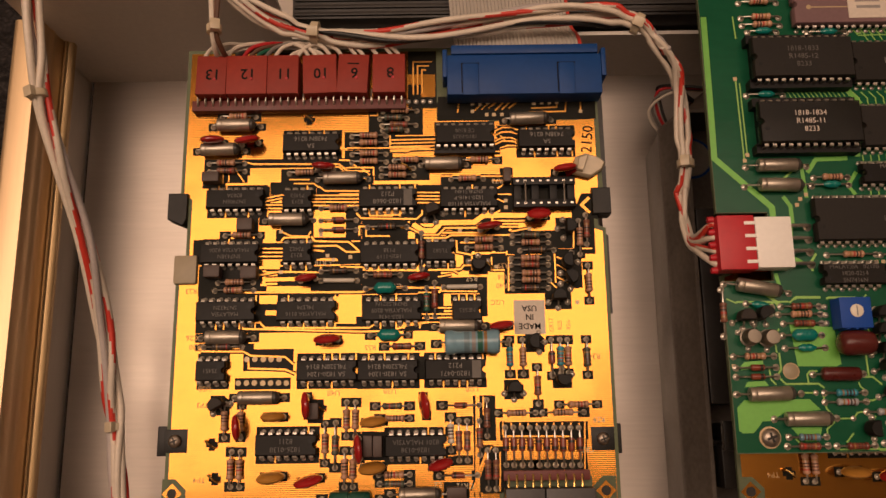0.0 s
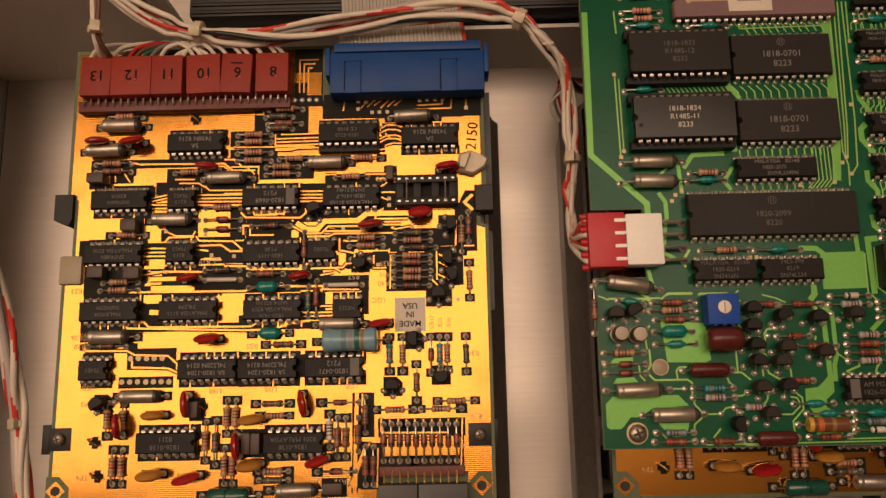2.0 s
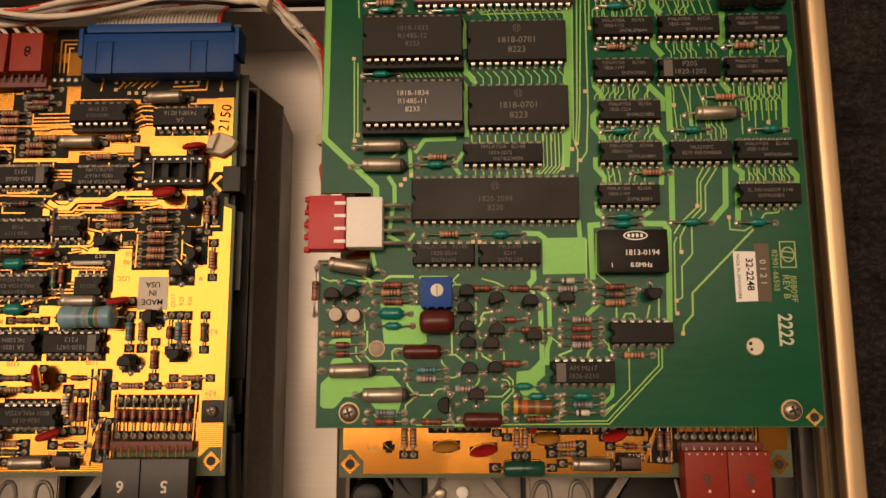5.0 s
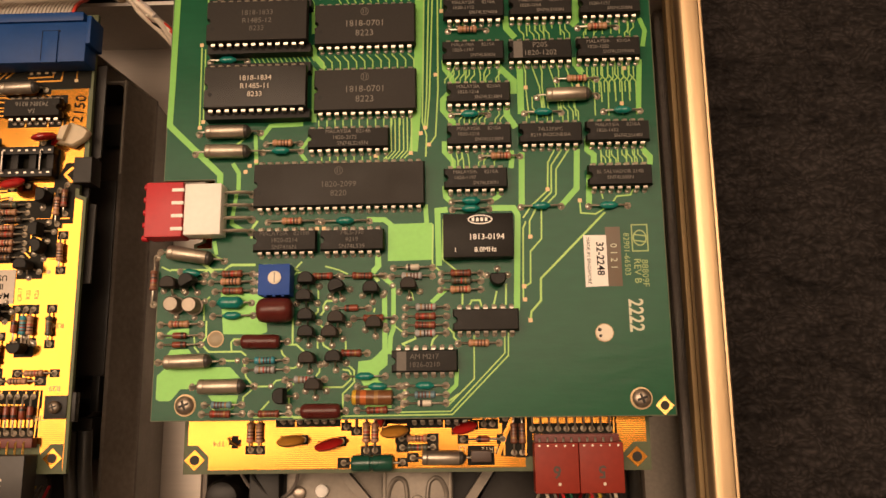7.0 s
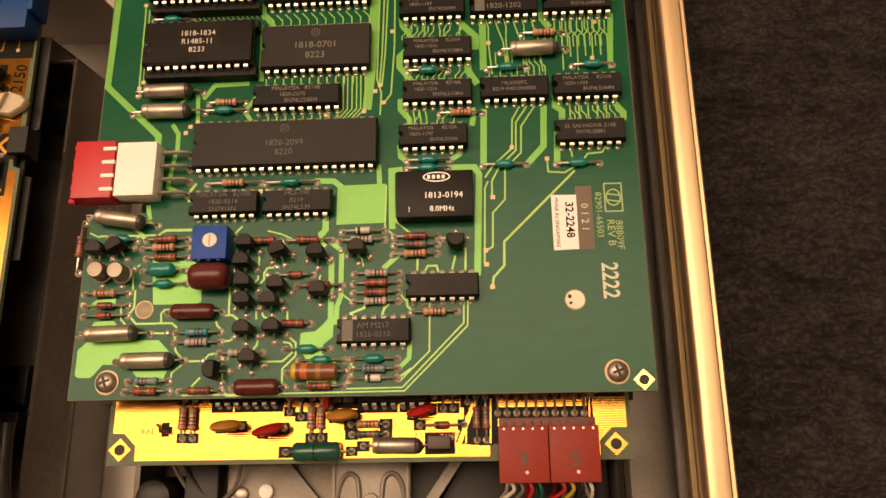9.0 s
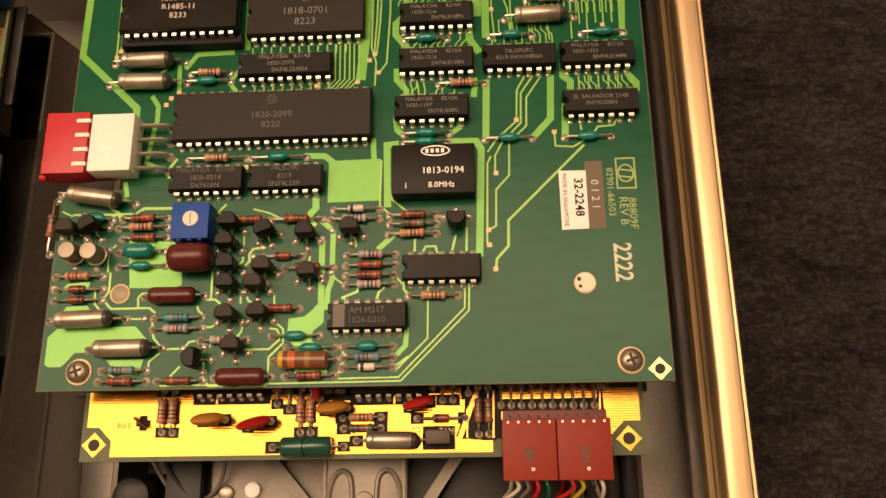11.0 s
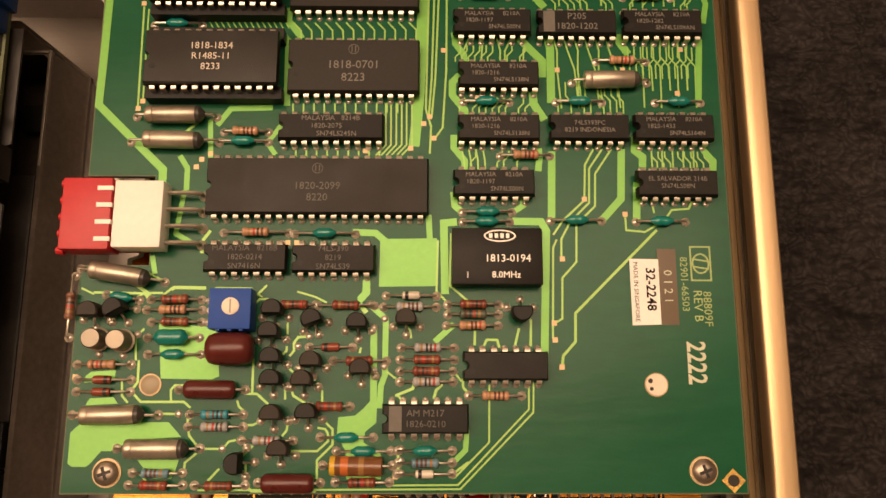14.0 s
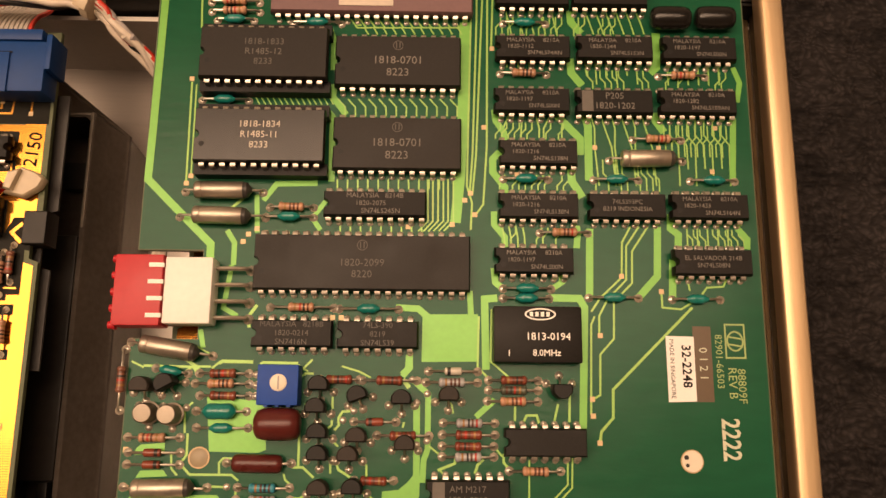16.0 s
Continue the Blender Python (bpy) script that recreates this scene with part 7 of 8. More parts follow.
# supply cover behind the boards, dark and finely ribbed
cover = thing("power_supply_cover", "dark finely ribbed cover behind the boards", "cover", (100, 200, -4))
part("cover_shell", box(bmesh.new(), -156, 160, -51, 80, 0, 48, 0.8), BLACK_MET, cover)
for k in range(26):
    part("rib", box(bmesh.new(), -155, 159, -50 + 3 * k, -48.6 + 3 * k, 47.8, 49, 0.15), BLACK_MET, cover)


# ---- the two disk drives ----
def disk_drive(x):
    d = thing("disk_drive", "black die-cast disk drive mechanism under its circuit board", "disk drive", (x, 0, -4), "disk drives")
    # tapered shell: foot, widest shoulder, sloping flange, rim
    def ring(half, back, cut, z):
        return [(70.75 - half, -150, z), (70.75 + half, -150, z), (70.75 + half, back - cut, z), (70.75 + half - cut * 1.25, back, z), (70.75 - half + cut * 1.25, back, z), (70.75 - half, back - cut, z)]
    bm = bmesh.new()
    rows = [ring(74.8, 126, 18, 0.5), ring(76.4, 128, 18.5, 29), ring(77.3, 128.5, 19, 30), ring(77.3, 128.5, 19, 31.6), ring(76.5, 127.5, 18.6, 32.2), ring(72.4, 112.2, 2.0, 45.0), ring(71.9, 111.6, 1.6, 45.6)]
    rings = [[bm.verts.new(Vector(p) * MM) for p in r] for r in rows]
    for a, c in zip(rings, rings[1:]):
        for k in range(6):
            bm.faces.new((a[k], a[(k + 1) % 6], c[(k + 1) % 6], c[k]))
    bm.faces.new(rings[0][::-1])
    inner = [bm.verts.new(Vector(p) * MM) for p in ring(70.6, 110.4, 1.2, 45.6)]
    deck = [bm.verts.new(Vector(p) * MM) for p in ring(70.4, 110.2, 1.2, 26)]
    for a, c in ((rings[-1], inner), (inner, deck)):
        for k in range(6):
            bm.faces.new((a[k], a[(k + 1) % 6], c[(k + 1) % 6], c[k]))
    bm.faces.new(deck)
    part("drive_shell", bm, DK_FLANGE, d, "dark satin casting with sloping sides")
    # paler strips put the light catching the rim's top edge into colour
    part("rim", box(bmesh.new(), 141.5, 142.5, 76, 111.8, 44.6, 46.2, 0.3), CAST, d, "rim edge in paler metal, as if lit")
    part("rim", box(bmesh.new(), 128, 141.4, 110.8, 111.7, 44.6, 46.0, 0.3), CAST, d, "rim edge in paler metal, as if lit")
    bm = box(bmesh.new(), 16, 125, -140, 100, 26.1, 44, 1.2)
    box(bm, 125, 140.6, 4, 74, 26.1, 44.6, 0.8)
    box(bm, 1, 16, 4, 74, 26.1, 44.6, 0.8)
    box(bm, 126, 138, -24, -10, 26.1, 45.5, 0.6)
    box(bm, 3, 15, -24, -10, 26.1, 45.5, 0.6)
    part("drive_body", bm, BLACK_MET, d, "black-painted mechanism")
    part("pad", box(bmesh.new(), 127.5, 138.5, 92, 101, 26.1, 30, 0.8), GREY_PLUG, d)
    part("bracket", box(bmesh.new(), 137.5, 140.4, -8, 4, 30, 47, 0.4), BLACK_PL, d)
    for px, py, h in ((8, -5.5, 66.2), (126, -6.3, 66.2), (10, 70, 66.2), (124, 70, 66.2)):
        part("post", lathe(bmesh.new(), [(0.5, 3.4, 0), (h - 0.3, 3.0, 0), (h, 2.8, 0)], 16, "z", (px, py, 0)), BLACK_PL, d)
    # cast bridge: a plate with two raised loops
    plate = box(bmesh.new(), 60, 82.4, -80, -18, 51, 56, 0.5)
    for x0 in (60.4, 81.2):
        box(plate, x0, x0 + 0.8, -80, -18, 55.8, 56.6, 0.2)
    part("bridge", plate, CAST, d, "bare die-cast aluminium bridge")
    for cy in (-37.5, -56.5):
        for sx in (-1, 1):
            loop = []
            for i in range(33):
                a = 2 * math.pi * i / 32
                inward = max(0.0, -math.cos(a) - 0.6) * 2.2
                loop.append((71.2 + sx * (5.9 + 3.6 * math.cos(a) + inward), cy + 7.6 * math.sin(a), 56.1))
            part("bridge_loop", tube(bmesh.new(), loop, 0.75, 8), CAST, d)
        part("bridge_hub", lathe(bmesh.new(), [(56, 2.4, 0), (56.6, 2.2, 0), (56.7, 1.4, 0)], 18, "z", (71.2, cy, 0)), CAST, d)
    part("deck_plate", box(bmesh.new(), 27, 59, -80, -21, 44.2, 46, 0.4), CAST, d, "bare tan casting")
    part("guide_block", box(bmesh.new(), 15.5, 25.5, -80, -23, 30, 50, 0.8), BLACK_PL, d)
    part("buffer", lathe(bmesh.new(), [(26, 6.4, 0), (50, 6.0, 0), (52.5, 5.0, 0), (53.2, 3.0, 0)], 24, "z", (7.2, -36, 0)), BLACK_PL, d, "round black plastic buffer")
    for k in (0, 1):
        part("cable", tube(bmesh.new(), glide([(135.6 + 4.4 * k, -14, 54), (136 + 4.6 * k, -34, 52), (138 + 4.8 * k, -80, 40)]), 2.3, 12), WIRE_K, d, "black sleeved cable")
    for sx, x0, x1 in ((1, 40.5, 58), (-1, 98.5, 84.5)):
        n = Vector((x1 - x0, -20)).orthogonal().normalized() * 1.5
        bm = prism(bmesh.new(), [(x0 - n.x, -22 - n.y), (x1 - n.x, -42 - n.y), (x1 + sx * 5, -56), (x1 + sx * 8, -56), (x1 + n.x, -42 + n.y), (x0 + n.x, -22 + n.y)], 47, 50, 0, 0.3)
        part("strut", bm, CAST, d, "bare metal diagonal strut")
    part("bolt", lathe(bmesh.new(), [(45.8, 2.2, 0), (47.4, 2.1, 0), (47.8, 1.5, 0)], 16, "z", (39.0, -34.5, 0)), WHITE_PL, d, "white round button")
    part("bolt", lathe(bmesh.new(), [(45.8, 2.2, 0), (47.0, 2.1, 0), (47.4, 1.4, 0)], 12, "z", (31.5, -35.2, 0)), STEEL, d)
    pts = glide([(10, -24, 50), (16, -34, 47), (24, -37, 46), (30, -33, 48), (33, -24, 52)])
    part("wire", tube(bmesh.new(), pts, 0.6), WIRE_GREY, d)
    pts = glide([(14, -24, 52), (18, -31, 50), (26, -40, 49)])
    part("wire", tube(bmesh.new(), pts, 0.6), WIRE_K, d)
    pts = glide([(124, -24, 50), (126, -34, 47), (119, -44, 44)])
    part("wire", tube(bmesh.new(), pts, 0.7), WIRE_K, d)
    return d


disk_drive(-87.5)
disk_drive(90.8)


# ---- circuit boards ----
def gold_board(x, y, z, limit, label):
    pts = [(0, 0), (141.5, 0), (141.5, 88), (139, 89), (139, 99), (141.3, 99), (141.0, 131.5), (141, 153.2), (0, 153.2), (0, 101), (2.8, 99), (2.8, 73), (0, 72)]
    ob = link("circuit_board", mesh_of(prism(bmesh.new(), pts, -1.6, 0), "circuit_board", FR4_EDGE), None, label, (x, y, z))
    tagged(ob, "", "circuit board", "disk drive boards")
    b = Board(ob, True, limit)
    inset = [(1.2, 1.2), (104, 1.2), (104, 9), (132.8, 9), (132.8, 1.2), (140.4, 1.2), (140.4, 87), (137.6, 88), (137.6, 98), (139.6, 99), (139.6, 130), (134, 130), (134, 126), (104, 126), (93, 129),
             (93, 131), (86, 131), (86, 138), (83, 142), (83, 152), (1.2, 152), (1.2, 101.5), (4, 99.5), (4, 72.5), (1.2, 71.5)]
    part("copper_plane", prism(bmesh.new(), inset, 0.0, 0.045), GOLD, ob, "bright gold lacquered copper plane")
    gold_parts(b)
    for hx, hy in ((2.9, 21.1), (136.8, 20.2)):
        k = -1 if hx < 50 else 1
        part("corner_tab", box(bmesh.new(), hx - 3.6, hx + 3.6, hy - 3.6, hy + 3.6, 0.05, 0.35, 0.1), BLACK_PL, ob)
        part("corner_tab", box(bmesh.new(), hx + k * 4.4 - 1.6, hx + k * 4.4 + 1.6, hy - 4.6, hy + 4.6, -3, -0.4, 0.3), BLACK_PL, ob)
        screw(b, hx, hy, 2.0, 0.3, None, False)
    for cx, cy in ((2.6, 5.2), (137.0, 4.6)) if limit > 100 else ((3.5, 4.2), (137.3, 4.0)):
        diamond(b, cx, cy)
    # gold pins of the lower plug header
    head_x = 105.2 if limit > 100 else 106.6
    head = part("pin_header", box(bmesh.new(), head_x, 131.8, 8.0, 11.0, 0.1, 3.2, 0.3), RED_HEAD, ob, "dull red pin header with gold pins")
    for i in range(10):
        part("pin", tube(bmesh.new(), [(0, 1.2, 0), (0, 0.9, 2.6), (0, 0, 3.3), (0, -4.2, 3.3)], 0.36, 6), GOLD_PIN if limit > 100 else PIN, head, "", (head_x + 1.5 + i * (128.8 - head_x) / 9.4, 9.4, 0))
    if limit > 100:
        # upper header and the things only the whole board shows
        head = part("pin_header", box(bmesh.new(), 3.2, 75.6, 129.6, 133.4, 0.1, 3.6, 0.4), RED_HEAD, ob, "dull red pin header along the board")
        for i in range(28):
            part("pin", tube(bmesh.new(), [(0, 0, 3.2), (0, 0.6, 4.1), (0, 1.2, 4.4), (0, 5.0, 4.4)], 0.38, 6), PIN, head, "", (5.4 + i * 2.55, 131.2, 0))
        lab = part("paper_label", prism(bmesh.new(), [(-5, -5.5), (5, -5.5), (5, 5.5), (-5, 5.5)], 0.16, 0.22), PAPER_OLD, ob, "aged paper label printed MADE IN USA", (115.2, 58.7, 0))
        for k, words in ((-2.9, "MADE"), (0.1, "IN"), (2.9, "USA")):
            letters(lab, words, 0, k, 0.26, 1.9, PRINT, 180, bold=0.04)
        pen = letters(ob, "2150", 137.0, 119.0, 0.2, 3.7, PRINT, 84, "pen_marks", 0.95)
        # moulded clips and nylon fasteners on the long edges
        part("edge_clip", prism(bmesh.new(), [(-3.6, 92.6), (1.6, 90.4), (2.8, 92.6), (2.8, 101.4), (-3.6, 101.4)], -4, 1.6, 0, 0.3), BLACK_PL, ob, "black moulded edge clip")
        part("edge_clip", prism(bmesh.new(), [(137.2, 92.6), (143.4, 92.6), (143.4, 101.6), (137.2, 101.6)], -5, 1.6, 0, 0.3), BLACK_PL, ob, "black moulded edge clip")
        dark_shape(b, (130.5, 93), (139, 91), (139, 100), (134, 100))
        track(b, 1.0, (136.5, 98.5), (133.8, 96), (136.5, 93.2))
        part("nylon_clip", box(bmesh.new(), -0.6, 7.0, 70.8, 80.4, -3, 1.6, 0.9), NYLON_DK, ob, "natural nylon board clip")
        clip = part("nylon_clip", prism(prism(bmesh.new(), [(-4.8, -3.6), (1.0, -4.2), (4.8, -1.0), (5.6, 1.6), (3.6, 3.0), (-1.2, 4.0), (-4.6, 2.2)], 0.6, 3.0, 0, 0.8), [(-4.0, -2.8), (-1.8, -3.0), (-0.6, 3.0), (-3.6, 1.8)], 2.6, 4.6, 0, 0.5), NYLON, ob, "natural nylon board clip", (136.4, 109.2, 0), -8)
        part("catch", tube(bmesh.new(), [(-4, -2, 3), (-5.5, -3, 2), (-6.5, -3.4, 0.8)], 1.0, 8), RED_DISC, clip)
        # insulating sheet that stands out a little under the right edge
        sheet_pts = [(120, 60), (143.0, 60), (143.0, 86.5), (140.2, 87.5), (140.2, 102), (143.4, 103), (143.4, 136), (120, 136)]
        part("insulating_sheet", prism(bmesh.new(), sheet_pts, -4.6, -3.8), GREY_PLUG, ob, "grey insulating sheet under the board")
        dark(b, 86, 126.2, 140.2, 133)
        dark(b, 76.2, 131, 86, 152)
        for k in range(3):
            track(b, 0.5, (78 + 1.5 * k, 136), (78 + 1.5 * k, 148 - 1.5 * k), (84.5 - 1.0 * k, 148 - 1.5 * k))
        # blue ribbon-cable header
        blue = part("ribbon_header", box(bmesh.new(), 89.6, 141.4, 132.4, 146.6, 0.2, 8.2, 0.5), BLUE_CONN, ob, "blue plastic ribbon-cable connector")
        for k in (97.5, 129.6):
            part("latch", box(bmesh.new(), k - 2.6, k + 2.6, 132.0, 143.2, 7.9, 8.9, 0.25), BLUE_CONN, blue)
            part("latch_gap", box(bmesh.new(), k - 3.0, k + 3.0, 143.1, 143.6, 8.0, 8.3), PRINT, blue)
            part("latch_gap", box(bmesh.new(), k - 3.1, k - 2.75, 133, 143.6, 8.0, 8.3), PRINT, blue)
        for k in (88.9, 142.2):
            part("ear", box(bmesh.new(), k - 0.8, k + 0.8, 138.5, 148.5, -0.5, 8.6, 0.4), BLUE_CONN, blue)
        part("strain_bar", box(bmesh.new(), 91, 140.4, 146.6, 149.8, 1.0, 9.0, 0.5), BLUE_CONN, blue)
    b.close()
    return ob


gold_board(-87.5, -26.6, 64.0, 1e9, "gold-faced drive circuit board crowded with small components")
lower = gold_board(90.6, -27.2, 64.0, 30.0, "gold-faced drive circuit board half hidden beneath a green one")
lower.scale.x = 1.011

pts = [(0, 0), (153, 0), (153, 172), (0, 172), (0, 73), (16, 73), (16, 51.5), (0, 51.5)]
green_ob = link("circuit_board", mesh_of(prism(bmesh.new(), pts, -1.6, 0), "circuit_board", FR4_EDGE), None, "dark green controller circuit board with chips and bright green tracks", (85.5, -11.0, 79.0))
tagged(green_ob, "", "circuit board")
green = Board(green_ob, False)
part("solder_mask", prism(bmesh.new(), [(0.3, 0.3), (152.7, 0.3), (152.7, 171.7), (0.3, 171.7), (0.3, 73.3), (16.2, 73.3), (16.2, 51.2), (0.3, 51.2)], 0.0, 0.05), GREEN, green_ob, "dark green solder mask")
green_parts(green)
lid = part("chip_lid", box(bmesh.new(), -7.0, 7.0, -5.4, 5.4, 4.1, 4.35, 0.1), PAPER_OLD, green_ob, "pale label on the purple ceramic chip", (54.3, 142.2, 0))
bm = bmesh.new()
for k in range(3):
    box(bm, -5.0 + 0.4 * k, 3.5, 2.6 - k * 2.3, 3.6 - k * 2.3, 4.34, 4.38)
part("print", bm, BAND["grey"], lid, "unreadable printed lines")
bm = lathe(bmesh.new(), [(4.12, 0.8, 0), (4.16, 0.8, 0)], 12, "z", (34.6, 140.9, 0))
box(bm, 34.6, 47.4, 140.65, 141.1, 4.1, 4.15)
part("lid_track", bm, TIN, green_ob)
# standoffs to the board below
for sx, sy in ((7.5, 6.0), (139.5, 6.0)):
    part("standoff", lathe(bmesh.new(), [(-13.4, 3, 0), (-1.6, 3, 0)], 6, "z", (sx, sy, 0)), STEEL, green_ob)
# white power header
white = part("power_header", box(bmesh.new(), 9.2, 20.4, 54.4, 70.2, 0.2, 6.6, 0.5), WHITE_PL, green_ob, "white four-way power header")
for k in range(4):
    y = 56.2 + k * 3.96
    part("pin", tube(bmesh.new(), [(20, y, 3.2), (26.5, y, 3.2), (27.8, y, 2.4), (28.0, y, -0.2)], 0.55, 6), PIN, white)
    joint(green, 28.0, y, 1.2, 0.9)
green.close()


# ---- cable looms ----
def wire(owner, pts, r=0.62, m=None, stripe=0.0):
    bm = tube(bmesh.new(), glide(pts, 9), r, 8, 0, (1, stripe, 3) if stripe else None)
    return part("wire", bm, [m or WIRE_W, WIRE_R], owner)


def rope(owner, spine, spread):
    """Five wires laid round one another."""
    line = glide(spine, 5)
    for k, (m, stripe) in enumerate(((WIRE_W, 0.0), (WIRE_W, 0.4), (WIRE_LILAC, 0.0), (WIRE_W, -0.32), (WIRE_W, 0.0))):
        pts = []
        for i, p in enumerate(line):
            a = 2 * math.pi * k / 5 + 0.17 * i + 0.5 * math.sin(0.31 * i + 2 * k)
            w = spread * (0.75 + 0.3 * math.sin(0.23 * i + 1.7 * k))
            pts.append((p.x + w * math.cos(a), p.y + 0.3 * w * math.sin(a), p.z + w * math.sin(a)))
        part("wire", tube(bmesh.new(), glide(pts, 3), 1.28, 10, 0, (1, stripe, 4) if stripe else None), [m, WIRE_R], owner)


def tie(owner, at, turn, w=3.4, d=2.6):
    bm = lathe(bmesh.new(), [(-1.4, w, 0), (-1.2, w + 0.35, 0), (1.2, w + 0.35, 0), (1.4, w, 0)], 18)
    box(bm, -1.9, 1.9, -1.6, 1.6, w - 0.3, w + 2.2, 0.4)
    ob = part("cable_tie", bm, NYLON, owner, "natural nylon cable tie")
    ob.matrix_basis = pose(*(v * MM for v in at), 20, 0, turn)
    return ob


loom = thing("wiring_loom", "white and red-striped wires tied into a loom", "cable")
spine = [(-96, 172, 88), (-85, 158, 84), (-76, 146, 80), (-68, 139, 77), (-57, 132.5, 74), (-42.4, 128.8, 72.2), (-24, 127, 73), (-7, 127.5, 74), (14, 129.5, 75), (34, 132, 76), (52, 132, 76.5), (66.2, 129, 75)]
down = [(73, 122.5, 72), (79.4, 117, 67), (82.4, 111, 61.5), (83.4, 100, 59), (83.9, 85, 58.5), (83.6, 75, 54.5)]
line = glide(spine + down, 5)
rnd = random.Random(3)
for k in range(8):
    ph, wind, m, stripe = 2 * math.pi * k / 8, rnd.uniform(0.05, 0.1), (WIRE_LILAC if k == 5 else WIRE_K if k == 7 else WIRE_W), (0.0, 0.22, 0.0, -0.2, 0.0, 0.0, 0.25, 0.0)[k]
    pts = []
    for i, p in enumerate(line):
        if k >= 5 and i > 62:
            break
        tight = 0.62 if min((p - Vector(q)).length for q in ((-42.4, 128.8, 72.2), (66.2, 129, 75), (83.9, 85, 58.5))) < 7 else 1.0
        w = tight * (2.9 if i < 58 else 2.0) * (0.85 + 0.3 * math.sin(0.4 * i + 1.9 * k))
        a = ph + wind * i + 0.5 * math.sin(0.21 * i + k)
        pts.append((p.x + 0.5 * w * math.cos(a), p.y + w * math.cos(a), p.z + w * math.sin(a)) if i < 56 else (p.x + w * math.cos(a), p.y + 0.4 * w * math.sin(a), p.z + w * math.sin(a)))
    if k < 5:
        y = 45.2 + min(k, 3) * 3.96
        pts += [(81.8 + 0.5 * k, 66 - 0.5 * k, 56), (81.2 + 0.4 * k, 56 + 0.5 * k, 63), (80.4 + 0.4 * k, 51 + 1.5 * k, 74), (82.6, y + 0.6, 81.4), (84.5, y, 82.2 - 0.8 * (k == 4))]
    else:
        pts += [(79 + k, 116, 52), (86 + k, 118, 38), (100, 122, 24)]
    part("wire", tube(bmesh.new(), glide(pts, 3), 0.98, 9, 0, (1, stripe, 3) if stripe else None), [m, WIRE_R], loom)
tie(loom, (-42.4, 128.8, 72.2), -6, 3.4)
tie(loom, (66.2, 129, 75), -28, 3.4)
tie(loom, (83.9, 85, 58.5), -92, 2.7)
# red power plug
plug = part("power_plug", box(bmesh.new(), 83.2, 94.4, 42.8, 59.6, 79.0, 86.2, 0.4), RED_PL, loom, "bright red four-way power plug")
for k in range(4):
    part("slot", box(bmesh.new(), 91.2, 94.7, 44.7 + k * 3.96, 45.7 + k * 3.96, 85.6, 86.4), WHITE_PL, plug)
for k in range(5):
    part("collar", lathe(bmesh.new(), [(-1.6, 0.9, 0), (0.2, 1.15, 0)], 10, "x", (83.0, 45.2 + (k - 0.5) * 3.96, 82.4)), RED_PL, plug)
part("skirt", box(bmesh.new(), 92, 100, 43.4, 59.0, 78.4, 80.6, 0.3), RED_PL, plug)
# numbered brick-red plugs on the upper header
for x0, x1, words, n, yaw in ((5.5, 15.6, "13", 4, -1), (15.6, 29.2, "12", 5, 0), (29.3, 39.8, "11", 4, 0), (41.2, 52.6, "10", 4, 2), (52.9, 63.2, "6", 4, -3), (64.6, 75.6, "8", 4, 0)):
    w = x1 - x0
    ob = part("numbered_plug", box(bmesh.new(), -w / 2, w / 2, -6.9, 6.9, 0.6, 8.0, 0.35), RED_PLUG, loom, "brick-red plug with black number " + words.replace("6", "9"), ((x0 + x1) / 2 - 87.5, 140.6 - 26.6, 64.0), yaw)
    letters(ob, words, 0.5, 0.3, 8.05, 3.7, PRINT, 180, bold=0.08)
    if words == "6":
        part("print", box(bmesh.new(), -2.0, 2.0, 3.2, 3.7, 8.02, 8.07), PRINT, ob)
    part("nub", lathe(bmesh.new(), [(7.9, 0.55, 0), (8.2, 0.4, 0)], 10, "z", (w * 0.12, -1.5, 0)), RED_PL, ob)
    for k in range(n):
        px = (x0 + x1) / 2 - 87.5 + (k - (n - 1) / 2) * 2.5
        m = {12: [WIRE_K, WIRE_RED, WIRE_BR, WIRE_G, WIRE_GREY]}.get(int(words), [WIRE_W] * 5)[k]
        tx = -46 + (px + 46) * 0.45
        if words in ("13", "11", "6", "8") and k == 1:
            continue
        q = (1 if px < -46 else -0.8) * (1 + 0.15 * ((k * 7 + int(x0)) % 4))
        lift = 0.5 * ((k * 5 + int(x0)) % 3)
        wire(loom, [(px, 120, 69), (px + q * 0.8, 121.8, 69.8), (px + q * 3.2, 123.4 + lift, 69.8 + lift), (px + q * 7.5, 125.4 + lift, 68.4 + lift), (px + q * 12, 128, 65.5), (px + q * 16, 131, 61)], 0.7, m)
# thin pair going up behind the board
wire(loom, [(-76, 172, 86), (-76, 150, 83), (-75.6, 137, 80.5), (-75, 126, 79), (-75.2, 122, 75), (-75.4, 121, 70)], 0.95, WIRE_W)
wire(loom, [(-74, 172, 86), (-74, 150, 83), (-73.6, 137, 80.5), (-74, 126, 79), (-73, 122, 75), (-72.6, 121, 70)], 0.95, WIRE_BR)
tie(loom, (-74.6, 127, 79), 92, 2.2)

side_loom = thing("wiring_loom", "white and red-striped wire loom along the case side", "cable")
spine = [(-141, 175, 80), (-138.5, 145, 77), (-136.5, 122, 73), (-135.5, 107, 68), (-131.5, 87.5, 60), (-126.5, 62.5, 46), (-124.5, 38, 32), (-122.5, 14.2, 25), (-121, -2, 21), (-118.3, -26, 20), (-117.5, -60, 12)]
rope(side_loom, spine, 2.7)
tie(side_loom, (-120.8, -1, 21), -86, 2.4)
tie(side_loom, (-135.8, 109, 69), -75, 2.8)

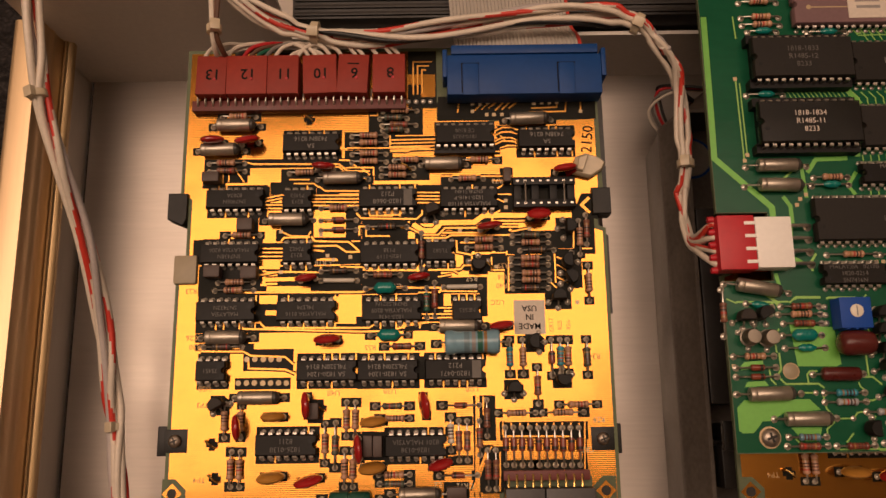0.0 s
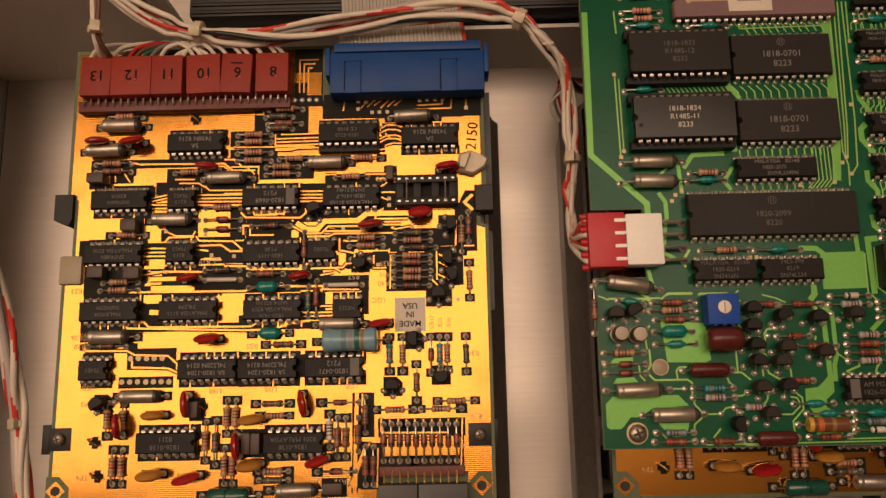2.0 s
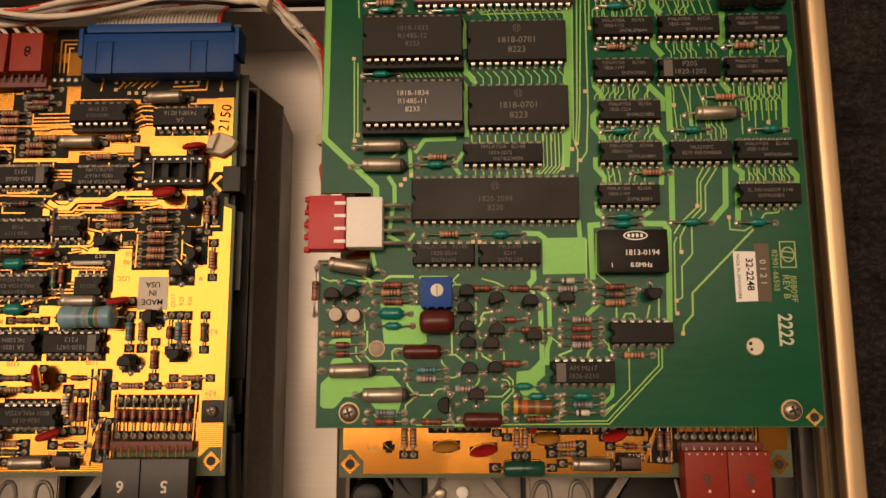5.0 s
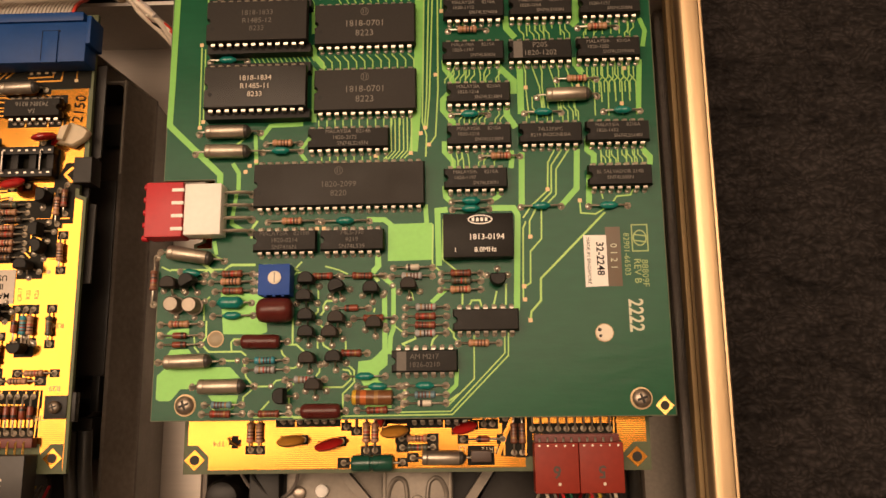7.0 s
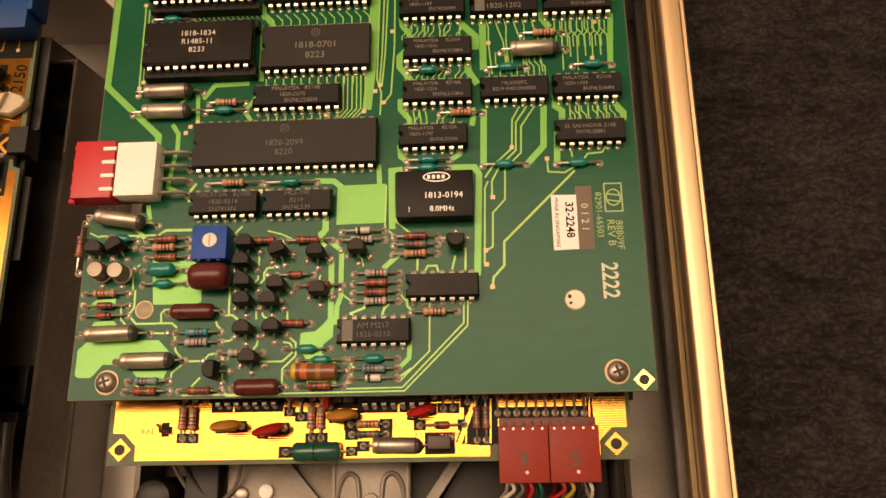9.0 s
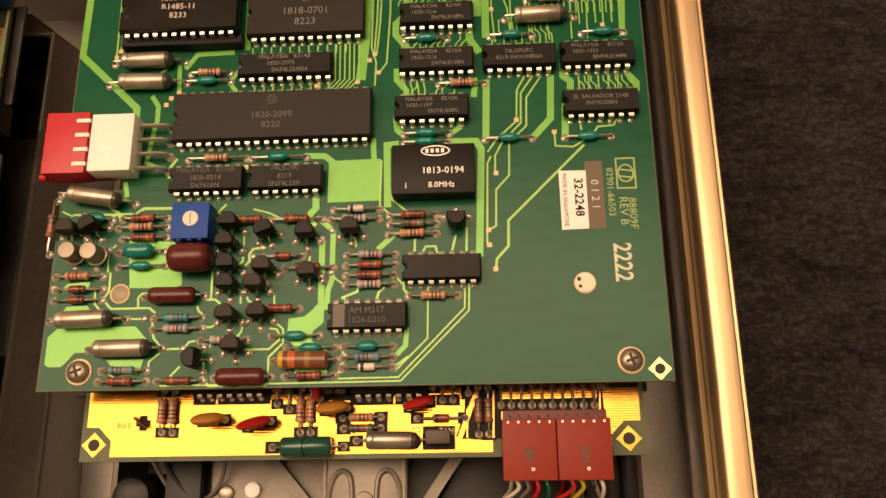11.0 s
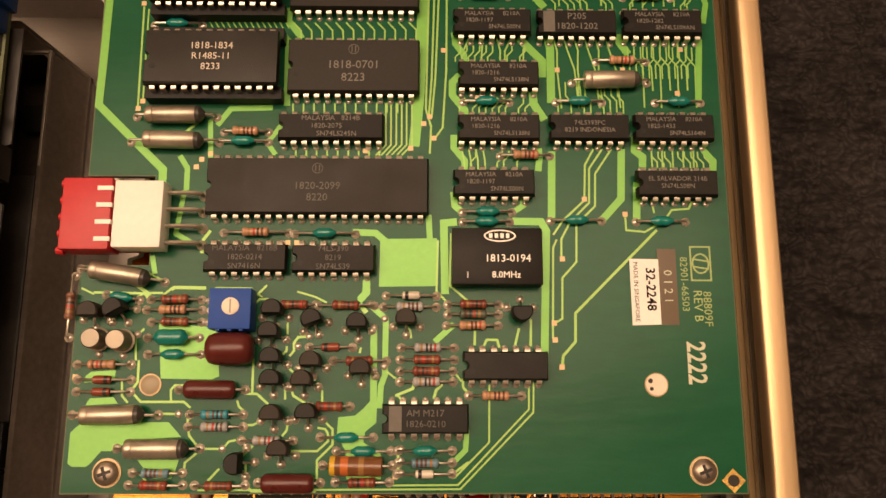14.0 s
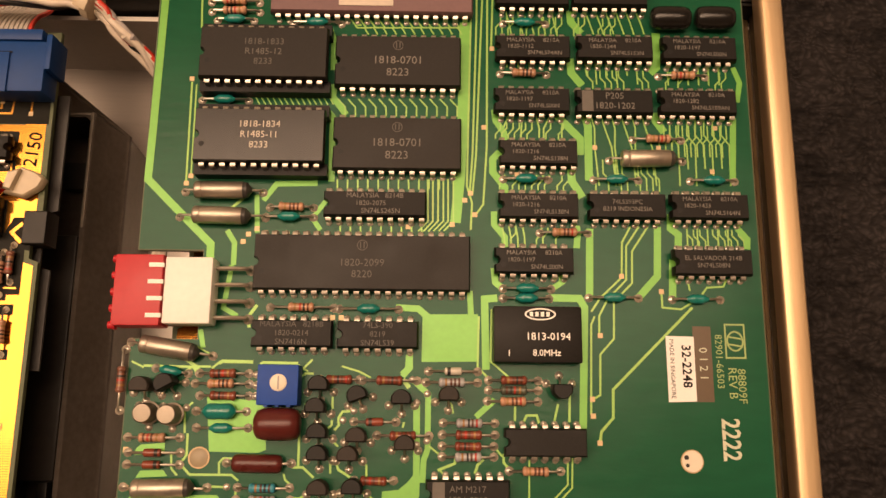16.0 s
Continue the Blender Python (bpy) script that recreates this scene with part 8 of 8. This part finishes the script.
# grey ribbon cable from the blue header
ribbon = thing("ribbon_cable", "flat grey ribbon cable with one red edge wire", "cable")
for k in range(34):
    x = 5.5 + k * 1.28
    pts = glide([(x, 122, 69), (x - 0.1, 125, 69.5), (x - 0.4, 130, 66), (x - 0.8, 137, 58), (x - 1.4, 148, 54), (x - 2.6, 170, 52), (x - 2.8, 190, 50)], 5)
    part("strand", tube(bmesh.new(), pts, 0.66, 6), WIRE_R if k == 33 else RIBBON, ribbon)

# stray wires at the back between the boards
tail = thing("wire_bundle", "loose looped wires beside the second drive", "cable")
for k, m in enumerate((WIRE_W, WIRE_GREY, WIRE_RED, WIRE_K)):
    wire(tail, [(104, 124 - k, 30 + 3 * k), (90 - k, 124 + k, 28), (82 + 1.5 * k, 118 + 2 * k, 24), (88 + k, 110 + k, 20), (102, 112, 16)], 0.6, m)


# a blue capacitor can in the gap beside the second drive
can = thing("electrolytic_capacitor", "dark blue capacitor can beside the second drive", "capacitor", (98, 99, -12))
part("can_body", lathe(bmesh.new(), [(0, 8.5, 0), (1, 9, 0), (33, 9, 0), (34, 8.3, 0), (34.2, 7, 0)], 28, "z"), BLUE_CONN, can)
part("can_top", lathe(bmesh.new(), [(34.1, 7.4, 0), (34.5, 7.2, 0)], 24, "z"), CAST, can)



# ---- plugs at the near edge of each drive board ----
def edge_plug(x, y, z, w, words, m, ink, wires):
    ob = part("edge_plug_body", box(bmesh.new(), -w / 2, w / 2, -7.2, 7.2, 0, 7.6, 0.35), m, None)
    top = thing("edge_plug", ("charcoal" if m is GREY_PLUG else "brick-red") + " plug with number " + words, "connector", (x, y, z), "edge plugs")
    ob.parent = top
    letters(ob, words, 0, -1.0, 7.66, 3.6, ink, 180, bold=0.1)
    if m is RED_PLUG:
        part("nub", lathe(bmesh.new(), [(7.5, 0.55, 0), (7.8, 0.4, 0)], 10, "z", (w * 0.05, -4.6, 0)), CREAM, top)
    for i in range(5 if m is RED_PLUG else 0):
        part("contact", lathe(bmesh.new(), [(7.4, 0.42, 0), (7.75, 0.3, 0)], 8, "z", ((i - 2) * 2.5, 6.4, 0)), PIN, top)
    for k, wm in enumerate(wires):
        px = (k - (len(wires) - 1) / 2) * 2.4
        part("wire", tube(bmesh.new(), glide([(px, -6.5, 4), (px + 0.8, -9, 3.4), (px * 1.5 - 1, -11.5, -2), (px * 1.2, -9, -9), (px, -4, -16)]), 0.5), wm, top)


SIX = [WIRE_W, WIRE_Y, WIRE_GREY, WIRE_RED]
edge_plug(-87.5 + 111.3, -26.6 - 1.2, 64.4, 11.8, "6", GREY_PLUG, PAPER_OLD, SIX)
edge_plug(-87.5 + 125.0, -26.6 - 1.2, 64.4, 15.0, "5", GREY_PLUG, PAPER_OLD, SIX)
edge_plug(90.8 + 113.6, -26.6 + 0.8, 64.4, 12.9, "6", RED_PLUG, BROWN_BOX, [WIRE_W, WIRE_GREY, WIRE_RED, WIRE_G])
edge_plug(90.8 + 126.7, -26.6 + 0.8, 64.4, 12.9, "5", RED_PLUG, BROWN_BOX, [WIRE_RED, WIRE_Y, WIRE_K, WIRE_W])

# ---- the assumed lamp overhead, an unseen fixture made up round the two lights ----
lamp = thing("assumed_lamp", "assumed oval hanging lamp, out of view, with an added uplight", "lamp", (1000 * LAMP_X, 1000 * LAMP_Y, 2500))
casing = part("lamp_casing", prism(bmesh.new(), [(1640 * math.cos(math.pi * i / 32), 530 * math.sin(math.pi * i / 32)) for i in range(64)], -425, -365, 0, 8), WALL_PAINT, lamp)
casing.rotation_euler[2] = radians(LAMP_TURN)
for k in (-700, 700):
    part("stem", lathe(bmesh.new(), [(-366, 8, 0), (-6, 8, 0), (-6, 40, 0), (0, 42, 0)], 20, "z", (k, k * math.tan(radians(LAMP_TURN)), 0)), STEEL, lamp)
